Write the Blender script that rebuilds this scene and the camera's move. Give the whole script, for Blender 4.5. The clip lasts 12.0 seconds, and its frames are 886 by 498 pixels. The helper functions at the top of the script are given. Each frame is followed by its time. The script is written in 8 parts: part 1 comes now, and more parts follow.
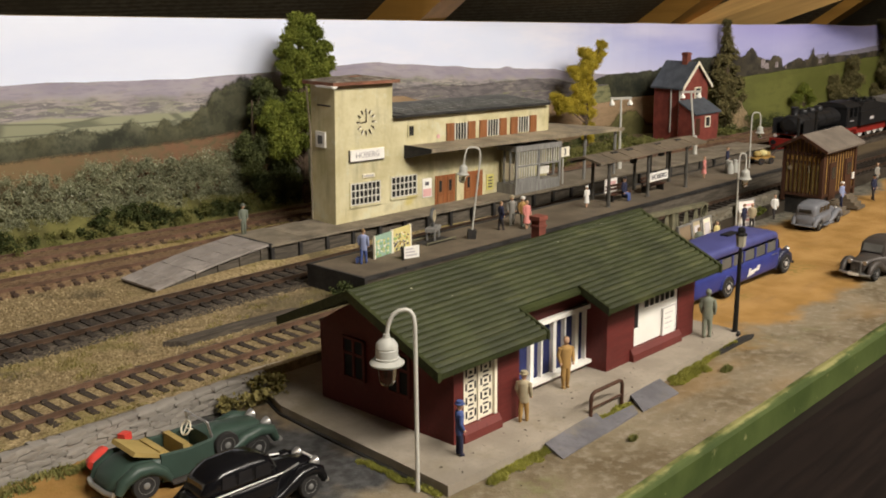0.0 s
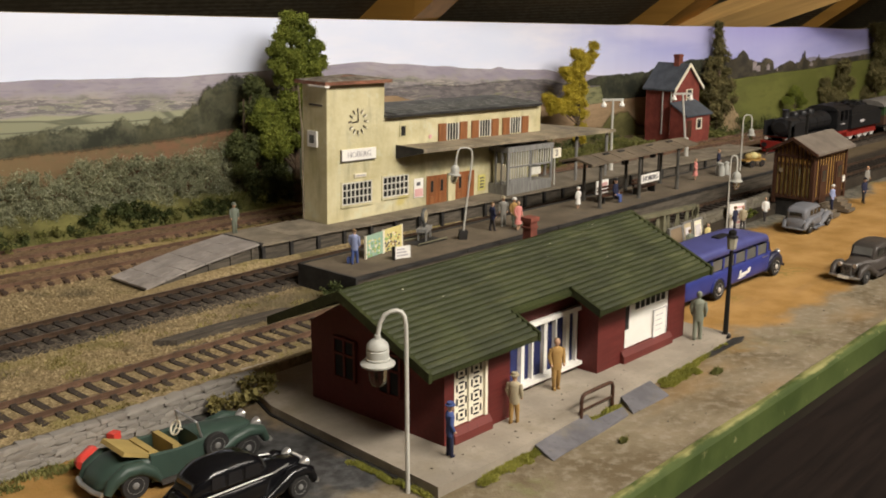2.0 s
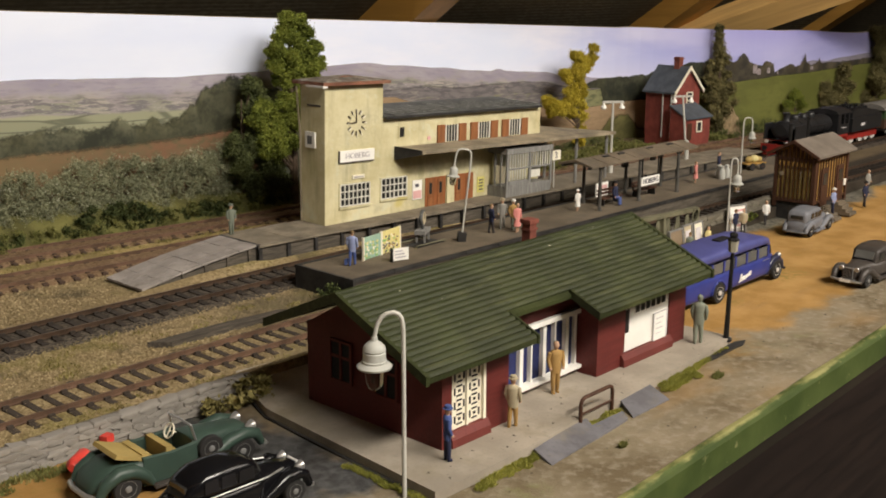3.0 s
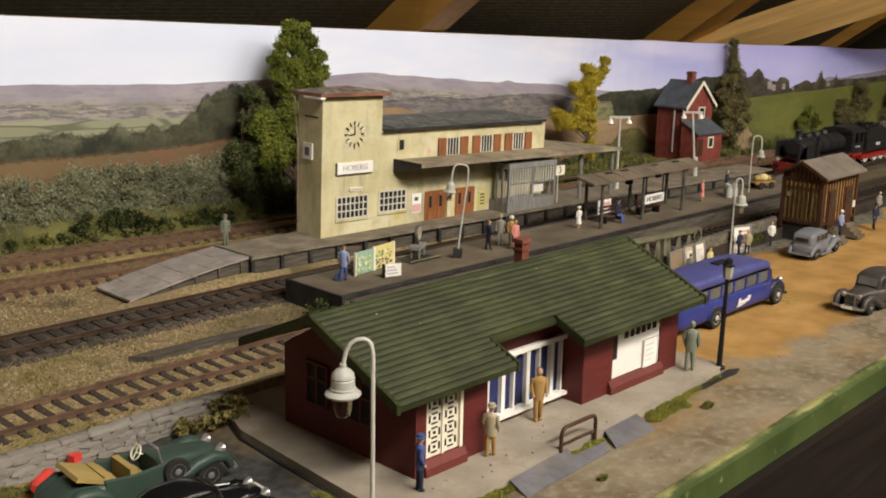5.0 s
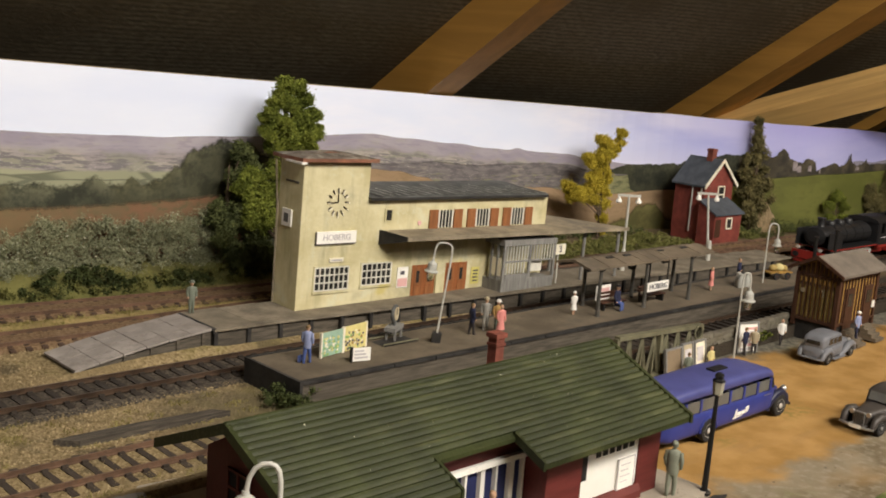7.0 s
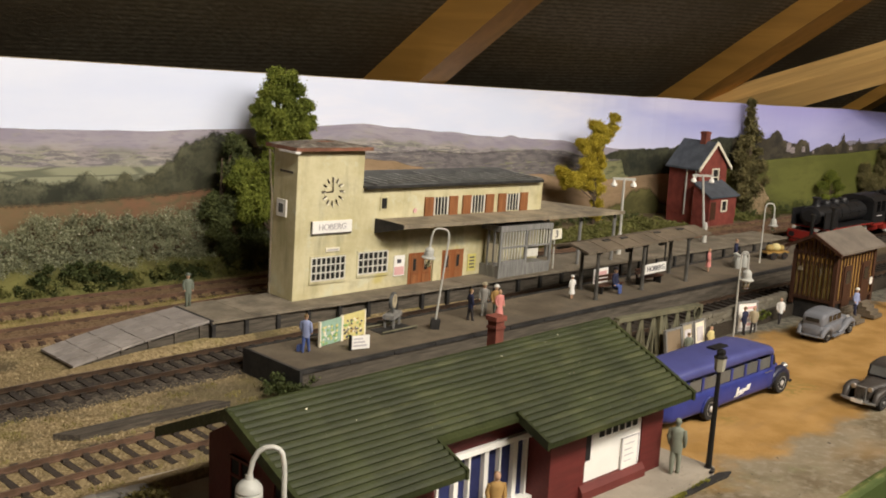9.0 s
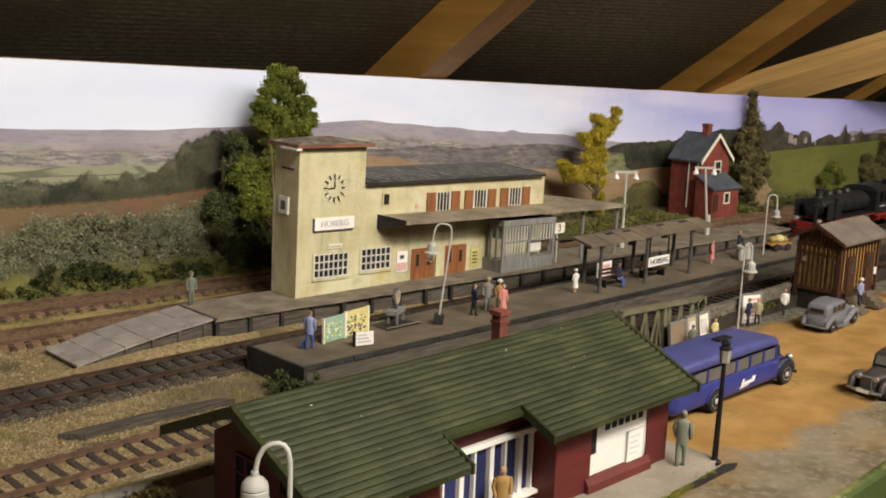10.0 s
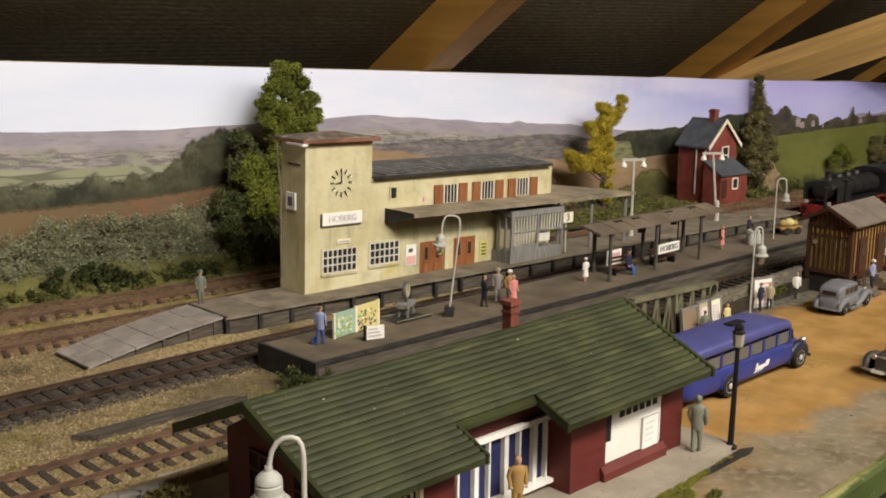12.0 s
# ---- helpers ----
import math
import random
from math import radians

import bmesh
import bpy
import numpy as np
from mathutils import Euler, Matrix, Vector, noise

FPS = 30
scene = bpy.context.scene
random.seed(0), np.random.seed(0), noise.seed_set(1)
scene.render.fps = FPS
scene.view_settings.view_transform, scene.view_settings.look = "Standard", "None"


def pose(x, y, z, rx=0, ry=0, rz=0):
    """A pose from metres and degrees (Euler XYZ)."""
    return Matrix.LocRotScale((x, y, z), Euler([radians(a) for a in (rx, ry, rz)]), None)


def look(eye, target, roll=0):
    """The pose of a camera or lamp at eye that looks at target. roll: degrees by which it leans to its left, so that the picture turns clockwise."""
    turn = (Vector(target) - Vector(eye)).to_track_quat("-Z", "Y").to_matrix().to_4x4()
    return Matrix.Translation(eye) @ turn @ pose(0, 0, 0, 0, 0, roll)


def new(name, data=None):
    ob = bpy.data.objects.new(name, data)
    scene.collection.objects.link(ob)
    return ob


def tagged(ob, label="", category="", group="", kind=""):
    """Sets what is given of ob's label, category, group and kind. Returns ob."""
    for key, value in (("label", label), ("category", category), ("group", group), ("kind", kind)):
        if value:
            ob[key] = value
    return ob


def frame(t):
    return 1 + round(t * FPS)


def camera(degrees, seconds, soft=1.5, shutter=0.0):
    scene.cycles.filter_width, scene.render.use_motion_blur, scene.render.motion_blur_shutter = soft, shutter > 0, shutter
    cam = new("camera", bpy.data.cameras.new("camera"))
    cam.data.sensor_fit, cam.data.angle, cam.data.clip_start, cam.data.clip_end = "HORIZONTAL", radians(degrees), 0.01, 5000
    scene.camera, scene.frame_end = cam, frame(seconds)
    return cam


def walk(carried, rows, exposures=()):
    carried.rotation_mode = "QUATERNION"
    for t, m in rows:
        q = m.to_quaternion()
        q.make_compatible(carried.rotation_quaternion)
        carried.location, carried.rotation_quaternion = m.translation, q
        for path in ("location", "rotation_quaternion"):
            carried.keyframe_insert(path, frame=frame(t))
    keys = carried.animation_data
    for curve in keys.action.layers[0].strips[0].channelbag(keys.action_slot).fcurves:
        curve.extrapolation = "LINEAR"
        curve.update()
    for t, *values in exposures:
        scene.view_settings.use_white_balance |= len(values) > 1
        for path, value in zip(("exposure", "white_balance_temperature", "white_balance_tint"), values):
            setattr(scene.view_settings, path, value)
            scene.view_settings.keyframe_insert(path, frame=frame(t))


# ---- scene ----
cam = camera(44.00, 12.0, 1.85, 0.5)
PATH = [
    (0, (0.02634, 0.05264, 0.14465), (1.4358, 1.3861, -0.3406), -0.57),
    (0.5, (0.02640, 0.05289, 0.14461), (1.4388, 1.3829, -0.3414), -0.52),
    (1, (0.02648, 0.05292, 0.14473), (1.4413, 1.3802, -0.3419), -0.41),
    (1.5, (0.02651, 0.05310, 0.14494), (1.4445, 1.3769, -0.3418), -0.25),
    (2, (0.02647, 0.05315, 0.14498), (1.4474, 1.3740, -0.3411), -0.08),
    (2.5, (0.02760, 0.05396, 0.14418), (1.4502, 1.3741, -0.3390), 0.02),
    (3, (0.02963, 0.05578, 0.14335), (1.4530, 1.3761, -0.3370), 0.15),
    (5, (0.04525, 0.05320, 0.14698), (1.4444, 1.4020, -0.3252), 1.16),
    (5.5, (0.05844, 0.05534, 0.15163), (1.4477, 1.4164, -0.3147), 2.98),
    (6, (0.08358, 0.05917, 0.15497), (1.4423, 1.4624, -0.2747), 4.17),
    (6.5, (0.09030, 0.06584, 0.15411), (1.4542, 1.4779, -0.2278), 4.52),
    (7, (0.09030, 0.06557, 0.15429), (1.4613, 1.4697, -0.2314), 4.18),
    (9, (0.09060, 0.06713, 0.14992), (1.4682, 1.4623, -0.2449), 2.78),
    (9.5, (0.09078, 0.06741, 0.14970), (1.4664, 1.4634, -0.2489), 2.39),
    (10, (0.09097, 0.06771, 0.14917), (1.4646, 1.4649, -0.2521), 2.04),
    (10.5, (0.09148, 0.06805, 0.14876), (1.4617, 1.4679, -0.2551), 1.67),
    (11, (0.09168, 0.06861, 0.14802), (1.4594, 1.4702, -0.2581), 1.21),
    (11.5, (0.09226, 0.06868, 0.14760), (1.4552, 1.4740, -0.2617), 0.71),
    (12, (0.09213, 0.06889, 0.14730), (1.4533, 1.4757, -0.2629), 0.43),
]
walk(cam, [(t, look(eye, target, roll)) for t, eye, target, roll in PATH])

# ---- world and light ----
world = bpy.data.worlds.new("world")
scene.world = world
world.use_nodes = True
wbg = world.node_tree.nodes["Background"]
wbg.inputs[0].default_value = (0.9, 0.78, 0.6, 1)
wbg.inputs[1].default_value = 0.03


def area_lamp(name, eye, target, sx, sy, watts, colour):
    data = bpy.data.lights.new(name, "AREA")
    data.shape, data.size, data.size_y, data.energy, data.color = "RECTANGLE", sx, sy, watts, colour
    ob = new(name, data)
    ob.matrix_world = look(eye, target)
    return ob


area_lamp("room_lamp", (0.96, -0.44, 0.68), (0.60, 0.48, 0.03), 0.80, 0.40, 9.0, (1.0, 0.91, 0.80))
area_lamp("room_lamp", (0.24, -0.46, 0.90), (0.46, 0.50, 0.03), 0.60, 0.30, 32.5, (1.0, 0.92, 0.82))

# ---- materials ----
MM = 0.001


class Tree:
    """A small wrapper round a material's node tree."""

    def __init__(self, name):
        self.m = bpy.data.materials.new(name)
        self.m.use_nodes = True
        self.t = self.m.node_tree
        self.t.nodes.clear()
        self.out = self.t.nodes.new("ShaderNodeOutputMaterial")
        self.b = self.t.nodes.new("ShaderNodeBsdfPrincipled")
        self.t.links.new(self.b.outputs[0], self.out.inputs[0])
        self.co = self.t.nodes.new("ShaderNodeTexCoord").outputs["Object"]

    def put(self, socket, value):
        if isinstance(value, bpy.types.NodeSocket):
            self.t.links.new(value, socket)
        elif isinstance(value, tuple) and len(value) == 3 and socket.type == "RGBA":
            socket.default_value = (*value, 1)
        else:
            socket.default_value = value

    def noise(self, scale, detail=3.0, rough=0.55, co=None, warp=0.0):
        n = self.t.nodes.new("ShaderNodeTexNoise")
        self.put(n.inputs["Vector"], co or self.co)
        n.inputs["Scale"].default_value, n.inputs["Detail"].default_value = scale, detail
        n.inputs["Roughness"].default_value, n.inputs["Distortion"].default_value = rough, warp
        return n.outputs["Fac"]

    def voronoi(self, scale, out="Distance", co=None, feature="F1"):
        n = self.t.nodes.new("ShaderNodeTexVoronoi")
        n.feature = feature
        self.put(n.inputs["Vector"], co or self.co)
        n.inputs["Scale"].default_value = scale
        return n.outputs[out]

    def math(self, op, a, b=0.0, c=0.0, clamp=False):
        n = self.t.nodes.new("ShaderNodeMath")
        n.operation, n.use_clamp = op, clamp
        for s, v in zip(n.inputs, (a, b, c)):
            self.put(s, v)
        return n.outputs[0]

    def step(self, v, lo, hi):
        n = self.t.nodes.new("ShaderNodeMapRange")
        n.interpolation_type = "SMOOTHSTEP"
        self.put(n.inputs["Value"], v)
        n.inputs["From Min"].default_value, n.inputs["From Max"].default_value = lo, hi
        return n.outputs["Result"]

    def mix(self, a, b, fac):
        n = self.t.nodes.new("ShaderNodeMix")
        n.data_type = "RGBA"
        self.put(n.inputs[0], fac)
        self.put(n.inputs[6], a)
        self.put(n.inputs[7], b)
        return n.outputs[2]

    def xyz(self, co=None):
        n = self.t.nodes.new("ShaderNodeSeparateXYZ")
        self.put(n.inputs[0], co or self.co)
        return n.outputs

    def scaled(self, sx, sy, sz):
        n = self.t.nodes.new("ShaderNodeMapping")
        self.put(n.inputs["Vector"], self.co)
        n.inputs["Scale"].default_value = (sx, sy, sz)
        return n.outputs[0]

    def rand(self):
        return self.t.nodes.new("ShaderNodeObjectInfo").outputs["Random"]

    def island(self):
        return self.t.nodes.new("ShaderNodeNewGeometry").outputs["Random Per Island"]

    def bump(self, height, strength=0.3, dist=0.0004):
        n = self.t.nodes.new("ShaderNodeBump")
        n.inputs["Strength"].default_value, n.inputs["Distance"].default_value = strength, dist
        self.put(n.inputs["Height"], height)
        self.t.links.new(n.outputs[0], self.b.inputs["Normal"])

    def done(self, colour, rough=0.7, metal=0.0, spec=0.3):
        self.put(self.b.inputs["Base Color"], colour)
        self.put(self.b.inputs["Roughness"], rough)
        self.b.inputs["Metallic"].default_value = metal
        self.b.inputs["Specular IOR Level"].default_value = spec
        return self.m


def shade(c, k):
    return tuple(min(1.0, v * k) for v in c)


def plain(name, c, rough=0.6, metal=0.0, vary=0.25, coarse=60.0, fine=700.0, bump=0.15, dirt=None, spec=0.3, own=0.0):
    """Paint, plastic or stone: two scales of uneven colour, a fine relief and, where given, dirt in patches."""
    t = Tree(name)
    a, b = t.noise(coarse, 4), t.noise(fine, 3)
    col = t.mix(shade(c, 1 - vary), shade(c, 1 + vary), t.step(a, 0.3, 0.7))
    col = t.mix(col, shade(c, 1 - 1.5 * vary), t.math("MULTIPLY", t.step(b, 0.52, 0.75), 0.6))
    if dirt:
        col = t.mix(col, dirt, t.math("MULTIPLY", t.step(t.noise(coarse * 0.6, 5, 0.65), 0.5, 0.72), 0.75))
    if own:
        col = t.mix(shade(c, 1 - own), col, t.math("ADD", t.math("MULTIPLY", t.rand(), 0.7), 0.3))
    if bump:
        t.bump(b, bump, 0.0003)
    return t.done(col, rough, metal, spec)


def wood(name, c, along="x", rough=0.7, vary=0.3, size=1.0, own=0.0):
    t = Tree(name)
    k = {"x": (0.08, 1, 1), "y": (1, 0.08, 1), "z": (1, 1, 0.08)}[along]
    g = t.noise(900.0 / size, 4, 0.6, t.scaled(*k), 0.6)
    big = t.noise(40.0 / size, 3)
    col = t.mix(shade(c, 1 - vary), shade(c, 1 + vary), t.step(g, 0.3, 0.7))
    col = t.mix(col, shade(c, 0.6), t.math("MULTIPLY", t.step(big, 0.5, 0.8), 0.6))
    if own:
        col = t.mix(shade(c, 1 - own), col, t.rand())
    t.bump(g, 0.35, 0.0003)
    return t.done(col, rough)


def leaves(name, dark, light, spot=None, rough=0.8, few=0.97):
    t = Tree(name)
    col = t.mix(dark, light, t.math("MULTIPLY", t.math("ADD", t.island(), t.step(t.noise(70, 3), 0.3, 0.7)), 0.5))
    if spot:
        col = t.mix(col, spot, t.step(t.island(), few, few + 0.03))
    return t.done(col, rough, 0.0, 0.15)


def glass(name, c=(0.8, 0.85, 0.85), rough=0.05, alpha=None):
    t = Tree(name)
    t.b.inputs["Transmission Weight"].default_value = 1.0
    t.b.inputs["IOR"].default_value = 1.3
    return t.done(c, rough, 0.0, 0.5)


def ground_material():
    """Scenic ground: grey-brown earth road, an ochre sand yard and worn verge, blended with ragged borders."""
    t = Tree("scenic_ground")
    x, y, _ = t.xyz()
    wob = t.math("MULTIPLY", t.math("SUBTRACT", t.noise(28, 4), 0.5), 0.06)
    fine, grit = t.noise(260, 4), t.noise(1500, 2)
    road = t.mix((0.132, 0.102, 0.06), (0.25, 0.207, 0.14), t.step(t.noise(30, 5, 0.6), 0.32, 0.68))
    road = t.mix(road, (0.32, 0.28, 0.215), t.math("MULTIPLY", t.step(fine, 0.45, 0.7), 0.5))
    streak = t.noise(90, 4, 0.6, t.scaled(0.25, 1, 1))
    road = t.mix(road, (0.16, 0.13, 0.09), t.math("MULTIPLY", t.step(streak, 0.55, 0.75), 0.55))
    road = t.mix(road, (0.27, 0.165, 0.065), t.math("MULTIPLY", t.step(t.noise(16, 4, 0.6, t.scaled(0.6, 1, 1)), 0.50, 0.68), 0.6))
    sand = t.mix((0.285, 0.16, 0.047), (0.42, 0.25, 0.088), t.step(t.noise(45, 5), 0.3, 0.7))
    sand = t.mix(sand, (0.30, 0.18, 0.07), t.math("MULTIPLY", t.step(streak, 0.52, 0.72), 0.6))
    yy = t.math("ADD", y, wob)
    xx = t.math("ADD", x, wob)
    yard = t.math("MULTIPLY", t.step(xx, 0.395, 0.425), t.step(t.math("SUBTRACT", yy, t.math("MULTIPLY", t.math("SUBTRACT", x, 0.42), 0.02)), 0.248, 0.262))
    yard = t.math("MULTIPLY", yard, t.math("SUBTRACT", 1.0, t.step(yy, 0.338, 0.35)))
    left = t.math("MULTIPLY", t.math("SUBTRACT", 1.0, t.step(xx, 0.188, 0.212)), t.step(yy, 0.26, 0.29))
    col = t.mix(road, sand, t.math("MAXIMUM", yard, left, clamp=True))
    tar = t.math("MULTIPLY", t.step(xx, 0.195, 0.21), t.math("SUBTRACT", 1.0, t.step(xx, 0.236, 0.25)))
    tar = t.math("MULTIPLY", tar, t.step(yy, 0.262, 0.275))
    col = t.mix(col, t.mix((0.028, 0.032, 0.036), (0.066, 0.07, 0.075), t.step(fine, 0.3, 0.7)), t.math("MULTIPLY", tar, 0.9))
    back = t.step(yy, 0.34, 0.352)
    col = t.mix(col, t.mix((0.08, 0.075, 0.06), (0.18, 0.165, 0.13), t.step(fine, 0.3, 0.7)), t.math("MULTIPLY", back, t.step(xx, 0.41, 0.44)))
    weeds = t.math("MULTIPLY", t.step(t.noise(22, 5, 0.6), 0.57, 0.7), t.step(fine, 0.4, 0.6))
    col = t.mix(col, (0.13, 0.14, 0.03), t.math("MULTIPLY", weeds, 0.45))
    t.bump(t.math("ADD", fine, t.math("MULTIPLY", grit, 0.5)), 0.5, 0.0012)
    return t.done(col, 0.95, 0.0, 0.1)


def yard_grime(t, col):
    """Soil, moss and soot that lie in patches over the railway bed: dark earth by the platform end, soot under the station."""
    x, y, _ = t.xyz()
    wob = t.math("MULTIPLY", t.math("SUBTRACT", t.noise(16, 5, 0.6), 0.5), 0.16)
    col = t.mix(col, (0.17, 0.15, 0.045), t.math("MULTIPLY", t.step(t.noise(17, 5, 0.6), 0.5, 0.66), 0.6))
    col = t.mix(col, (0.10, 0.082, 0.05), t.math("MULTIPLY", t.step(t.noise(38, 5, 0.65), 0.53, 0.66), 0.6))
    earth = t.math("MULTIPLY", t.step(t.math("ADD", x, wob), 0.255, 0.33), t.math("SUBTRACT", 1.0, t.step(t.math("ADD", y, t.math("MULTIPLY", wob, 0.3)), 0.43, 0.447)))
    col = t.mix(col, t.mix((0.075, 0.062, 0.038), (0.17, 0.14, 0.085), t.noise(120, 4)), t.math("MULTIPLY", earth, 0.72))
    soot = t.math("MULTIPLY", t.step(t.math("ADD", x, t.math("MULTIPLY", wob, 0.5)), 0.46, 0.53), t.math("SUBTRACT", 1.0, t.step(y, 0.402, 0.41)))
    far = t.step(t.math("ADD", x, wob), 0.60, 0.70)
    col = t.mix(col, t.mix((0.085, 0.064, 0.04), (0.17, 0.13, 0.08), t.noise(60, 5)), t.math("MULTIPLY", far, 0.85))
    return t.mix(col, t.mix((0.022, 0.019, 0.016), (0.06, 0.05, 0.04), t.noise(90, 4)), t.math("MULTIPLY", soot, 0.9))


def gravel_material(name, a, b, c):
    t = Tree(name)
    bw = t.xyz(t.voronoi(900, "Color"))[0]
    col = t.mix(a, b, bw)
    col = t.mix(col, c, t.math("MULTIPLY", t.step(t.noise(26, 5, 0.62), 0.46, 0.66), 0.7))
    col = t.mix(col, shade(a, 0.6), t.math("MULTIPLY", t.step(t.noise(38, 5, 0.65), 0.54, 0.68), 0.6))
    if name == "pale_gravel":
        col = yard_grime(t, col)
    t.bump(t.voronoi(900), 0.8, 0.0006)
    return t.done(col, 0.95, 0.0, 0.1)


def stone_bits():
    """Loose stones, each of its own shade, dulled where soil and moss lie."""
    t = Tree("gravel_stones")
    col = t.mix((0.15, 0.108, 0.052), (0.41, 0.32, 0.18), t.island())
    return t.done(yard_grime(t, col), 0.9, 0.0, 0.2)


def felt_material():
    """Brown-black roofing felt with fine woven rows."""
    t = Tree("roofing_felt")
    x, y, z = t.xyz()
    row = t.math("ADD", t.math("MULTIPLY", z, 2300.0), t.math("MULTIPLY", t.noise(30, 3), 5.0))
    w = t.math("SINE", row)
    n = t.noise(420, 4, 0.65, t.scaled(0.4, 1, 1))
    big = t.noise(9, 4)
    col = t.mix((0.098, 0.082, 0.053), (0.205, 0.172, 0.115), t.step(t.math("ADD", t.math("MULTIPLY", w, 0.12), n), 0.28, 0.78))
    col = t.mix(col, (0.105, 0.084, 0.052), t.step(big, 0.4, 0.7))
    t.bump(n, 0.4, 0.001)
    return t.done(col, 0.85, 0.0, 0.2)


def sky_print():
    """Printed sky: pale at the horizon and to one side, violet-blue higher up on the other, with light fall-off painted
    in.
    """
    t = Tree("printed_sky")
    x, _, z = t.xyz()
    up = t.step(z, 0.045, 0.10)
    # this side's colour also carries the weaker light there
    side = t.step(x, 0.70, 0.99)
    far = t.mix((0.72, 0.78, 0.95), (0.195, 0.19, 0.58), t.math("MULTIPLY", side, t.math("ADD", t.math("MULTIPLY", up, 0.5), 0.5)))
    cloud = t.noise(7, 5, 0.6, t.scaled(0.5, 1, 2.2))
    col = t.mix(far, t.mix((0.83, 0.87, 0.98), (0.97, 0.925, 0.965), t.step(x, 0.44, 0.60)), t.math("MULTIPLY", t.step(cloud, 0.38, 0.66), t.math("SUBTRACT", 0.75, t.math("MULTIPLY", side, 0.55))))
    low = t.math("SUBTRACT", 1.0, t.step(z, 0.04, 0.085))
    col = t.mix(col, t.mix(t.mix((0.88, 0.86, 0.93), (0.95, 0.88, 0.92), t.step(x, 0.44, 0.60)), (0.44, 0.38, 0.58), side), t.math("MULTIPLY", low, 0.5))
    return t.done(col, 0.6, 0.0, 0.2)


def print_uv(t):
    """Length along the panel and depth below the strip's upper edge, both in millimetres."""
    n = t.t.nodes.new("ShaderNodeTexCoord").outputs["UV"]
    return n, t.xyz(n)


def stretched(t, co, sx, sy):
    m = t.t.nodes.new("ShaderNodeMapping")
    t.put(m.inputs["Vector"], co)
    m.inputs["Scale"].default_value = (sx, sy, 1)
    return m.outputs[0]


def soft_top(t, depth, edge, soft, scale=0.33):
    """A ragged, slightly blurred upper edge, as a print has it."""
    rag = t.math("MULTIPLY", t.math("SUBTRACT", t.noise(scale * 1000, 6, 0.65), 0.5), edge * 4.0)
    t.put(t.b.inputs["Alpha"], t.step(t.math("ADD", depth, rag), 0.0, soft))


def country_print():
    """Printed view: mauve hills, then pale fields between dark hedges and woods, then green meadows."""
    t = Tree("printed_country")
    co, (x, d, _) = print_uv(t)
    wide, thin = stretched(t, co, 0.02, 0.07), stretched(t, co, 0.035, 0.22)
    col = t.mix((0.305, 0.275, 0.335), (0.385, 0.35, 0.385), t.step(t.noise(1.0, 4, 0.55, wide), 0.35, 0.65))
    col = t.mix(col, (0.27, 0.235, 0.285), t.math("MULTIPLY", t.step(t.noise(2.4, 5, 0.6, thin), 0.5, 0.62), 0.55))
    col = t.mix(col, (0.375, 0.355, 0.285), t.math("MULTIPLY", t.step(t.noise(1.8, 4, 0.6, stretched(t, co, 0.03, 0.16)), 0.54, 0.62), 0.28))
    wander = t.math("MULTIPLY", t.math("SUBTRACT", t.noise(1.3, 4, 0.6, stretched(t, co, 0.03, 0.02)), 0.5), 13.0)
    dd = t.math("ADD", d, wander)
    cells = stretched(t, co, 0.05, 0.26)
    pick = t.xyz(t.voronoi(1.0, "Color", cells))
    field = t.mix((0.31, 0.275, 0.265), (0.41, 0.37, 0.31), t.step(pick[0], 0.35, 0.75))
    field = t.mix(field, (0.28, 0.275, 0.20), t.step(pick[1], 0.6, 0.72))
    col = t.mix(col, field, t.math("MULTIPLY", t.step(dd, 6.0, 12.5), 0.85))
    wood = t.math("MULTIPLY", t.step(t.noise(1.5, 5, 0.62, stretched(t, co, 0.05, 0.32)), 0.46, 0.54), t.step(dd, 8.5, 13.0))
    col = t.mix(col, t.mix((0.13, 0.125, 0.135), (0.20, 0.185, 0.19), t.noise(2.0, 4, 0.6, cells)), t.math("MULTIPLY", wood, 0.85))
    specks = t.math("MULTIPLY", t.step(t.noise(5.0, 3, 0.5, stretched(t, co, 0.10, 0.42)), 0.63, 0.69), t.math("MULTIPLY", t.step(dd, 11.0, 13.5), t.math("SUBTRACT", 1.0, t.step(dd, 19.0, 21.0))))
    col = t.mix(col, (0.60, 0.56, 0.54), t.math("MULTIPLY", specks, 0.75))
    big = stretched(t, co, 0.018, 0.155)
    meadow = t.mix((0.255, 0.26, 0.17), (0.35, 0.35, 0.235), t.xyz(t.voronoi(1.0, "Color", big))[0])
    lane = t.math("SUBTRACT", 1.0, t.step(t.voronoi(1.0, "Distance", big, "DISTANCE_TO_EDGE"), 0.02, 0.09))
    meadow = t.mix(meadow, (0.115, 0.12, 0.085), t.math("MULTIPLY", lane, 0.8))
    col = t.mix(col, meadow, t.step(t.math("ADD", d, t.math("MULTIPLY", wander, 0.25)), 19.0, 21.0))
    soft_top(t, d, 0.12, 0.7)
    return t.done(col, 0.6, 0.0, 0.2)


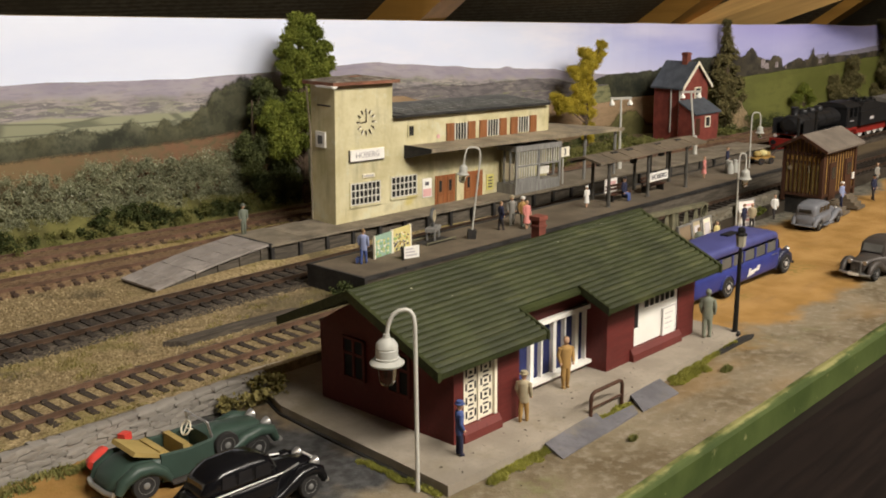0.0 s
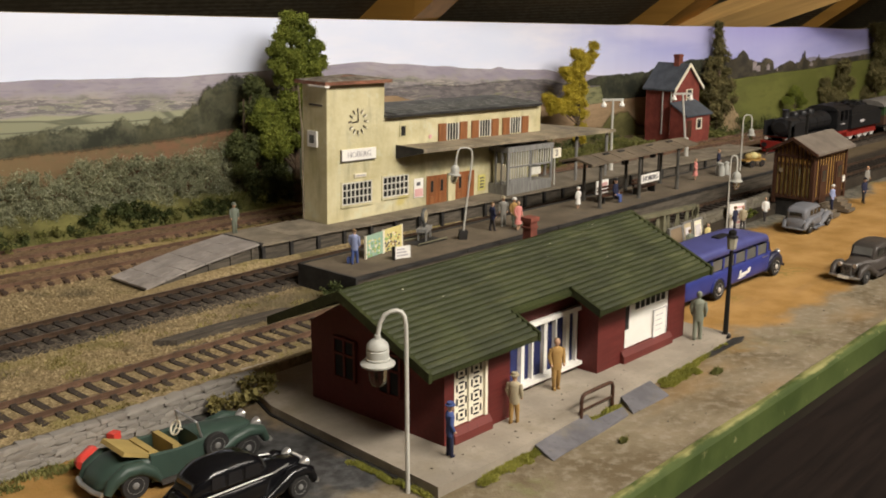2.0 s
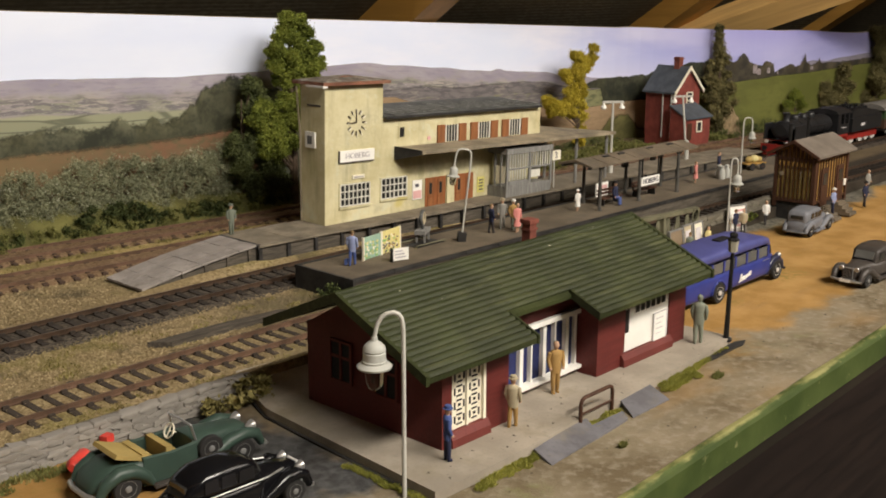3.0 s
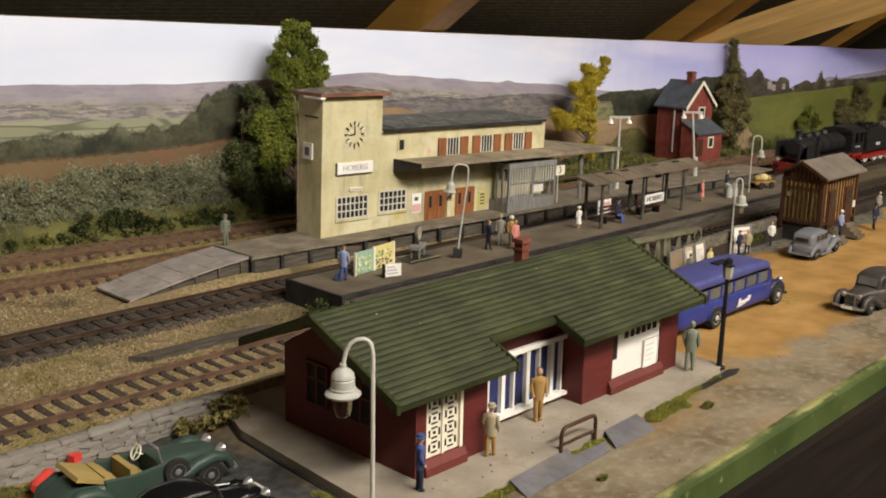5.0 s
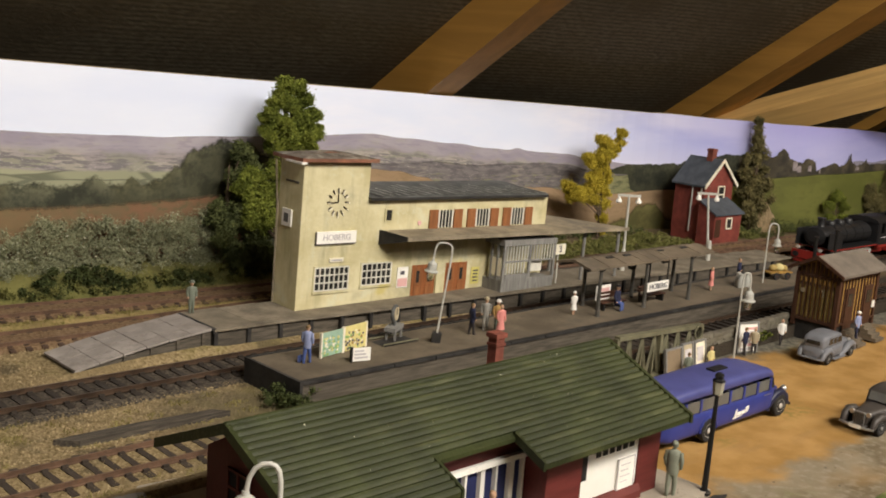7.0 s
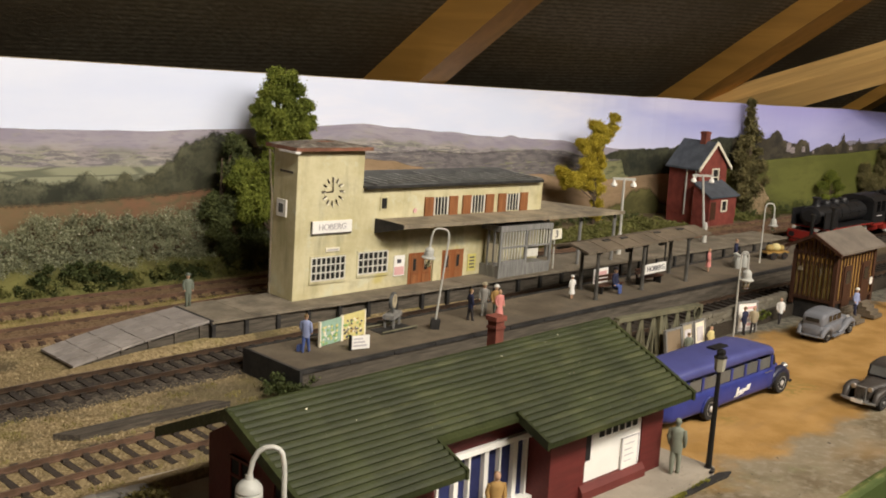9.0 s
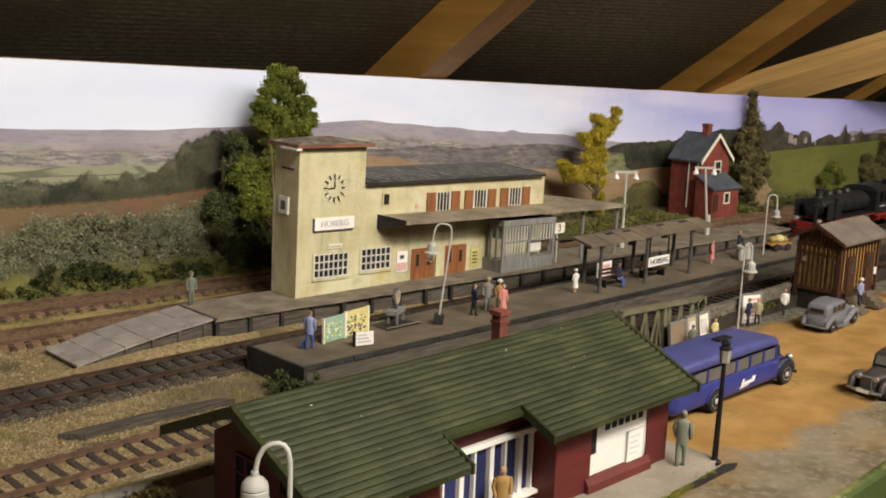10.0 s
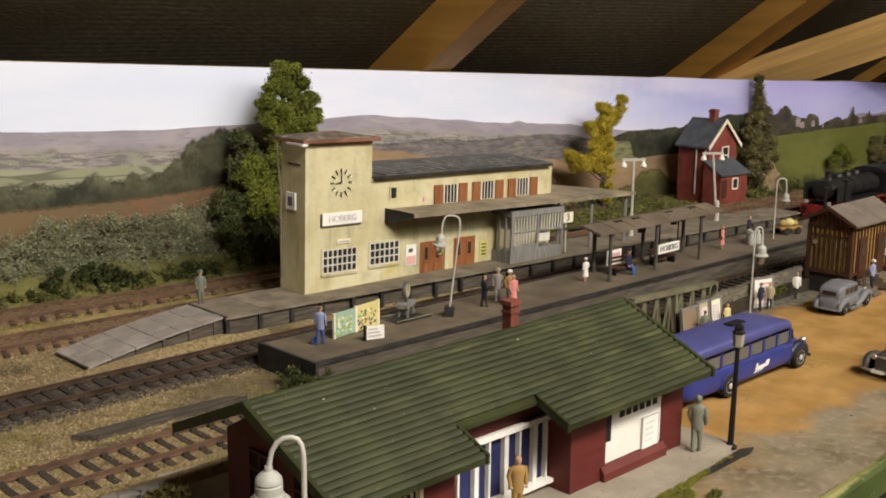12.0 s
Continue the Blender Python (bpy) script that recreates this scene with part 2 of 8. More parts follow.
def valley_print():
    """Printed valley floor: dark mauve woods, a few pale fields and scattered white houses."""
    t = Tree("printed_valley")
    co, (x, d, _) = print_uv(t)
    cells = stretched(t, co, 0.05, 0.22)
    col = t.mix((0.125, 0.112, 0.118), (0.21, 0.19, 0.185), t.step(t.noise(1.6, 5, 0.6, cells), 0.38, 0.64))
    pale = t.step(t.noise(1.0, 4, 0.6, stretched(t, co, 0.05, 0.34)), 0.56, 0.63)
    col = t.mix(col, (0.30, 0.27, 0.235), t.math("MULTIPLY", pale, 0.7))
    green = t.math("MULTIPLY", t.step(t.noise(1.0, 4, 0.6, stretched(t, co, 0.06, 0.5)), 0.55, 0.62), t.step(d, 7.0, 11.0))
    col = t.mix(col, (0.25, 0.25, 0.135), t.math("MULTIPLY", green, 0.75))
    white = t.math("MULTIPLY", t.step(t.noise(5.0, 3, 0.5, stretched(t, co, 0.09, 0.30)), 0.64, 0.69), t.step(t.noise(0.8, 2, 0.5, stretched(t, co, 0.05, 0.1)), 0.47, 0.55))
    col = t.mix(col, (0.58, 0.54, 0.53), t.math("MULTIPLY", white, 0.8))
    soft_top(t, d, 0.7, 2.6)
    return t.done(col, 0.6, 0.0, 0.2)


def land_print(name, a, b, c, big=0.03, squash=4.0, cover=0.5, edge=0.3, soft=0.8, dark=0.0, west=None):
    """A printed strip of open land: soft patches and thin streaks; dark: how far its lower part is shaded by growth."""
    t = Tree(name)
    co, (x, d, _) = print_uv(t)
    col = t.mix(a, b, t.step(t.noise(1.0, 4, 0.55, stretched(t, co, big, big * squash)), 0.36, 0.64))
    col = t.mix(col, c, t.math("MULTIPLY", t.step(t.noise(1.0, 5, 0.62, stretched(t, co, big * 3, big * 3 * squash)), 0.48, 0.62), cover))
    col = t.mix(col, shade(c, 0.8), t.math("MULTIPLY", t.step(t.noise(1.0, 4, 0.7, stretched(t, co, big * 12, big * 14)), 0.55, 0.68), cover * 0.6))
    if west:
        col = t.mix(t.mix(west, shade(west, 0.8), t.noise(1.0, 5, 0.6, stretched(t, co, 0.12, 0.2))), col, t.step(x, 270.0, 400.0))
    if dark:
        col = t.mix(col, shade(c, 0.6), t.math("MULTIPLY", t.step(d, dark * 0.5, dark * 1.5), 0.5))
    soft_top(t, d, edge, soft)
    return t.done(col, 0.6, 0.0, 0.2)


def wood_print(name, dark, light, size=100.0, edge=2.2, soft=1.6):
    """Printed woodland: rounded crowns lit from above, hazy gaps and a leafy upper edge."""
    t = Tree(name)
    co, (x, d, _) = print_uv(t)
    clump = t.noise(size * 0.55, 3, 0.5)
    leaf = t.noise(size * 3.2, 5, 0.65)
    big = t.noise(size * 0.22, 4)
    k = t.math("ADD", t.math("MULTIPLY", leaf, 0.4), t.math("MULTIPLY", clump, 0.75))
    col = t.mix(dark, light, t.step(k, 0.46, 0.70))
    col = t.mix(col, shade(dark, 0.8), t.math("MULTIPLY", t.step(big, 0.5, 0.68), 0.5))
    warm = t.step(t.noise(size * 0.3, 3, 0.5, t.scaled(1, 1, 0.4)), 0.48, 0.62)
    col = t.mix(col, t.mix(shade(dark, 1.1), (light[0] * 0.8, light[1] * 0.72, light[2] * 0.5), leaf), t.math("MULTIPLY", warm, 0.5))
    col = t.mix(col, shade(dark, 0.75), t.math("MULTIPLY", t.step(t.math("ADD", d, t.math("MULTIPLY", clump, 6.0)), 7.0, 15.0), 0.45))
    soft_top(t, d, edge, soft, 0.26)
    return t.done(col, 0.6, 0.0, 0.2)


def rim_material():
    """Dark green painted edge, turning a ragged pale yellow-green along its brow."""
    t = Tree("green_painted_rim")
    _, _, z = t.xyz()
    n = t.noise(85, 5, 0.65, t.scaled(0.5, 1, 1))
    col = t.mix((0.038, 0.058, 0.014), (0.075, 0.10, 0.028), t.step(t.noise(40, 5), 0.3, 0.7))
    brow = t.step(t.math("ADD", z, t.math("MULTIPLY", t.math("SUBTRACT", n, 0.5), 0.005)), -0.0004, 0.0006)
    col = t.mix(col, t.mix((0.17, 0.17, 0.05), (0.30, 0.28, 0.12), n), brow)
    col = t.mix(col, (0.25, 0.25, 0.11), t.math("MULTIPLY", t.step(t.noise(300, 3), 0.66, 0.72), 0.6))
    t.bump(n, 0.5, 0.0006)
    return t.done(col, 0.55, 0.0, 0.3)


def render_wall():
    """Old cream render with water stains and grime in patches."""
    t = Tree("cream_render")
    a, b = t.noise(45, 5, 0.6), t.noise(500, 4)
    run = t.noise(120, 4, 0.6, t.scaled(1, 1, 0.15))
    col = t.mix((0.48, 0.425, 0.235), (0.65, 0.595, 0.38), t.step(a, 0.3, 0.65))
    col = t.mix(col, (0.30, 0.27, 0.15), t.math("MULTIPLY", t.step(run, 0.50, 0.72), 0.5))
    col = t.mix(col, (0.62, 0.62, 0.46), t.math("MULTIPLY", t.step(t.noise(75, 5, 0.7), 0.54, 0.66), 0.55))
    col = t.mix(col, (0.25, 0.23, 0.15), t.math("MULTIPLY", t.step(t.noise(22, 5, 0.65), 0.5, 0.7), 0.6))
    col = t.mix(col, (0.50, 0.40, 0.05), t.math("MULTIPLY", t.step(t.noise(30, 3), 0.66, 0.76), 0.5))
    t.bump(b, 0.3, 0.0004)
    return t.done(col, 0.85, 0.0, 0.15)


def roof_material():
    """Dark green tile sheet: fine ribs down the slope, highlight streaks painted along the courses and pale scuffs."""
    t = Tree("dark_green_roofing")
    x, y, _ = t.xyz()
    a, b = t.noise(70, 4), t.noise(700, 3)
    col = t.mix((0.019, 0.024, 0.0068), (0.037, 0.045, 0.013), t.step(a, 0.3, 0.7))
    rib = t.math("SINE", t.math("MULTIPLY", x, 3300.0))
    col = t.mix(col, (0.070, 0.083, 0.032), t.math("MULTIPLY", t.step(rib, 0.1, 0.9), 0.10))
    # brownish highlights of the rolled courses, put into the colour
    streak = t.noise(260, 5, 0.65, t.scaled(0.16, 1, 1))
    col = t.mix(col, (0.095, 0.10, 0.040), t.math("MULTIPLY", t.step(streak, 0.52, 0.68), 0.55))
    col = t.mix(col, (0.24, 0.235, 0.14), t.math("MULTIPLY", t.step(t.noise(520, 4, 0.7), 0.66, 0.74), 0.6))
    band = t.noise(38, 4, 0.6, t.scaled(1, 0.12, 0.12))
    col = t.mix(col, (0.014, 0.018, 0.005), t.math("MULTIPLY", t.step(band, 0.46, 0.66), 0.5))
    col = t.mix(t.mix((0.024, 0.028, 0.009), col, 0.75), col, t.rand())
    t.bump(t.math("ADD", b, t.math("MULTIPLY", rib, 0.08)), 0.45, 0.0004)
    return t.done(col, 0.55, 0.0, 0.3)


MAT = {
    "ground": ground_material(),
    "ballast": gravel_material("pale_gravel", (0.148, 0.107, 0.052), (0.335, 0.26, 0.142), (0.225, 0.17, 0.09)),
    "dark_ballast": gravel_material("dark_gravel", (0.036, 0.030, 0.025), (0.125, 0.105, 0.08), (0.055, 0.046, 0.037)),
    "rust_ballast": gravel_material("rusty_gravel", (0.125, 0.080, 0.045), (0.25, 0.17, 0.10), (0.17, 0.11, 0.062)),
    "straw": plain("straw_turf", (0.30, 0.225, 0.095), 0.95, vary=0.3, coarse=60, fine=700, bump=0.7, dirt=(0.15, 0.14, 0.05)),
    "stone_bit": stone_bits(),
    "felt": felt_material(),
    "rafter": wood("rafter_pine", (0.39, 0.205, 0.044), "y", 0.55, 0.14, 12.0),
    "pale_rafter": wood("pale_pine", (0.52, 0.33, 0.12), "y", 0.55, 0.2, 12.0),
    "sky": sky_print(),
    "country": country_print(),
    "valley": valley_print(),
    "meadow": land_print("printed_meadow", (0.17, 0.175, 0.085), (0.24, 0.235, 0.12), (0.085, 0.09, 0.05), 0.03, 4.5, 0.8, 0.5, 1.2),
    "far_blue": land_print("printed_far_ridge", (0.24, 0.22, 0.28), (0.27, 0.25, 0.30), (0.19, 0.18, 0.21), 0.03, 3.0, 0.4),
    "green_hill": land_print("printed_green_hill", (0.105, 0.113, 0.027), (0.14, 0.145, 0.038), (0.088, 0.092, 0.026), 0.012, 2.5, 0.45, 0.2, 0.9),
    "dark_wood": wood_print("printed_woods", (0.024, 0.027, 0.019), (0.075, 0.076, 0.045), 110.0, 1.3, 1.2),
    "crest_wood": wood_print("printed_crest_trees", (0.035, 0.032, 0.026), (0.105, 0.088, 0.058), 150.0, 0.9, 1.1),
    "grey_wood": wood_print("printed_grey_woods", (0.035, 0.038, 0.026), (0.15, 0.15, 0.095), 120.0, 2.2, 4.0),
    "scrub_print": wood_print("printed_scrub", (0.10, 0.095, 0.035), (0.20, 0.18, 0.07), 90.0, 1.6, 5.0),
    "heath": land_print("printed_heath", (0.205, 0.112, 0.064), (0.17, 0.118, 0.066), (0.125, 0.11, 0.058), 0.05, 1.8, 0.75, 1.0, 3.4, 0.0, (0.215, 0.15, 0.075)),
    "stubble": land_print("printed_stubble", (0.37, 0.255, 0.155), (0.31, 0.215, 0.125), (0.235, 0.165, 0.09), 0.02, 3.5, 0.5, 0.3, 0.9, 22.0),
    "bare_bank": land_print("printed_bare_bank", (0.34, 0.25, 0.15), (0.24, 0.17, 0.09), (0.12, 0.10, 0.05), 0.12, 1.6, 0.8, 1.0, 2.0),
    "house_print": plain("printed_house_wall", (0.27, 0.23, 0.23), 0.6, vary=0.3, coarse=500, bump=0.0),
    "backing": plain("backing_board", (0.25, 0.19, 0.12), 0.8),
    "black_brown": wood("dark_stained_board", (0.014, 0.009, 0.007), "x", 0.55, 0.35, 6.0),
    "rim_green": rim_material(),
    "floor": plain("dark_floor", (0.05, 0.04, 0.03), 0.8, coarse=4, fine=60),
    "verge": plain("grassy_verge", (0.125, 0.118, 0.037), 0.95, vary=0.4, coarse=45, fine=500, bump=0.6, dirt=(0.085, 0.095, 0.030)),
    "rotten_board": wood("rotten_board", (0.072, 0.06, 0.046), "x", 0.9, 0.5, 1.0),
    "room_wall": plain("dim_room_wall", (0.22, 0.17, 0.12), 0.9, coarse=3, fine=40),
    "pavement": plain("concrete_pavement", (0.305, 0.265, 0.21), 0.9, vary=0.18, coarse=50, fine=600, bump=0.35, dirt=(0.20, 0.17, 0.11)),
    "slate_pad": plain("grey_slab", (0.135, 0.13, 0.14), 0.85, vary=0.22, coarse=90, fine=500, bump=0.4, dirt=(0.19, 0.165, 0.125)),
    "platform": plain("grey_platform", (0.130, 0.104, 0.072), 0.9, vary=0.25, coarse=50, fine=500, bump=0.4, dirt=(0.10, 0.085, 0.065)),
    "boards": plain("weathered_boards", (0.195, 0.165, 0.12), 0.9, vary=0.35, coarse=90, fine=600, bump=0.5, dirt=(0.075, 0.064, 0.05), own=0.08),
    "ramp": plain("grey_ramp_slab", (0.285, 0.255, 0.23), 0.88, vary=0.25, coarse=90, fine=500, bump=0.45, dirt=(0.15, 0.13, 0.105), own=0.12),
    "edge_black": plain("sooty_timber", (0.028, 0.026, 0.024), 0.75, vary=0.4, coarse=120, bump=0.4),
    "plat_wall": wood("sooty_platform_wall", (0.085, 0.072, 0.055), "x", 0.85, 0.4, 1.0),
    "sleeper": wood("brown_sleeper", (0.058, 0.044, 0.033), "y", 0.85, 0.4, 0.8, 0.35),
    "dark_sleeper": wood("tarred_sleeper", (0.042, 0.033, 0.026), "y", 0.8, 0.4, 0.8, 0.3),
    "rust_rail": plain("rusty_rail", (0.125, 0.074, 0.047), 0.65, 0.15, 0.35, 90, 900, 0.3),
    "far_rail": plain("brown_rail", (0.14, 0.082, 0.052), 0.7, 0.1, 0.35, 90, 900, 0.3),
    "far_sleeper": wood("rusty_sleeper", (0.072, 0.044, 0.029), "y", 0.85, 0.4, 0.8, 0.25),
    "dark_rail": plain("dark_rail", (0.10, 0.066, 0.045), 0.45, 0.55, 0.35, 90, 900, 0.3),
    "wall_stone": plain("grey_field_stone", (0.245, 0.225, 0.197), 0.9, vary=0.16, coarse=120, fine=900, bump=0.3, dirt=(0.20, 0.18, 0.125), own=0.22),
    "rough_stone": plain("mossy_rough_stone", (0.145, 0.128, 0.098), 0.92, vary=0.3, coarse=160, fine=900, bump=0.5, dirt=(0.10, 0.105, 0.05), own=0.35),
    "mortar": plain("wall_mortar", (0.15, 0.135, 0.11), 0.95, vary=0.3),
    "maroon": wood("maroon_boards", (0.115, 0.021, 0.018), "x", 0.55, 0.12, 1.0),
    "maroon_dark": plain("maroon_plinth", (0.125, 0.027, 0.022), 0.6, vary=0.15),
    "roof_green": roof_material(),
    "white": plain("white_paint", (0.82, 0.80, 0.74), 0.5, vary=0.06, bump=0.05),
    "cream": plain("cream_paint", (0.78, 0.73, 0.58), 0.5, vary=0.08, bump=0.05),
    "navy": plain("dark_blue_curtain", (0.022, 0.028, 0.10), 0.7, vary=0.3),
    "black": plain("black_gap", (0.012, 0.011, 0.011), 0.7, vary=0.3),
    "brick": plain("chimney_brick", (0.20, 0.062, 0.042), 0.85, vary=0.25, coarse=150),
    "render": render_wall(),
    "tower_felt": plain("mottled_roof_felt", (0.15, 0.125, 0.10), 0.85, vary=0.5, coarse=260, fine=900, bump=0.5, dirt=(0.42, 0.40, 0.34)),
    "rust_roof": plain("rusty_sheet_roof", (0.21, 0.092, 0.055), 0.75, vary=0.4, coarse=90, dirt=(0.23, 0.20, 0.15)),
    "slate": plain("dark_slate", (0.10, 0.102, 0.097), 0.6, vary=0.35, coarse=110, fine=700, bump=0.3, dirt=(0.19, 0.19, 0.185)),
    "slate_pale": plain("pale_lap_edge", (0.46, 0.455, 0.42), 0.75, vary=0.5, coarse=200, fine=900),
    "canopy": plain("grey_felt_canopy", (0.27, 0.225, 0.155), 0.85, vary=0.3, coarse=70, fine=500, dirt=(0.12, 0.105, 0.085)),
    "shelter_roof": plain("brown_felt_boards", (0.165, 0.13, 0.09), 0.85, vary=0.3, coarse=70, fine=500, dirt=(0.08, 0.07, 0.055), own=0.15),
    "soffit": plain("grimy_soffit", (0.085, 0.075, 0.06), 0.85, vary=0.25),
    "shutter": wood("red_brown_shutter", (0.25, 0.10, 0.038), "z", 0.6, 0.2),
    "door_brown": wood("red_brown_door", (0.24, 0.085, 0.03), "z", 0.5, 0.22),
    "grey_wood_paint": wood("grey_painted_timber", (0.21, 0.205, 0.19), "z", 0.75, 0.25),
    "post_grey": plain("dark_grey_post_paint", (0.075, 0.070, 0.060), 0.7, vary=0.35, coarse=150),
    "grey_bar": plain("pale_grey_bar", (0.62, 0.60, 0.52), 0.6, vary=0.15),
    "dark_pane": plain("dark_window", (0.03, 0.029, 0.027), 0.14, vary=0.3, bump=0.0, spec=0.4),
    "dial_black": plain("black_dial_mark", (0.055, 0.04, 0.022), 0.5, bump=0.0),
    "ink": plain("printed_ink", (0.09, 0.085, 0.10), 0.6, bump=0.0),
    "grey_ink": plain("faded_ink", (0.53, 0.50, 0.51), 0.6, bump=0.0),
    "shed_brown": wood("brown_shed_frame", (0.060, 0.026, 0.014), "z", 0.6, 0.3),
    "gable_pane": plain("dull_yellow_window", (0.15, 0.105, 0.034), 0.3, vary=0.4, coarse=200, bump=0.0),
    "shed_yellow": wood("ochre_shed_boards", (0.32, 0.19, 0.05), "z", 0.65, 0.3),
    "shed_roof": plain("grey_felt_roof", (0.15, 0.125, 0.10), 0.85, vary=0.2, coarse=70, dirt=(0.15, 0.13, 0.11)),
    "red_house": plain("red_brick_wall", (0.195, 0.046, 0.034), 0.8, vary=0.22, coarse=120, fine=900, bump=0.3),
    "blue_slate": plain("blue_grey_slate", (0.075, 0.085, 0.10), 0.6, vary=0.2, coarse=120),
    "bark": plain("tree_bark", (0.085, 0.06, 0.04), 0.95, vary=0.4, coarse=200, bump=0.6),
    "leaf_green": leaves("deep_green_foliage", (0.056, 0.076, 0.013), (0.245, 0.275, 0.046)),
    "leaf_dark": leaves("dark_foliage", (0.040, 0.052, 0.021), (0.13, 0.145, 0.05)),
    "leaf_conifer": leaves("dusky_conifer_foliage", (0.072, 0.066, 0.028), (0.24, 0.205, 0.085)),
    "scrub": leaves("olive_scrub", (0.082, 0.092, 0.024), (0.225, 0.215, 0.07)),
    "leaf_bush": leaves("dark_bush_foliage", (0.024, 0.034, 0.012), (0.085, 0.10, 0.032)),
    "leaf_yellow": leaves("yellow_foliage", (0.30, 0.235, 0.02), (0.60, 0.48, 0.06)),
    "leaf_hedge": leaves("grey_green_hedge", (0.165, 0.178, 0.108), (0.36, 0.36, 0.218), (0.58, 0.56, 0.44), few=0.97),
    "grass": leaves("grass_tufts", (0.125, 0.13, 0.022), (0.36, 0.345, 0.072)),
    "dry_grass": leaves("dry_grass_tufts", (0.12, 0.10, 0.03), (0.34, 0.29, 0.11)),
    "pole": plain("pale_grey_pole", (0.50, 0.49, 0.44), 0.45, vary=0.12, bump=0.05),
    "lantern_pane": plain("dusty_lantern_glass", (0.32, 0.30, 0.23), 0.25, vary=0.3, bump=0.0),
    "lamp_grey": plain("grey_lamp_housing", (0.42, 0.42, 0.38), 0.45, vary=0.12, bump=0.05),
    "lamp_glass": glass("lamp_glass", (0.9, 0.88, 0.8), 0.15),
    "black_iron": plain("black_iron", (0.02, 0.019, 0.018), 0.45, 0.3, 0.3),
    "iron_green": plain("grey_green_iron", (0.14, 0.132, 0.082), 0.7, vary=0.25, coarse=100),
}

# ---- building helpers (millimetres in, metres out) ----


def vec(*a):
    return Vector(a)


def box(bm, x0, x1, y0, y1, z0, z1):
    v = [bm.verts.new(p) for p in ((x0, y0, z0), (x1, y0, z0), (x1, y1, z0), (x0, y1, z0), (x0, y0, z1), (x1, y0, z1), (x1, y1, z1), (x0, y1, z1))]
    for f in ((3, 2, 1, 0), (4, 5, 6, 7), (0, 1, 5, 4), (1, 2, 6, 5), (2, 3, 7, 6), (3, 0, 4, 7)):
        bm.faces.new([v[i] for i in f])
    return v


def prism(bm, pts, axis, a, b):
    """A polygon (two coordinates) drawn out along an axis from a to b."""
    def at(p, q):
        return {"x": (q, p[0], p[1]), "y": (p[0], q, p[1]), "z": (p[0], p[1], q)}[axis]
    lo, hi = [bm.verts.new(at(p, a)) for p in pts], [bm.verts.new(at(p, b)) for p in pts]
    n = len(pts)
    for i in range(n):
        bm.faces.new((lo[i], lo[(i + 1) % n], hi[(i + 1) % n], hi[i]))
    bm.faces.new(lo[::-1])
    bm.faces.new(hi)
    return lo + hi


def tube(bm, pts, radii, n=8, caps=True):
    """A round bar along a line of points, with a radius (or one for each point)."""
    pts = [Vector(p) for p in pts]
    if not isinstance(radii, (list, tuple)):
        radii = [radii] * len(pts)
    radii = [float(r) for r in radii]
    rings, side = [], None
    for i, p in enumerate(pts):
        d = (pts[min(i + 1, len(pts) - 1)] - pts[max(i - 1, 0)]).normalized()
        if side is None:
            side = d.cross(Vector((0, 0, 1)) if abs(d.z) < 0.9 else Vector((1, 0, 0))).normalized()
        side = (side - d * side.dot(d)).normalized()
        up = d.cross(side)
        rings.append([bm.verts.new(p + radii[i] * (math.cos(2 * math.pi * k / n) * side + math.sin(2 * math.pi * k / n) * up)) for k in range(n)])
    for a, b in zip(rings, rings[1:]):
        for k in range(n):
            bm.faces.new((a[k], a[(k + 1) % n], b[(k + 1) % n], b[k]))
    if caps:
        bm.faces.new(rings[0][::-1])
        bm.faces.new(rings[-1])


def lathe(bm, profile, c=(0, 0, 0), n=12, sx=1.0, sy=1.0):
    """A turned shape: (radius, height) pairs from below upwards round the z axis at c."""
    rings = [[bm.verts.new((c[0] + sx * r * math.cos(2 * math.pi * k / n), c[1] + sy * r * math.sin(2 * math.pi * k / n), c[2] + z)) for k in range(n)] for r, z in profile]
    for a, b in zip(rings, rings[1:]):
        for k in range(n):
            bm.faces.new((a[k], a[(k + 1) % n], b[(k + 1) % n], b[k]))
    bm.faces.new(rings[0][::-1])
    bm.faces.new(rings[-1])


def ball(bm, c, r, sub=1, s=(1, 1, 1)):
    bmesh.ops.create_icosphere(bm, subdivisions=sub, radius=1.0, matrix=Matrix.Translation(c) @ Matrix.Diagonal((r * s[0], r * s[1], r * s[2], 1)))


def soften(bm, width, segments=2):
    bmesh.ops.bevel(bm, geom=[e for e in bm.edges if e.is_manifold and e.calc_face_angle(0) > 0.5], offset=width, segments=segments, profile=0.6, affect="EDGES")


def finish(bm, name, mats, smooth=0.0):
    bmesh.ops.recalc_face_normals(bm, faces=bm.faces)
    me = bpy.data.meshes.new(name)
    bmesh.ops.scale(bm, vec=(MM, MM, MM), verts=bm.verts)
    bm.to_mesh(me)
    bm.free()
    for m in mats if isinstance(mats, (list, tuple)) else [mats]:
        me.materials.append(MAT[m] if isinstance(m, str) else m)
    if smooth:
        me.shade_smooth()
        me.set_sharp_from_angle(angle=radians(smooth))
    return me


def B():
    return bmesh.new()


def part(name, bm, material, parent=None, label="", smooth=0.0):
    """One mesh object, under a thing or a part where one is given."""
    ob = new(name, finish(bm, name, material, smooth))
    if parent:
        ob.parent = parent
    if label:
        ob["label"] = label
    return ob


def piece(name, me, parent, m):
    """An object of its own on a shared mesh; m: its pose in millimetres under its parent."""
    ob = new(name, me)
    ob.parent = parent
    loc, rot, sca = m.decompose()
    ob.matrix_basis = Matrix.LocRotScale(loc * MM, rot, sca)
    return ob


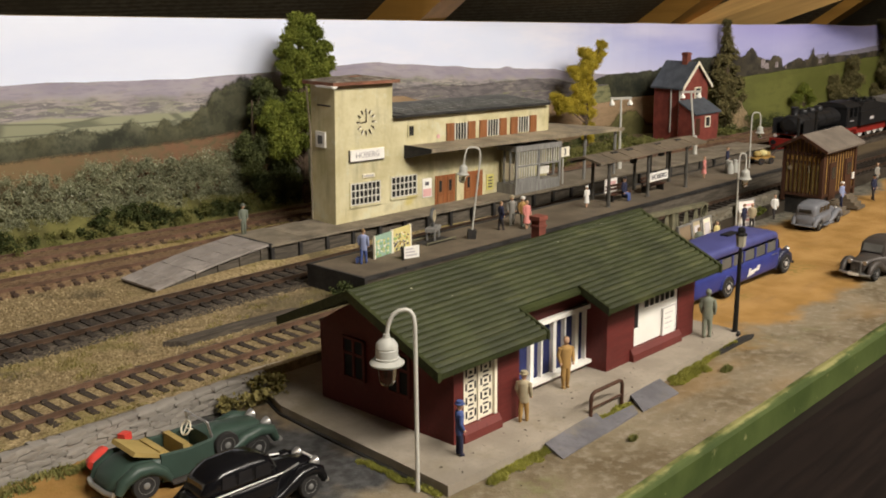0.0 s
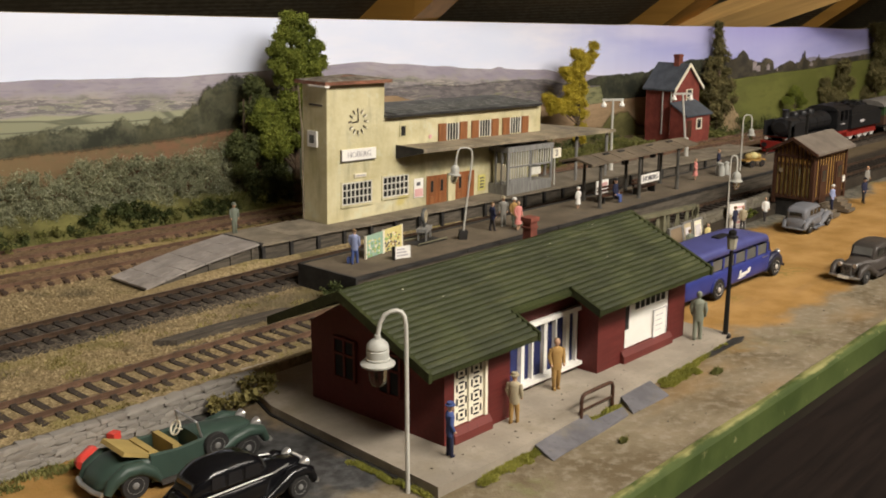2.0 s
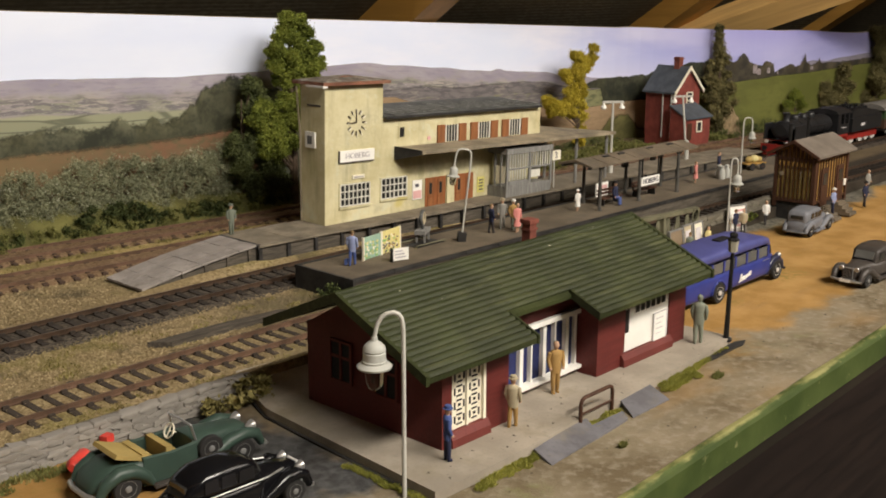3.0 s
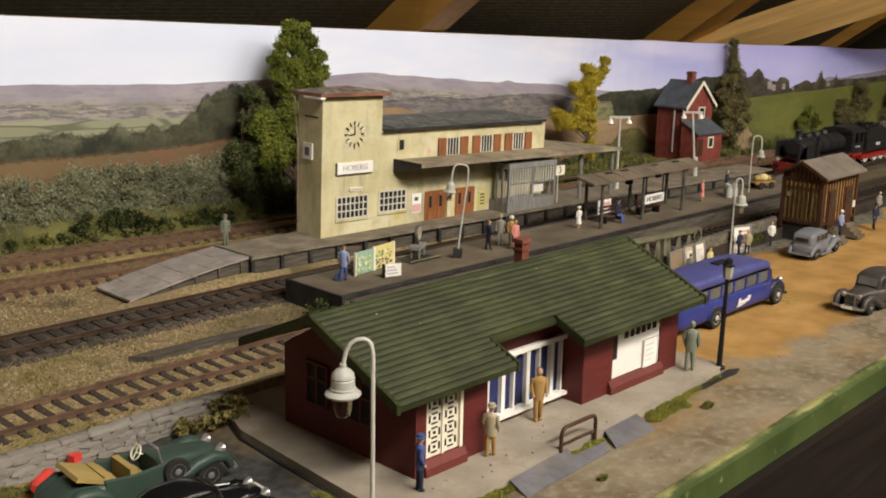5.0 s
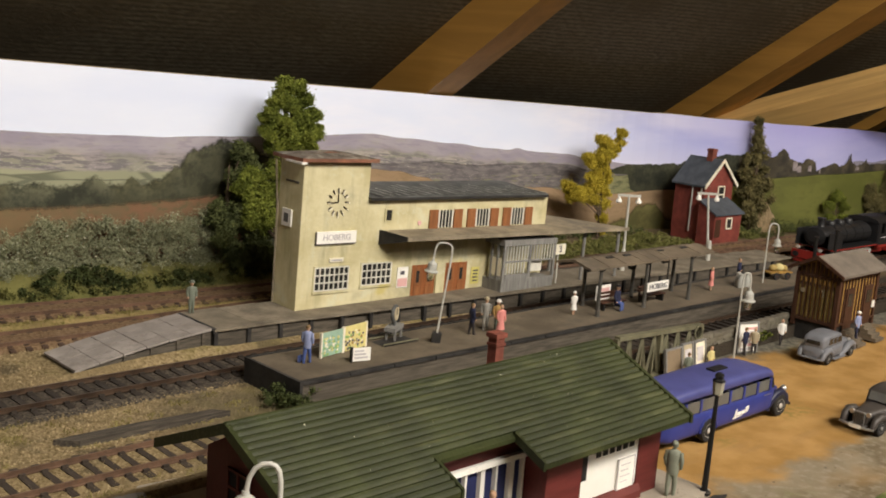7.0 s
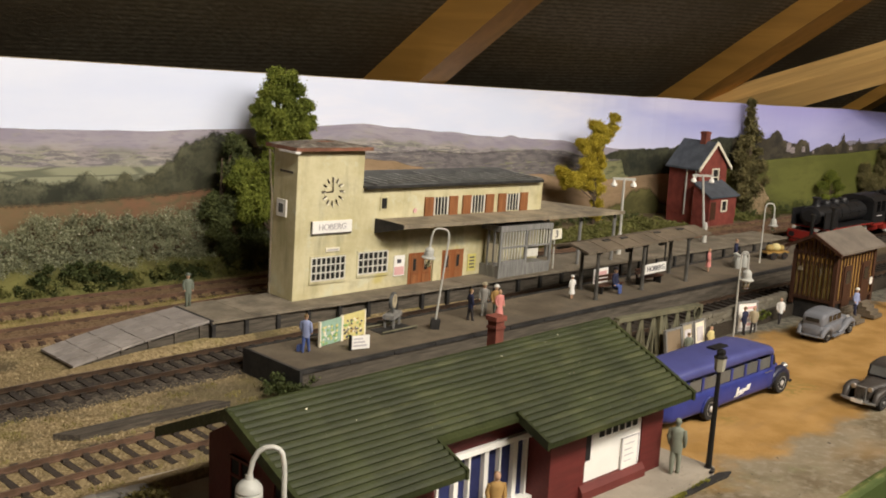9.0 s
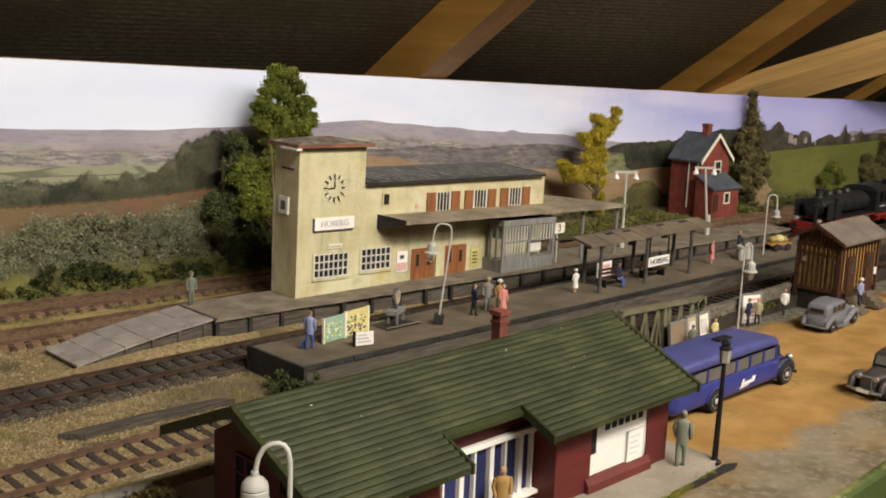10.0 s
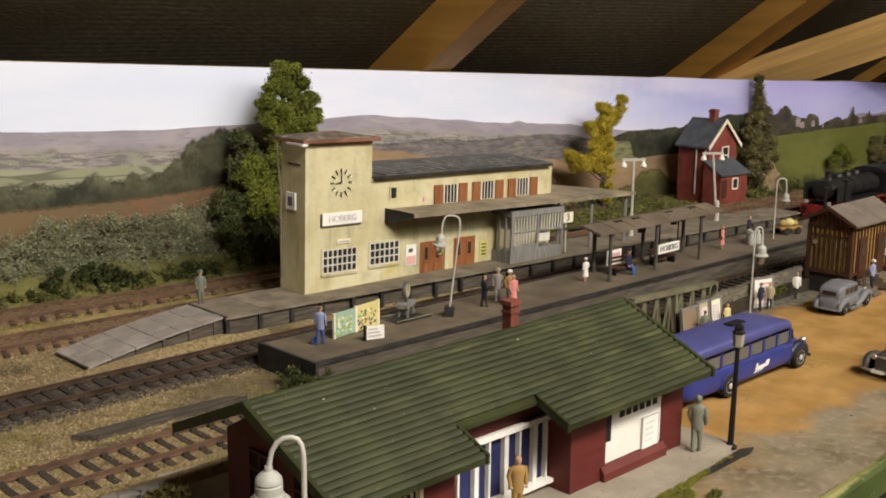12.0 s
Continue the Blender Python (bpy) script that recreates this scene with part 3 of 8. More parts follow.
def thing(name, x, y, z, turn=0.0, label="", category="", group="", kind="", tilt=(0, 0)):
    ob = new(name)
    ob.empty_display_size = 0.005
    ob.matrix_world = pose(x * MM, y * MM, z * MM, tilt[0], tilt[1], turn)
    return tagged(ob, label, category, group, kind)


def single(name, bm, material, x=0, y=0, z=0, turn=0.0, label="", category="", group="", kind="", smooth=0.0):
    ob = part(name, bm, material, None, "", smooth)
    ob.matrix_world = pose(x * MM, y * MM, z * MM, 0, 0, turn)
    return tagged(ob, label, category, group, kind)


def part_box(name, parent, material, x0, x1, y0, y1, z0, z1, label="", bevel=0.0):
    bm = B()
    box(bm, x0, x1, y0, y1, z0, z1)
    if bevel:
        soften(bm, bevel, 1)
    return part(name, bm, material, parent, label)


def lettering(name, text, material, parent, m, size):
    """Raised letters in the built-in font, turned into a mesh; m in millimetres."""
    cu = bpy.data.curves.new(name, "FONT")
    cu.body, cu.size, cu.align_x, cu.align_y, cu.extrude = text, size * MM, "CENTER", "CENTER", 0.00012
    tmp = bpy.data.objects.new(name, cu)
    scene.collection.objects.link(tmp)
    me = bpy.data.meshes.new_from_object(tmp.evaluated_get(bpy.context.evaluated_depsgraph_get()))
    bpy.data.objects.remove(tmp)
    bpy.data.curves.remove(cu)
    me.materials.clear()
    me.materials.append(MAT[material])
    ob = new(name, me)
    ob.parent = parent
    loc, rot, sca = m.decompose()
    ob.matrix_basis = Matrix.LocRotScale(loc * MM, rot, sca)
    return ob


def leaf_cloud(rng, centres, radii, per, size, squash=1.0, fill=0.75, fluffy=False):
    """Small bent leaves scattered through balls: vertices and faces for one mesh, in millimetres."""
    c = np.repeat(np.asarray(centres, float), per, axis=0)
    r = np.repeat(np.asarray(radii, float), per)
    n = len(c)
    d = rng.normal(size=(n, 3))
    d /= np.linalg.norm(d, axis=1)[:, None]
    p = c + d * (r * (fill + (1 - fill) * rng.random(n)) * (0.35 + 0.65 * rng.random(n) ** 0.4))[:, None] * np.array((1, 1, squash))
    if fluffy:
        p = c + rng.normal(size=(n, 3)) * (r * 0.38)[:, None] * np.array((1, 1, squash))
    u = rng.normal(size=(n, 3))
    u /= np.linalg.norm(u, axis=1)[:, None]
    w = np.cross(u, rng.normal(size=(n, 3)))
    w /= np.linalg.norm(w, axis=1)[:, None]
    s = (size * (0.6 + 0.8 * rng.random(n)))[:, None]
    lift = np.cross(u, w) * s * 0.35
    v = np.stack((p - u * s, p + w * s * 0.6 + lift, p + u * s, p - w * s * 0.6 + lift), axis=1).reshape(-1, 3)
    return v, np.arange(4 * n).reshape(-1, 4)


def raw_mesh(name, v, f, material):
    me = bpy.data.meshes.new(name)
    v = np.asarray(v, np.float32) * MM
    f = np.asarray(f, np.int32)
    me.vertices.add(len(v))
    me.vertices.foreach_set("co", v.ravel())
    me.loops.add(f.size)
    me.loops.foreach_set("vertex_index", f.ravel())
    me.polygons.add(len(f))
    me.polygons.foreach_set("loop_start", np.arange(0, f.size, f.shape[1], dtype=np.int32))
    me.update(calc_edges=True)
    me.materials.append(MAT[material])
    return me


def stuff(name, v, f, material, label, category, parent=None):
    ob = new(name, raw_mesh(name, v, f, material))
    if parent:
        ob.parent = parent
        ob["kind"] = "stuff"
        return ob
    return tagged(ob, label, category, "", "stuff")

# ---- the setting: room, roof, layout board, backdrop ----
RNG = np.random.default_rng(7)


def build_room():
    single("floor", sheet(-900, 2300, -1300, 1000, -520), "floor", label="dark floor of the attic room", category="floor", kind="structure")
    for name, a in (("wall_south", (-900, 2300, -1340, -1300, -520, 1420)), ("wall_west", (-940, -900, -1300, 1000, -520, 1420)), ("wall_east", (2300, 2340, -1300, 1000, -520, 1420)), ("wall_north", (-900, 2300, 1000, 1040, -520, 1420))):
        bm = B()
        box(bm, *a)
        single(name, bm, "room_wall", label="plain dim wall of the attic room", category="wall", kind="structure")
    # the sloping felt under the roof, rising towards the viewer
    k = math.tan(radians(34.0))
    bm = B()
    pts = [(-1300, 157 + k * (628 + 1300)), (1000, 157 + k * (628 - 1000)), (1000, 177 + k * (628 - 1000)), (-1300, 177 + k * (628 + 1300))]
    prism(bm, pts, "x", -900, 2300)
    for v in bm.verts:
        v.co.z -= 7.0 + 0.077 * (v.co.x - 600)
    single("ceiling", bm, "felt", label="black-brown roofing felt on the roof slope", category="ceiling", kind="structure")


def sheet(x0, x1, y0, y1, z):
    bm = B()
    v = [bm.verts.new(p) for p in ((x0, y0, z), (x1, y0, z), (x1, y1, z), (x0, y1, z))]
    bm.faces.new(v)
    return bm


def rafter(x0, x1, depth, lift, slope, material, label):
    """A sloping roof timber from behind the backdrop up over the viewer; lift: the height of its underside at y = 628."""
    k = math.tan(radians(slope))
    bm = B()
    prism(bm, [(690, lift - k * 62), (690, lift - k * 62 + depth), (-900, lift + k * 1528 + depth), (-900, lift + k * 1528)], "x", x0, x1)
    soften(bm, 2.0, 2)
    return single("rafter", bm, material, label=label, category="rafter", group="rafters", kind="structure")


build_room()
SLOPE = 34.0
rafter(610, 637, 52, 111, SLOPE, "rafter", "orange-brown pine rafter under the felt")
rafter(952, 996, 52, 97, SLOPE, "rafter", "orange-brown pine rafter under the felt")
rafter(1290, 1321, 52, 82, SLOPE, "rafter", "orange-brown pine rafter under the felt")
rafter(-130, -99, 52, 143, SLOPE, "rafter", "orange-brown pine rafter under the felt")
bm = B()
box(bm, -13, 13, -20, 700, 0, 26)
soften(bm, 1.5, 2)
brace = single("brace", bm, "pale_rafter", label="pale pine brace crossing the rafters", category="brace", kind="structure")
brace.matrix_world = look((1.003, 0.618, 0.079), (1.052, 0.500, 0.127)) @ pose(0, 0, 0, -90, 0, 0) @ pose(0, 0, 0, 0, 32, 0)


def bent_line():
    """The plan of the backdrop: straight, then swinging forward with rounded corners."""
    pts = [(-250.0, 625.0)]
    for (ax, ay), (bx, by), (cx, cy) in (((780, 625), (840, 625), (890, 596.9)), ((950, 563.1), (1000, 535), (1055, 533))):
        for i in range(9):
            t = i / 8
            pts.append(((1 - t) ** 2 * ax + 2 * t * (1 - t) * bx + t * t * cx, (1 - t) ** 2 * ay + 2 * t * (1 - t) * by + t * t * cy))
    return pts + [(1900.0, 502.0)]


BEND = bent_line()


def along(s, off=0.0):
    """Plan place at a length s along the bent backdrop (s equals x on its straight part), off millimetres in front of it."""
    x, y = BEND[0]
    at = BEND[0][0]
    for (xa, ya), (xb, yb) in zip(BEND, BEND[1:]):
        d = math.hypot(xb - xa, yb - ya)
        if s <= at + d or (xb, yb) == BEND[-1]:
            k = (s - at) / d
            return xa + (xb - xa) * k + off * (yb - ya) / d, ya + (yb - ya) * k - off * (xb - xa) / d
        at += d


def strip(parent, name, material, x0, x1, top, low, off, n=240, label=""):
    """A flat printed strip with an uneven upper edge, on the board."""
    bm = B()
    xs = [x0 + (x1 - x0) * i / n for i in range(n + 1)]
    a = [bm.verts.new((*along(x, off), low(x))) for x in xs]
    b = [bm.verts.new((*along(x, off), max(low(x) + 0.01, top(x)))) for x in xs]
    uv = bm.loops.layers.uv.new("depth")
    for i in range(n):
        face = bm.faces.new((a[i], a[i + 1], b[i + 1], b[i]))
        for c, d in zip(face.loops, (0, 1, 1, 0)):
            x = xs[i + d]
            c[uv].uv = (x, max(0.01, top(x) - low(x)) if c.vert in a[i:i + 2] else 0.0)
    return part(name, bm, material, parent, label)


def poly(*knots):
    """A smooth height line through (x, z) knots."""
    def f(x):
        if x <= knots[0][0]:
            return knots[0][1]
        for (xa, za), (xb, zb) in zip(knots, knots[1:]):
            if x <= xb:
                s = (x - xa) / (xb - xa)
                s = s * s * (3 - 2 * s)
                return za + (zb - za) * s
        return knots[-1][1]
    return f


def rough(f, amp, scale, seed):
    return lambda x: f(x) + amp * noise.fractal(Vector((x * scale, seed * 7.3, 0)), 0.8, 2.1, 6)


def backdrop():
    bd = thing("backdrop", 0, 0, 0, label="flat printed landscape panel of sky, hills and fields", category="backdrop", kind="structure")
    top = poly((-250, 151), (20, 138.7), (295, 126.5), (631, 111), (868, 101.5), (926, 99.3), (1000, 97.3), (1040, 96), (1208, 89), (1900, 62))  # noqa: E731
    top = (lambda f: lambda x: 126.5 - 0.0448 * (x - 295) if x < 868 else f(x))(top)
    low = lambda x: -1.0  # noqa: E731
    bm = B()
    xs = [-250 + 8 * i for i in range(267)]
    for i, j in zip(xs, xs[1:]):
        v = [bm.verts.new(p) for p in ((*along(i, -3), -2), (*along(j, -3), -2), (*along(j, -3), top(j)), (*along(i, -3), top(i)), (*along(i, -8), -2), (*along(j, -8), -2), (*along(j, -8), top(j)), (*along(i, -8), top(i)))]
        for f in ((0, 1, 2, 3), (7, 6, 5, 4), (3, 2, 6, 7)):
            bm.faces.new([v[k] for k in f])
    part("board", bm, "backing", bd)
    strip(bd, "sky_print", "sky", -250, 1880, lambda x: top(x) - 0.3, low, 0.0, 160, "pale sky turning violet-blue")
    far = rough(poly((-200, 99), (315, 89.8), (345, 88.1), (377, 86.9), (412, 85.2), (517, 84.7), (535, 85.3), (559, 85.7), (594, 81.9), (638, 78.1), (679, 73.6), (698, 72), (707, 73.1), (720, 70.5), (737, 69), (764, 67.5), (800, 62), (840, 58), (900, 52)), 0.35, 0.02, 1)
    strip(bd, "far_country", "country", -250, 900, far, low, 0.3, 500, "printed mauve hills above fields and hedges")
    vale = rough(poly((480, 60), (520, 65), (560, 66.5), (612, 66), (668, 62.5), (731, 62), (765, 60), (800, 54), (850, 50), (900, 46)), 0.7, 0.03, 2)
    strip(bd, "valley", "valley", 480, 900, vale, low, 0.6, 300, "printed wooded valley with far white houses")
    mead = rough(poly((770, 38), (795, 44), (821, 48.5), (852, 49.5), (900, 46)), 0.4, 0.03, 3)
    strip(bd, "meadows", "meadow", 770, 900, mead, low, 0.9, 120)
    knoll = rough(poly((800, 52), (820, 54), (835, 57.5), (850, 58.5), (870, 59), (889, 59.8), (896, 63), (918, 66), (935, 70), (965, 71), (984, 62), (1000, 40)), 0.6, 0.07, 6)
    foot = poly((800, 50.5), (820, 50.0), (838, 49.5), (844, 36), (852, 33), (1000, 30))
    strip(bd, "dark_knoll", "dark_wood", 800, 1000, knoll, foot, 1.2, 300)
    stub = rough(poly((530, 66), (545, 64.5), (560, 62.6), (586, 60), (610, 55), (629, 50.3), (676, 47), (740, 42.2), (768, 38.7), (820, 33.6), (889, 37.3), (960, 38)), 0.15, 0.05, 9)
    strip(bd, "stubble_field", "stubble", 530, 960, stub, low, 1.5, 160, "printed brown stubble field")
    soft = poly((800, 2), (840, 14), (852, 25), (868, 27), (884, 14), (900, 4))
    strip(bd, "field_scrub", "scrub_print", 800, 900, soft, low, 1.8, 80)
    tall = rough(poly((-200, 66), (300, 62), (315, 63), (333, 63.5), (351, 61), (358, 63), (366, 65.5), (374, 62), (381, 60.5), (388, 64.5), (395, 61), (405, 62.5), (416, 70), (428, 80), (446, 85.5), (462, 82), (480, 75), (500, 60), (520, 40)), 1.5, 0.13, 4)
    strip(bd, "grey_trees", "grey_wood", -250, 520, tall, low, 2.1, 600, "printed soft grey-green trees")
    heath = rough(poly((-200, 52), (315, 50.5), (345, 49.7), (378, 49.4), (413, 50.2), (439, 51), (470, 50)), 0.5, 0.05, 5)
    strip(bd, "heath", "heath", -250, 480, heath, low, 2.4, 200, "printed russet heath")
    ridge = rough(poly((1060, 60), (1090, 66), (1120, 64), (1152, 66), (1230, 68), (1900, 56)), 0.3, 0.03, 11)
    strip(bd, "far_ridge", "far_blue", 1060, 1880, ridge, low, 1.8, 100)
    crest = rough(poly((945, 68), (965, 71), (980, 69), (984, 74), (987.5, 77), (992, 74), (996, 68), (1010, 65), (1014, 68.5), (1020, 68.5), (1025, 66), (1028, 58), (1036, 61.5), (1052, 65), (1060, 62.5), (1067, 63), (1074, 67), (1076.3, 74), (1080, 65), (1090, 62), (1104, 64), (1106.5, 68.5), (1110, 62.5), (1135, 62.5), (1167, 62), (1219, 63), (1400, 60), (1900, 52)), 0.9, 0.3, 8)
    hill = poly((935, 44), (960, 49), (971, 50.1), (1001, 52.4), (1034, 54.6), (1079, 54.8), (1152, 56), (1194, 57), (1400, 54), (1900, 46))
    strip(bd, "crest_trees", "crest_wood", 945, 1880, crest, lambda x: hill(x) - 1.0, 2.1, 900, "dark trees along the crest")
    for a, b, za, zb in ((999.5, 1004.5, 57.5, 66.0), (1004.5, 1009.0, 56.0, 62.0), (1017, 1021, 57, 62.5), (1030.8, 1032.6, 55.6, 58.8), (1088, 1094, 57, 60.5)):
        strip(bd, "far_house", "house_print", a, b, lambda x, m=(a + b) / 2, w=b - a, z=zb: z - abs(x - m) / w * 1.6, lambda x, z=za: z, 2.4, 6)
    strip(bd, "green_hill", "green_hill", 935, 1880, hill, low, 2.7, 160, "bright green hillside")
    bank = poly((958, 14), (963, 29), (970, 33), (977, 30), (984, 20), (990, 12))
    strip(bd, "bare_bank", "bare_bank", 958, 990, bank, low, 3.0, 60)
    return bd


backdrop()


# ---- layout board and ground ----
def layout_board():
    ob = thing("ground", 0, 0, 0, label="scenic ground of the model with earth road and ochre yard", category="ground", kind="structure")
    # one sheet with a gentle unevenness, higher behind the low stone wall
    bm = B()
    xs = np.concatenate((np.arange(-260, 700, 8.0), np.arange(700, 1900, 40.0)))
    ys = np.concatenate((np.arange(212, 350, 6.0), np.arange(350, 640, 10.0)))
    skew = lambda x, y: y + 0.035 * (x - 268) * max(0.0, min(1.0, (346 - y) / 134))  # noqa: E731
    grid = [[bm.verts.new((x, skew(x, y), 0.45 * noise.noise(Vector((x * 0.03, y * 0.03, 0))))) for x in xs] for y in ys]
    for r, s in zip(grid, grid[1:]):
        for i in range(len(xs) - 1):
            bm.faces.new((r[i], r[i + 1], s[i + 1], s[i]))
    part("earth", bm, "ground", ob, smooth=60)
    # rounded green rim along the front
    bm = B()
    prof = [(214.2, -0.3), (213.2, 0.2), (211.6, 0.2), (210.4, -0.4), (209.8, -1.6), (209.6, -11), (216, -11)]
    prism(bm, prof, "x", -260, 1900)
    for v in bm.verts:
        v.co.y += 0.035 * (v.co.x - 268)
    part("rim", bm, "rim_green", ob, "green painted scenery rim with pale yellow-green brow")
    bm = B()
    box(bm, -260, 1900, 206, 210.6, -140, -11.3)
    for v in bm.verts:
        v.co.y += 0.035 * (v.co.x - 268)
    part("fascia", bm, "black_brown", ob, "dark stained fascia board")
    bm = B()
    box(bm, -260, 1900, 40, 190, -146, -140)
    part("lower_shelf", bm, "black_brown", ob, "dark stained lower shelf board")
    # grassy bank rising to the hedge
    bm = B()
    xs = np.arange(-260, 560, 7.0)
    rows = []
    for j in range(7):
        u = j / 6
        rows.append([bm.verts.new((x, 598 + 25 * u - 0.02 * (x - 300) + 1.5 * noise.noise(Vector((x * 0.04, u, 3))), 2.0 + max(0.0, (19 - 0.05 * max(0, x - 300)) * min(1, u * 1.7)) * (1 + 0.25 * noise.noise(Vector((x * 0.05, u * 2, 0)))))) for x in xs])
    for r, s in zip(rows, rows[1:]):
        for i in range(len(xs) - 1):
            bm.faces.new((r[i], r[i + 1], s[i + 1], s[i]))
    part("verge_bank", bm, "verge", ob, "grassy bank below the hedge", 60)
    # straw-coloured turf between the two far tracks
    bm = B()
    xs = np.arange(40, 520, 8.0)
    rows = [[bm.verts.new((x, 567 - 0.092 * (x - 270) + u * (9.5 - 0.012 * (x - 270)) + 1.6 * noise.noise(Vector((x * 0.08, u, 9))), 2.2 + 1.1 * (1 - u * u) + 0.5 * noise.noise(Vector((x * 0.1, u * 3, 5))))) for x in xs] for u in (-1, -0.5, 0, 0.5, 1)]
    for r, s in zip(rows, rows[1:]):
        for i in range(len(xs) - 1):
            bm.faces.new((r[i], r[i + 1], s[i + 1], s[i]))
    part("straw_turf", bm, "straw", ob, "straw-coloured turf between the tracks", 60)
    # gravel heaped against the ramp
    bm = B()
    crest = [(270, 486, 2.2), (284, 485.0, 3.2), (320, 484.9, 5.6), (352, 484.6, 6.4), (362, 483.2, 5.0), (420, 482.0, 4.4), (500, 475.5, 3.8), (620, 467.8, 3.2)]
    low = [bm.verts.new((x, y - 7.5, 1.6)) for x, y, z in crest]
    high = [bm.verts.new(p) for p in crest]
    for k in range(len(crest) - 1):
        bm.faces.new((low[k], low[k + 1], high[k + 1], high[k]))
    part("gravel_heap", bm, "ballast", ob)
    # gravel bed of the railway
    bm = B()
    prof = [(356, 0.0), (356, 7.0), (361, 6.2), (369, 2.6), (376, 2.2), (400, 2.0), (440, 2.1), (480, 1.8), (560, 2.2), (600, 2.5), (632, 3.0), (632, 0)]
    prism(bm, prof, "x", -260, 1900)
    part("gravel_bed", bm, "ballast", ob, "pale sandy gravel with weeds")
    return ob


layout_board()


# ---- tracks ----
def curve_at(knots):
    """A smooth line through plan knots (x, y): place and heading at x."""
    def f(x):
        for (xa, ya), (xb, yb) in zip(knots, knots[1:]):
            if x <= xb:
                break
        return ya + (yb - ya) * (x - xa) / (xb - xa)
    def g(x):
        return sum(f(x + d) for d in (-60, -30, 0, 30, 60)) / 5
    return g


def rail_bar(bm, line, x0, x1, off, z, w=1.0, h=2.1):
    xs = np.arange(x0, x1 + 1, 20.0)
    rings = []
    for x in xs:
        y = line(x)
        a = math.atan2(line(x + 5) - line(x - 5), 10)
        cx, cy = x - off * math.sin(a), y + off * math.cos(a)
        prof = [(-0.75, 0), (0.75, 0), (0.75, 0.3), (0.25, 0.55), (0.25, 1.4), (0.45, 1.6), (0.45, h), (-0.45, h), (-0.45, 1.6), (-0.25, 1.4), (-0.25, 0.55), (-0.75, 0.3)]
        rings.append([bm.verts.new((cx - p * math.sin(a), cy + p * math.cos(a), z + q)) for p, q in prof])
    for a, b in zip(rings, rings[1:]):
        n = len(a)
        for k in range(n):
            bm.faces.new((a[k], a[(k + 1) % n], b[(k + 1) % n], b[k]))
    bm.faces.new(rings[0][::-1])
    bm.faces.new(rings[-1])


BEDS = {
    "dark_ballast": ((-23, -0.6), (-19, 0.3), (-14, 0.85), (14, 0.85), (18, -0.5)),
    "rust_ballast": ((-14.5, -0.4), (-12.8, 0.9), (-11, 1.5), (-8, 1.9), (8, 1.9), (11, 1.5), (12.8, 0.9), (14.5, -0.4)),
    "ballast": ((-22, -0.6), (-18, 0.5), (-15, 0.9), (-12, 1.05), (-8.75, 1.0), (-5, 1.0), (-2, 1.05), (2, 1.05), (5, 1.0), (8.75, 1.0), (12, 1.05), (15, 0.9), (18, 0.5), (22, -0.6)),
}


def railway_track(label, knots, x0, x1, rail_mat, sleeper_mat, bed=None, pitch=6.9, z=2.2):
    line = curve_at(knots)
    tr = thing("railway_track", 0, 0, 0, label=label, category="railway track", group="railway tracks")
    if bed:
        bm = B()
        xs = np.arange(x0, x1 + 1, 20.0)
        rows = []
        if bed == "ballast":
            xs = np.arange(x0, min(x1, 560), 2.3)
        for off, h in BEDS.get(bed, BEDS["rust_ballast"]):
            lump = 0.55 if bed == "ballast" and abs(off) < 17 else 0.0
            rows.append([bm.verts.new((x, line(x) + off, z + h + lump * noise.noise(Vector((x * 0.35, off * 0.5, 2.0))))) for x in xs])
        for r, s in zip(rows, rows[1:]):
            for i in range(len(xs) - 1):
                bm.faces.new((r[i], r[i + 1], s[i + 1], s[i]))
        part("ballast_bed", bm, bed, tr)
    for off in (-8.75, 8.75):
        for xa, xb, paint in ((x0, 480, rail_mat), (480, x1, "dark_rail")) if bed == "ballast" else ((x0, x1, rail_mat),):
            bm = B()
            rail_bar(bm, line, xa, xb, off, z + 1.3)
            part("rail", bm, paint, tr)
    bm = B()
    box(bm, -1.3, 1.3, -15, 15, -0.9, 0.95)
    for y in (-8.75, 8.75):
        box(bm, -1.1, 1.1, y - 2.1, y - 0.9, 0.95, 1.75)
        box(bm, -1.1, 1.1, y + 0.9, y + 2.1, 0.95, 1.75)
    me = finish(bm, "sleeper", sleeper_mat)
    sooty = me.copy()
    sooty.materials[0] = MAT["dark_sleeper"]
    x = x0
    k = 0
    while x < x1 and k < 299:
        a = math.degrees(math.atan2(line(x + 5) - line(x - 5), 10))
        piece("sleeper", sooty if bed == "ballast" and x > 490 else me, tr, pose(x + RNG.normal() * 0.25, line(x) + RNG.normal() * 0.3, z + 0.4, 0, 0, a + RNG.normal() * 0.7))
        x += pitch
        k += 1
    return tr


T1 = [(-400, 387.5), (300, 388), (560, 385), (760, 380), (1300, 362), (2000, 340)]
T2 = [(-400, 463.5), (300, 462.5), (420, 461.5), (560, 457), (700, 454), (900, 448), (1300, 436), (2000, 415)]
T3 = [(-400, 556), (230, 547), (310, 538), (470, 537), (640, 522), (840, 496), (1150, 474), (2000, 430)]
T4 = [(-400, 600), (270, 592), (400, 573), (450, 569), (640, 546), (840, 521), (1150, 503), (2000, 470)]
railway_track("rusty rails on brown sleepers in pale gravel", T1, -60, 1300, "rust_rail", "sleeper", "ballast")
railway_track("dark rails on tarred sleepers in sooty ballast", T2, -60, 1500, "dark_rail", "dark_sleeper", "dark_ballast")
railway_track("rusty rails behind the platform ramp", T3, 60, 1700, "far_rail", "far_sleeper", "rust_ballast", 7.4)
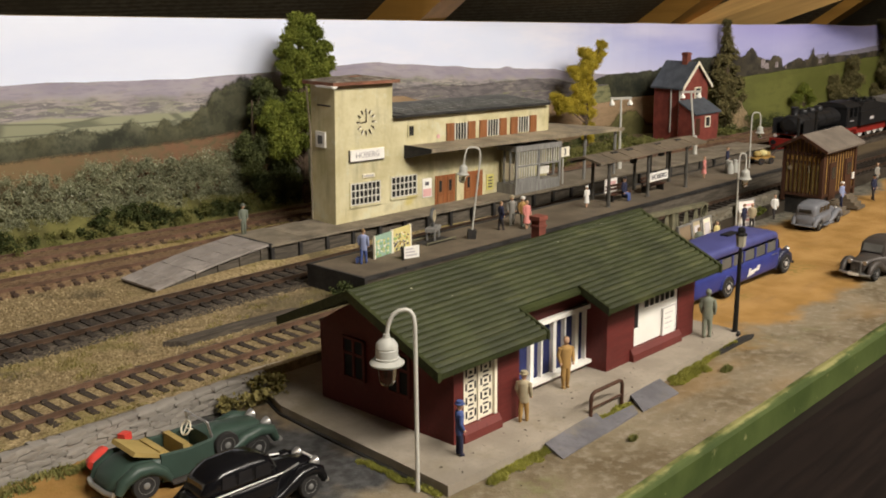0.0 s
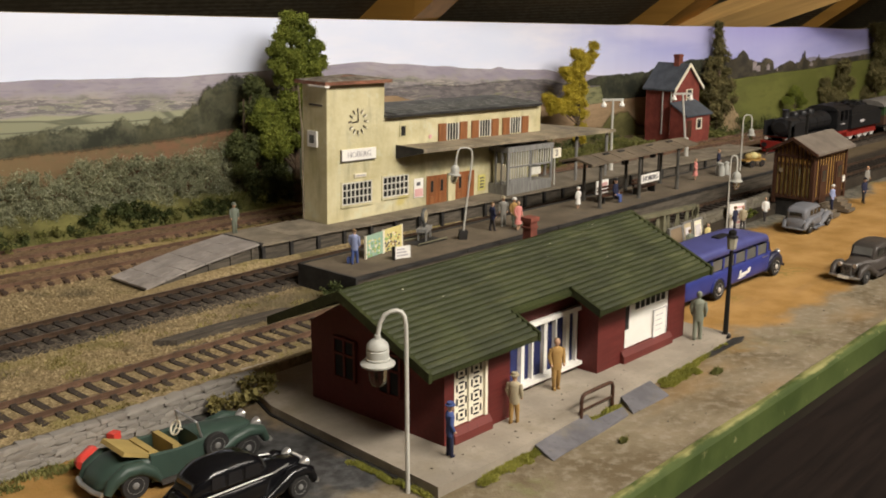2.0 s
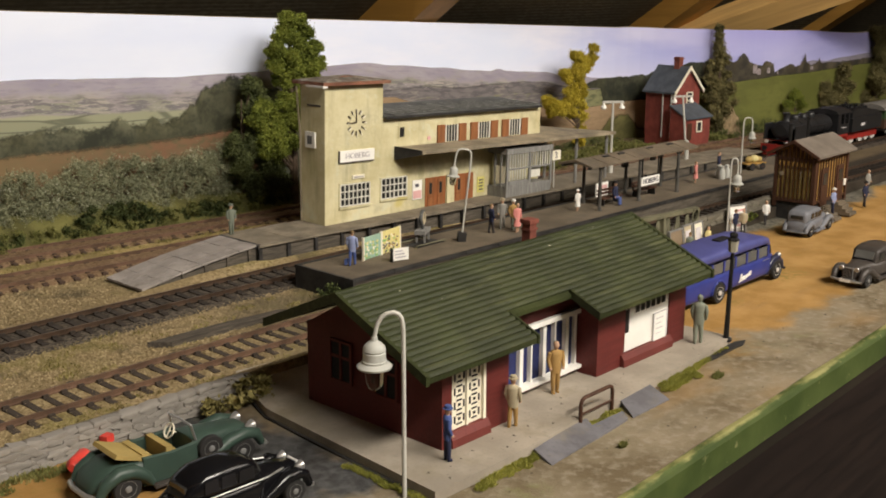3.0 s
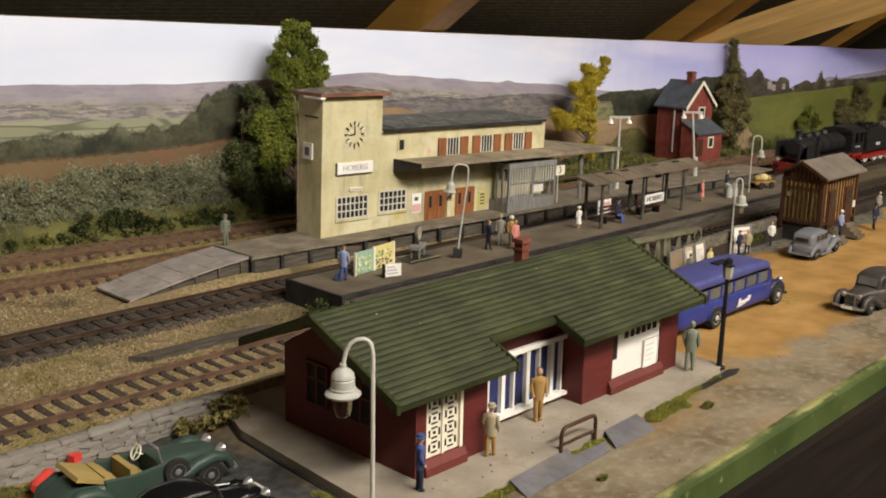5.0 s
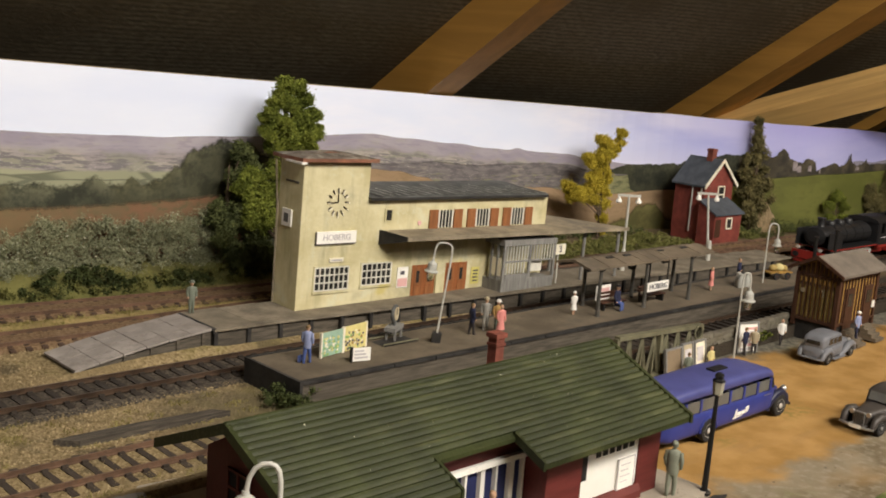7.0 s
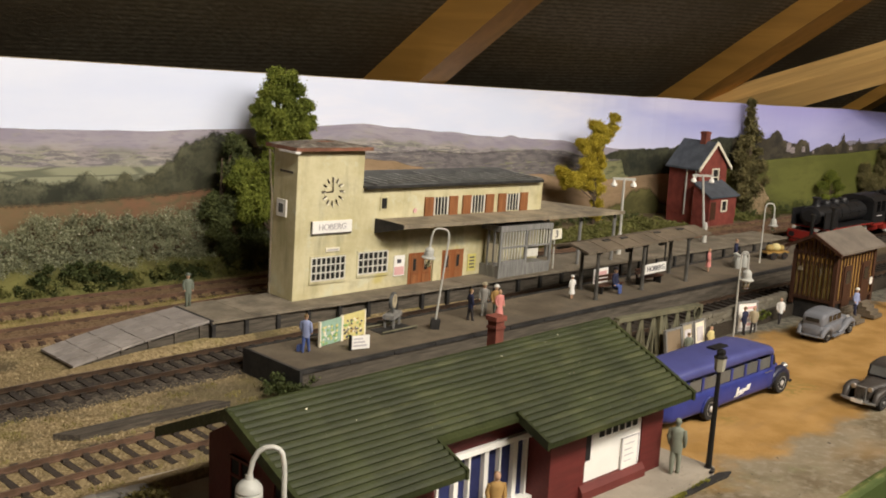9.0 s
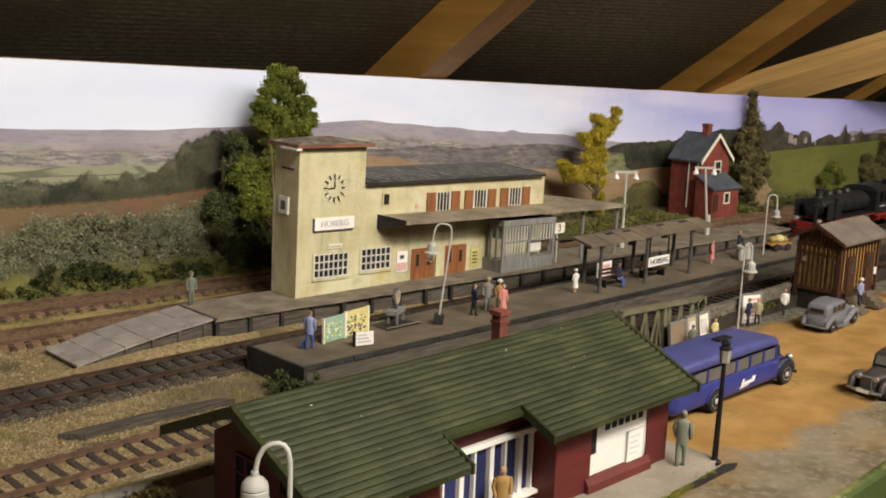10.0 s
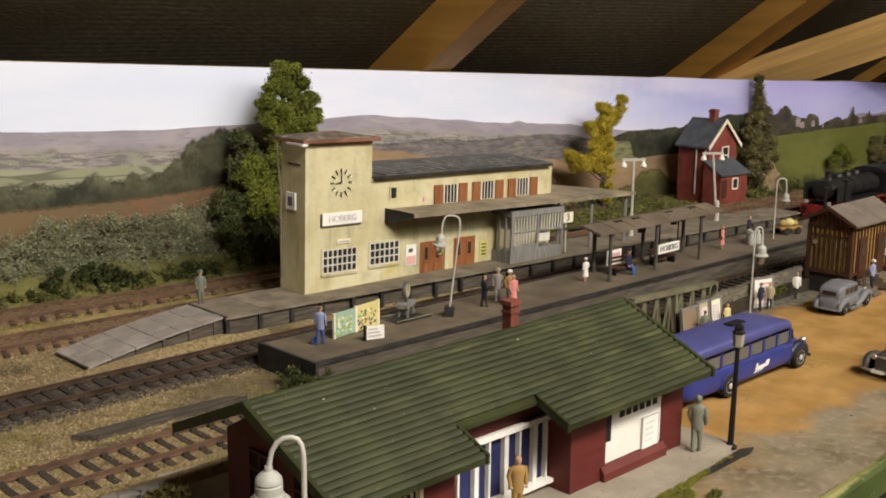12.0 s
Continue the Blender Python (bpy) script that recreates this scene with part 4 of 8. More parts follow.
railway_track("rusty rails in front of the hedge", T4, 60, 1700, "far_rail", "far_sleeper", "rust_ballast", 7.4)


# ---- platforms ----
def station_platform():
    p = thing("platform", 0, 0, 0, label="weathered timber-decked station platform with sooty front", category="platform", kind="structure")
    front = lambda x: 486.0 - 0.078 * (x - 358) if x > 420 else 486.0 - 0.055 * (x - 358)  # noqa: E731
    bm = B()
    pts = [(357, front(357)), (420, front(420)), (600, front(600)), (800, front(800)), (800, front(800) + 26), (600, 510), (357, 517)]
    prism(bm, pts, "z", 1.0, 12.0)
    part("platform_body", bm, "plat_wall", p)
    # deck boards
    x = 357.0
    while x < 800:
        w = 22.0
        bm = B()
        f0, f1 = front(x) - 1.6, front(min(x + w, 800)) - 1.6
        prism(bm, [(x + 0.08, f0), (x + w - 0.08, f1), (x + w - 0.08, front(x) + 33 - max(0, (x - 600)) * 0.03), (x + 0.08, front(x) + 33 - max(0, (x - 600)) * 0.03)], "z", 12.0, 13.1 + 0.12 * RNG.random())
        part("deck_panel", bm, "boards", p)
        x += w
    for x in np.arange(358, 800, 17.5):
        part_box("platform_post", p, "edge_black", x - 1.0, x + 1.0, front(x) - 1.3, front(x) + 0.5, 1.0, 12.0)
    # ramp of slabs down to the ground, resting on a boarded flank
    bm = B()
    prism(bm, [(291, 1.0), (356.4, 1.0), (356.4, 12.0), (291, 3.4)], "y", 486.8, 516.0)
    part("ramp_body", bm, "plat_wall", p)
    fall = lambda x: 3.2 + (x - 290) * 9.4 / 66.0 + 0.9 * math.sin(math.pi * (x - 290) / 66.0)  # noqa: E731
    for i in range(6):
        for j in range(4):
            a, b = 290 + i * 11.05, 290 + (i + 1) * 11.05
            y0 = 485.4 + j * 7.85
            bm = B()
            lift = 0.9 + 0.25 * RNG.random()
            prism(bm, [(a + 0.22, fall(a)), (b - 0.22, fall(b)), (b - 0.22, fall(b) + lift), (a + 0.22, fall(a) + lift)], "y", y0 + 0.25, y0 + 7.6)
            soften(bm, 0.15, 1)
            part("ramp_slab", bm, "ramp", p)
    for x in np.arange(300, 356, 13.0):
        part_box("ramp_post", p, "plat_wall", x - 0.7, x + 0.7, 486.0, 487.0, 1.0, fall(x) - 0.2)
    part_box("kerb_beam", p, "edge_black", 356.2, 357.8, 484.6, 517, 11.4, 13.7)
    return p


def island_platform():
    p = thing("platform", 0, 0, 0, label="grey island platform with sooty edge walls", category="platform", kind="structure")
    near = lambda x: 403.5 - 0.0215 * (x - 352)  # noqa: E731
    far = lambda x: 442.5 - 0.020 * (x - 352)  # noqa: E731
    xs = [347, 450, 560, 680, 830]
    bm = B()
    prism(bm, [(x, near(x)) for x in xs] + [(x, far(x)) for x in xs[::-1]], "z", 1.0, 11.6)
    part("platform_body", bm, "plat_wall", p)
    bm = B()
    prism(bm, [(x, near(x) + 1.4) for x in xs] + [(x, far(x) - 1.4) for x in xs[::-1]], "z", 11.4, 13.0)
    part("platform_surface", bm, "platform", p)
    for f, s in ((near, -1), (far, 1)):
        for a in np.arange(347, 830, 24.0):
            b = min(a + 23.6, 830)
            bm = B()
            ya, yb = f(a), f(b)
            pts = [(a, ya - 0.8 * 1), (b, yb - 0.8), (b, yb + 1.3), (a, ya + 1.3)] if s < 0 else [(a, ya - 1.3), (b, yb - 1.3), (b, yb + 0.8), (a, ya + 0.8)]
            prism(bm, pts, "z", 11.7, 13.25)
            part("edge_stone", bm, "edge_black", p)
    bm = B()
    box(bm, 345.6, 347, 403, 443, 1, 13.2)
    part("end_wall", bm, "edge_black", p)
    # opening with a hand rail near the end
    bm = B()
    box(bm, 408, 428, 424, 434, 13.02, 13.2)
    part("hatch", bm, "edge_black", p, "dark open hatch in the platform")
    return p


station_platform()
island_platform()


# ---- low stone walls ----
STONES = []
for k in range(6):
    bm = B()
    box(bm, -0.5, 0.5, -0.5, 0.5, -0.5, 0.5)
    bmesh.ops.subdivide_edges(bm, edges=bm.edges, cuts=1, use_grid_fill=True)
    for v in bm.verts:
        d = v.co.normalized()
        v.co = v.co.lerp(d * 0.58, 0.5) + Vector(RNG.normal(size=3) * 0.06)
    STONES.append(finish(bm, "stone", "wall_stone", 50))
ROUGH_STONES = [me.copy() for me in STONES]
for me in ROUGH_STONES:
    me.materials[0] = MAT["rough_stone"]


def stone_wall(label, x0, x1, y, z0, z1, rows, length, slope=0.0, stones=STONES):
    w = thing("stone_wall", 0, 0, 0, label=label, category="stone wall")
    bm = B()
    prism(bm, [(x0, y + 1.3), (x1, y + 1.3 + slope * (x1 - x0)), (x1, y + 5 + slope * (x1 - x0)), (x0, y + 5)], "z", z0 - 1, z1 - 0.6)
    part("core", bm, "mortar", w)
    h = (z1 - z0) / rows
    for r in range(rows):
        x = x0 - RNG.random() * 3
        while x < x1:
            s = length * (0.55 + 0.9 * RNG.random())
            m = pose(x + s / 2, y + 1.2 + slope * (x - x0) + RNG.normal() * 0.25 + 0.12 * r, z0 + (r + 0.5) * h + RNG.normal() * 0.12, RNG.normal() * 5, RNG.normal() * 4, RNG.normal() * 5)
            piece("stone", stones[RNG.integers(6)], w, m @ Matrix.Diagonal((s * 1.1, 4.2, h * 1.25, 1)))
            x += s
    return w


stone_wall("low grey wall of rounded field stones", 60, 243, 350.5, 0.0, 9.0, 6, 5.4)
stone_wall("mossy grey retaining wall of rough stones", 538, 652, 356.7, 0.0, 12.5, 6, 5.2, 0.03, ROUGH_STONES)


# ---- pavement round the small station building ----
def pavement():
    p = thing("pavement", 0, 0, 0, label="pale grey concrete pavement round the building", category="pavement", kind="structure")
    bm = B()
    pts = [(235, 249), (262, 248.6), (330, 251.5), (400, 254.5), (417, 256.5), (416, 300), (416, 352), (256, 369), (252, 362), (241, 332)]
    prism(bm, pts, "z", 0.0, 3.4)
    soften(bm, 0.5, 2)
    part("slab", bm, "pavement", p)
    # grey plates sloping from the pavement edge down to the road
    for pts in ([(279, 248.6), (276.5, 239.6), (322, 242.6), (324.5, 246.5), (307.5, 246.8), (309.5, 251.2)], [(331.5, 252.6), (325, 242.6), (347.5, 242.4), (351, 253.6)]):
        bm = B()
        y0, y1 = min(q[1] for q in pts), max(q[1] for q in pts)
        rise = [0.2 + 2.2 * (q[1] - y0) / (y1 - y0) for q in pts]
        low = [bm.verts.new((q[0], q[1], z - 0.6)) for q, z in zip(pts, rise)]
        top = [bm.verts.new((q[0], q[1], z + 0.25)) for q, z in zip(pts, rise)]
        n = len(pts)
        bm.faces.new(top)
        bm.faces.new(low[::-1])
        for i in range(n):
            bm.faces.new((low[i], low[(i + 1) % n], top[(i + 1) % n], top[i]))
        bmesh.ops.recalc_face_normals(bm, faces=bm.faces[:])
        part("approach_slab", bm, "slate_pad", p, "dark grey approach slab")
    # black strip laid in for the shadow gap along the west pavement edge
    bm = B()
    prism(bm, [(233.9, 256), (235.7, 256), (242.0, 332), (253.0, 362), (251.4, 363), (240.2, 332.6)], "z", -0.2, 0.7)
    part("gutter_shadow_strip", bm, "edge_black", p, "dark strip for the edge shadow and wet gutter")
    # irregular dark wet strip by the lantern
    bm = B()
    prism(bm, [(374, 252.8), (400, 254.9), (419, 256.2), (424, 253.8), (419, 252.2), (414, 252.4), (396, 251.6), (386, 252.4)], "z", -0.2, 0.8)
    part("gutter_shadow_strip", bm, "edge_black", p, "dark strip for the edge shadow and wet gutter")
    return p


pavement()
# worn board lying beside the track
bm = B()
prism(bm, [(250, 418), (257, 411.5), (290, 411), (318, 410.5), (313, 415.5), (280, 418)], "z", 1.8, 4.4)
soften(bm, 0.3, 1)
single("board_walk", bm, "rotten_board", label="rotten dark plank lying in the gravel", category="plank")

# ---- small maroon station building with the green roof ----
def courses(parent, x0, x1, y0, z0, y1, z1, n, material, cut=None):
    """Roof courses from the eave (y0, z0) up to the ridge (y1, z1); cut(y) gives the spans of x to lay."""
    for i in range(n):
        a, b = i / n, (i + 1.18) / n
        ya, yb = y0 + (y1 - y0) * a, y0 + (y1 - y0) * min(b, 1.0)
        za, zb = z0 + (z1 - z0) * a, z0 + (z1 - z0) * min(b, 1.0)
        for xa, xb in (cut(ya) if cut else [(x0, x1)]):
            bm = B()
            m = 0.62
            prism(bm, [(ya, za - 0.4), (ya - 0.15, za + 0.35), (ya + (yb - ya) * 0.12, za + (zb - za) * 0.12 + 0.95), (ya + (yb - ya) * 0.38, za + (zb - za) * 0.38 + 1.1), (ya + (yb - ya) * m, za + (zb - za) * m + 0.62), (yb, zb - 0.1), (yb, zb - 0.6)], "x", xa + RNG.normal() * 0.12, xb + RNG.normal() * 0.12)
            part("roof_course", bm, material, parent)


def small_station():
    h = thing("station_house", 0, 0, 0, label="small maroon timber station house with dark green roof", category="house")
    X0, X1, Y1 = 256.5, 401, 328.5
    zb, zt = 3.4, 31
    # walls: the front steps back in the middle
    for xa, yf in ((X0, 266.5), (X1 - 3, 269)):
        bm = B()
        prism(bm, [(yf, zb), (Y1, zb), (Y1, zt), (300, 47.4), (294, 47.4), (yf, zt)], "x", xa, xa + 3)
        part("wall", bm, "maroon", h)
    for a in ((X0 + 3, X1 - 3, Y1 - 3, Y1, zb, zt),
              (X0 + 3, 261, 266.5, 269.5, zb, zt), (276, 288, 266.5, 269.5, zb, zt), (261, 276, 266.5, 269.5, 27.5, zt), (285, 288, 269.5, 281, zb, 36),
              (288, 341, 278.5, 281, zb, 6.2), (288, 341, 278.5, 281, 27, 38), (288, 300.5, 278.5, 281, 6.2, 27),
              (341, 344, 269, 281, zb, 36), (344, 358.5, 269, 272, zb, zt), (389, X1 - 3, 269, 272, zb, zt), (358.5, 389, 269, 272, 28.5, zt)):
        part_box("wall", h, "maroon", *a)
    # sloped plinths
    for a, b in ((259.5, 277.5), (356, 390)):
        y = 266.5 if a < 300 else 269
        bm = B()
        prism(bm, [(y + 1, 3.4), (y - 1.9, 3.4), (y - 1.7, 6.0), (y - 0.4, 8.0), (y + 1, 8.0)], "x", a, b)
        part("plinth", bm, "maroon_dark", h)
    # lattice door
    d = part_box("door", h, "cream", 261, 276, 267.2, 268.8, 8.2, 27.5, "cream lattice double door")
    for i in range(2):
        for j in range(4):
            cx, cz = 265 + i * 7.0, 11.2 + j * 4.6
            for dx, dz, w, k in ((-2.1, 0, 0.28, 1.15), (2.1, 0, 0.28, 1.15), (0, 1.55, 1.2, 0.24), (0, -1.55, 1.2, 0.24), (0, 0, 0.5, 0.42)):
                part_box("lattice_opening", d, "black", cx + dx - w, cx + dx + w, 266.95, 267.25, cz + dz - k, cz + dz + k)
    bm = B()
    box(bm, 267.9, 268.7, 266.6, 267.2, 8.2, 27.5)
    box(bm, 275.4, 276.6, 266.2, 267.4, 8.2, 28)
    part("door_frame", bm, "cream", d)
    # four-light window with dark blue blinds
    w = part_box("window", h, "navy", 300.5, 340.5, 279.3, 280.3, 6.4, 26.8, "white framed shop window with dark blue blinds")
    for i, x in enumerate((300.6, 307.6, 313.6, 320.4, 327.0, 333.5, 339.4)):
        wide = 1.8 if i in (1, 3, 5) else 0.8
        part_box("mullion", w, "white", x, x + wide, 277.6, 279.3, 6.4, 26.6, "", 0.15)
    part_box("window_head", w, "white", 299.6, 341.5, 276.6, 279.2, 26.2, 27.9, "", 0.2)
    part_box("window_sill", w, "white", 299.6, 341.5, 275.6, 279.2, 5.6, 6.8, "", 0.2)
    # white boarded front with a row of small openings
    p = part_box("boarding", h, "white", 358.5, 389, 269.6, 271.2, 8.2, 28.5, "white boarded panel with small square lights")
    for i in range(6):
        part_box("light_opening", p, "black", 366.0 + i * 3.6, 368.4 + i * 3.6, 269.35, 269.7, 22.1, 24.8)
    part_box("light_opening", p, "black", 359.0, 361.6, 269.35, 269.7, 15.5, 24.5)
    n = part_box("notice", p, "white", 378.0, 387.0, 268.9, 269.6, 7.9, 19.0, "white notice sheet")
    bm = B()
    for a in ((377.8, 378.1, 7.8, 19.1), (386.9, 387.2, 7.8, 19.1), (377.8, 387.2, 18.9, 19.2), (377.8, 387.2, 7.7, 8.0)):
        box(bm, a[0], a[1], 268.7, 269.0, a[2], a[3])
    part("notice_border", bm, "grey_ink", n)
    for k in range(4):
        part_box("text_bar", n, "grey_ink", 379.6, 383.5 + RNG.random() * 2.0, 268.78, 268.92, 10.5 + 2.0 * k, 10.8 + 2.0 * k)
    # end wall windows
    for y in (311, 290):
        g = part_box("end_window", h, "black", 255.9, 256.7, y - 5, y + 5, 14.5, 28, "dark divided end window")
        bm = B()
        for a in (-5.4, -0.5, 4.6):
            box(bm, 255.4, 256.2, y + a, y + a + 0.9, 14, 28.5)
        for zz in (14, 22.5, 27.8):
            box(bm, 255.4, 256.2, y - 5.2, y + 5.2, zz, zz + 0.8)
        part("glazing_bar", bm, "maroon_dark", g)
    # roof
    roof = thing_part("roof", h)
    RZ, RY, EZ, XW, XE, XL, XR = 49.6, 297.0, 32.2, 242.0, 402.5, 293.3, 327.0
    bm = B()
    k = (RZ - EZ) / (RY - 259)
    zc = EZ + k * (270.5 - 259)
    for a, b, ye in ((XW, XL, 259), (XR, XE, 259), (XL, XR, 270.5)):
        ze = EZ + k * (ye - 259)
        prism(bm, [(ye, ze - 1.6), (ye, ze - 0.3), (RY, RZ - 0.3), (RY, RZ - 1.6)], "x", a, b)
    prism(bm, [(RY, RZ - 1.6), (RY, RZ - 0.3), (332, 33.7), (332, 32.4)], "x", XW, XE)
    part("roof_deck", bm, "roof_green", roof)

    def spans(y):
        return [(XW, XE)] if y >= 270.3 else [(XW, XL), (XR, XE)]
    courses(roof, XW, XE, 259, EZ, RY, RZ, 17, "roof_green", spans)
    courses(roof, XW, XE, 332, 33.7, RY, RZ, 16, "roof_green")
    for xa in (XW - 0.8, XE - 0.6):
        bm = B()
        prism(bm, [(258.4, EZ - 1.9), (258.4, EZ + 1.2), (RY, RZ + 1.1), (332.6, 34.9), (332.6, 31.9), (RY, RZ - 2.2)], "x", xa, xa + 1.4)
        part("verge_board", bm, "roof_green", roof)
    bm = B()
    tube(bm, [(XW - 0.5, RY, RZ + 0.4), (XE + 0.5, RY, RZ + 0.4)], 0.9, 8)
    part("ridge_cap", bm, "roof_green", roof)
    ch = part_box("chimney", h, "brick", 389.3, 393.7, 338.8, 343.2, 2.4, 41.6, "red brick chimney with stepped cap", 0.2)
    part_box("chimney_band", ch, "brick", 388.9, 394.1, 338.4, 343.6, 38.2, 39.2, "", 0.15)
    part_box("chimney_cap", ch, "brick", 388.6, 394.4, 338.1, 343.9, 41.4, 43.2, "", 0.2)
    for xa in (XL - 0.5, XR - 0.5):
        bm = B()
        prism(bm, [(258.5, EZ - 1.8), (258.5, EZ + 1.1), (271, zc + 1.3), (271, zc - 1.6)], "x", xa, xa + 1.0)
        part("verge_board", bm, "roof_green", roof)
    return h


def thing_part(name, parent):
    """A group of parts under a thing, held by a small mesh of its own."""
    bm = B()
    box(bm, 300, 300.2, 296, 296.2, 45, 45.2)
    ob = part(name, bm, "roof_green", parent)
    return ob


small_station()


# ---- large cream station with the clock tower ----
def station():
    s = thing("station_building", 409.2, 494.8, 11.4, -2.5, "cream rendered station with clock tower and long canopy", "station building", tilt=(0, 1.6))
    s.scale = (1.013, 1.013, 1.013)
    W, D, H = 40.3, 20.5, 75.5
    L, DW, HW = 173.0, 34.0, 56.5
    # tower
    t = part_box("tower", s, "render", 0, W, 0, 2, -1.6, H)
    for a in ((0, 2, 2, D, -1.6, H), (W - 2, W, 2, D, HW - 6, H), (2, W - 2, D - 2, D, -1.6, H)):
        part_box("tower_wall", t, "render", *a)
    bm = B()
    box(bm, -0.5, 0.4, 3.5, 14.5, H - 11, H - 10)
    part("seam", bm, "soffit", t)
    roof = B()
    v = box(roof, -3.6, W + 2.6, -3.6, D + 2.6, H + 0.4, H + 2.2)
    prism(roof, [(-3.2, H + 2.2), (W + 2.2, H + 2.2), (W * 0.55, H + 4.4), (W * 0.45, H + 4.4)], "y", 6, 14)
    part("tower_roof", roof, "rust_roof", t, "low rusty sheet roof")
    hip = B()
    apex = [hip.verts.new(p) for p in ((W * 0.4, D * 0.5, H + 4.8), (W * 0.6, D * 0.5, H + 4.8))]
    c = [hip.verts.new(p) for p in ((-3.6, -3.6, H + 2.2), (W + 2.6, -3.6, H + 2.2), (W + 2.6, D + 2.6, H + 2.2), (-3.6, D + 2.6, H + 2.2))]
    for f in ((c[0], c[1], apex[1], apex[0]), (c[1], c[2], apex[1]), (c[2], c[3], apex[0], apex[1]), (c[3], c[0], apex[0])):
        hip.faces.new(f)
    part("roof_sheet", hip, "tower_felt", t, "mottled grey-brown roof felt")
    part_box("flashing", t, "white", -4.6, -1.5, -4.3, 10, H - 0.6, H + 0.4, "pale corner flashing")
    # drainpipe at the rear corner of the tower
    bm = B()
    tube(bm, [(-3.5, D - 1, H - 1), (-2.2, D - 0.5, H - 12), (-0.9, D - 0.6, H - 25), (-0.5, D - 0.8, 1)], 0.55, 6)
    part("drainpipe", bm, "canopy", t)
    # small white louvre on the side of the tower
    g = part_box("side_window", t, "white", -1.0, 0.4, 7.5, 15.5, H - 33, H - 24.5, "small white framed side window", 0.3)
    part_box("window_pane", g, "slate", -1.2, -0.9, 9.6, 13.4, H - 31, H - 26.6)
    # clock: twelve cream strokes, their shading modelled as dark strokes, and two pointers
    k = part_box("clock", t, "render", 16.5, 25.5, -0.25, 0.0, 51, 60, "clock of cream strokes with dark shading on the bare wall")
    for i in range(12):
        a = math.radians(30 * i)
        bm = B()
        tube(bm, [(21 + 4.4 * math.sin(a), -0.5, 55.7 + 4.8 * math.cos(a)), (21 + 6.4 * math.sin(a), -0.5, 55.7 + 7.0 * math.cos(a))], 0.42, 4)
        part("stroke_shading", bm, "dial_black", k)
        bm = B()
        tube(bm, [(21.7 + 4.6 * math.sin(a), -0.35, 55.1 + 5.0 * math.cos(a)), (21.7 + 6.8 * math.sin(a), -0.35, 55.1 + 7.4 * math.cos(a))], 0.36, 4)
        part("stroke_edge", bm, "cream", k)
    for a, r, w in ((0.0, 5.2, 0.45), (-1.65, 4.2, 0.5)):
        bm = B()
        tube(bm, [(21, -0.7, 55.7), (21 + r * math.sin(a), -0.7, 55.7 + r * math.cos(a))], [w, w * 0.5], 4)
        part("pointer", bm, "dial_black", k)
    # name board
    n = part_box("name_board", t, "white", 9.5, 33.5, -1.2, 0, 35.0, 41.0, "long white station name board", 0.15)
    part_box("board_edge", n, "soffit", 9.0, 9.6, -1.0, 0, 34.4, 41.0)
    part_box("board_edge", n, "soffit", 9.6, 33.5, -1.0, 0, 34.3, 35.0)
    lettering("name_letters", "HOBERG", "grey_ink", n, pose(21.5, -1.35, 38, 90, 0, 0), 4.3)
    m = part_box("small_sign", t, "cream", 18.5, 27, -0.7, 0, 25.3, 27.3, "small pale sign")
    part_box("text_bar", m, "grey_ink", 19.5, 26, -0.9, -0.68, 26.0, 26.6)
    # wing
    for a in ((W, L, 0, 2, -1.6, HW), (L - 2, L, 2, DW, 0, HW), (W, L - 2, DW - 2, DW, 0, HW), (W - 2, W, D, DW, 0, HW)):
        part_box("wing_wall", s, "render", *a)
    bm = B()
    prism(bm, [(-2.5, HW + 0.1), (DW + 2, HW + 2.5), (DW + 2, HW + 3.7), (-2.5, HW + 1.3)], "x", W + 0.2, L - 2.6)
    wr = part("wing_roof", bm, "slate", s, "dark sheet roof with pale laps")
    x = W + 7
    while x < L - 3.5:
        bm = B()
        v = []
        for ya, sh, up in ((-2.4, 0.0, 0.5), (DW + 1.6, -6.0, 0.25)):
            za = HW + 1.4 + (ya + 2.5) * 2.4 / 38.5
            xa, xb = max(W + 0.3, x + sh), min(L - 2.5, x + sh + 5.5)
            v += [(xa, ya, za - 0.3), (xb, ya, za - 0.3), (xb, ya, za + up), (xa, ya, za + up * (0.3 + 0.7 * RNG.random()))]
        v = [bm.verts.new(p) for p in v]
        for f in ((0, 1, 2, 3), (4, 7, 6, 5), (3, 2, 6, 7), (1, 5, 6, 2), (0, 3, 7, 4)):
            bm.faces.new([v[k] for k in f])
        part("roof_sheet", bm, "slate", wr)
        bm = B()
        za = HW + 2.45
        deep = 0.35 + 0.5 * RNG.random()
        wide = 1.2 + 1.2 * RNG.random()
        v = [bm.verts.new(q) for q in ((x, -2.3, za), (x + wide, -2.3, za), (x + 0.9 - 6 * deep, DW * deep, za + 2.15 * deep), (x - 6 * deep, DW * deep, za + 2.15 * deep))]
        bm.faces.new(v)
        bmesh.ops.solidify(bm, geom=bm.faces[:], thickness=0.2)
        part("lap_strip", bm, "slate_pale", wr)
        x += 5.7
    bm = B()
    box(bm, W, L - 2.4, -3.1, -2.5, HW - 0.2, HW + 1.3)
    part("fascia", bm, "edge_black", wr)

    def lattice(x0, x1, z0, z1, nx, nz, label):
        g = part_box("window", s, "dark_pane", x0, x1, -0.15, 0.4, z0, z1, label)
        for i in range(nx + 1):
            q = x0 + (x1 - x0) * i / nx
            part_box("glazing_bar", g, "grey_bar", q - 0.32, q + 0.32, -0.55, -0.1, z0, z1)
        for j in range(nz + 1):
            q = z0 + (z1 - z0) * j / nz
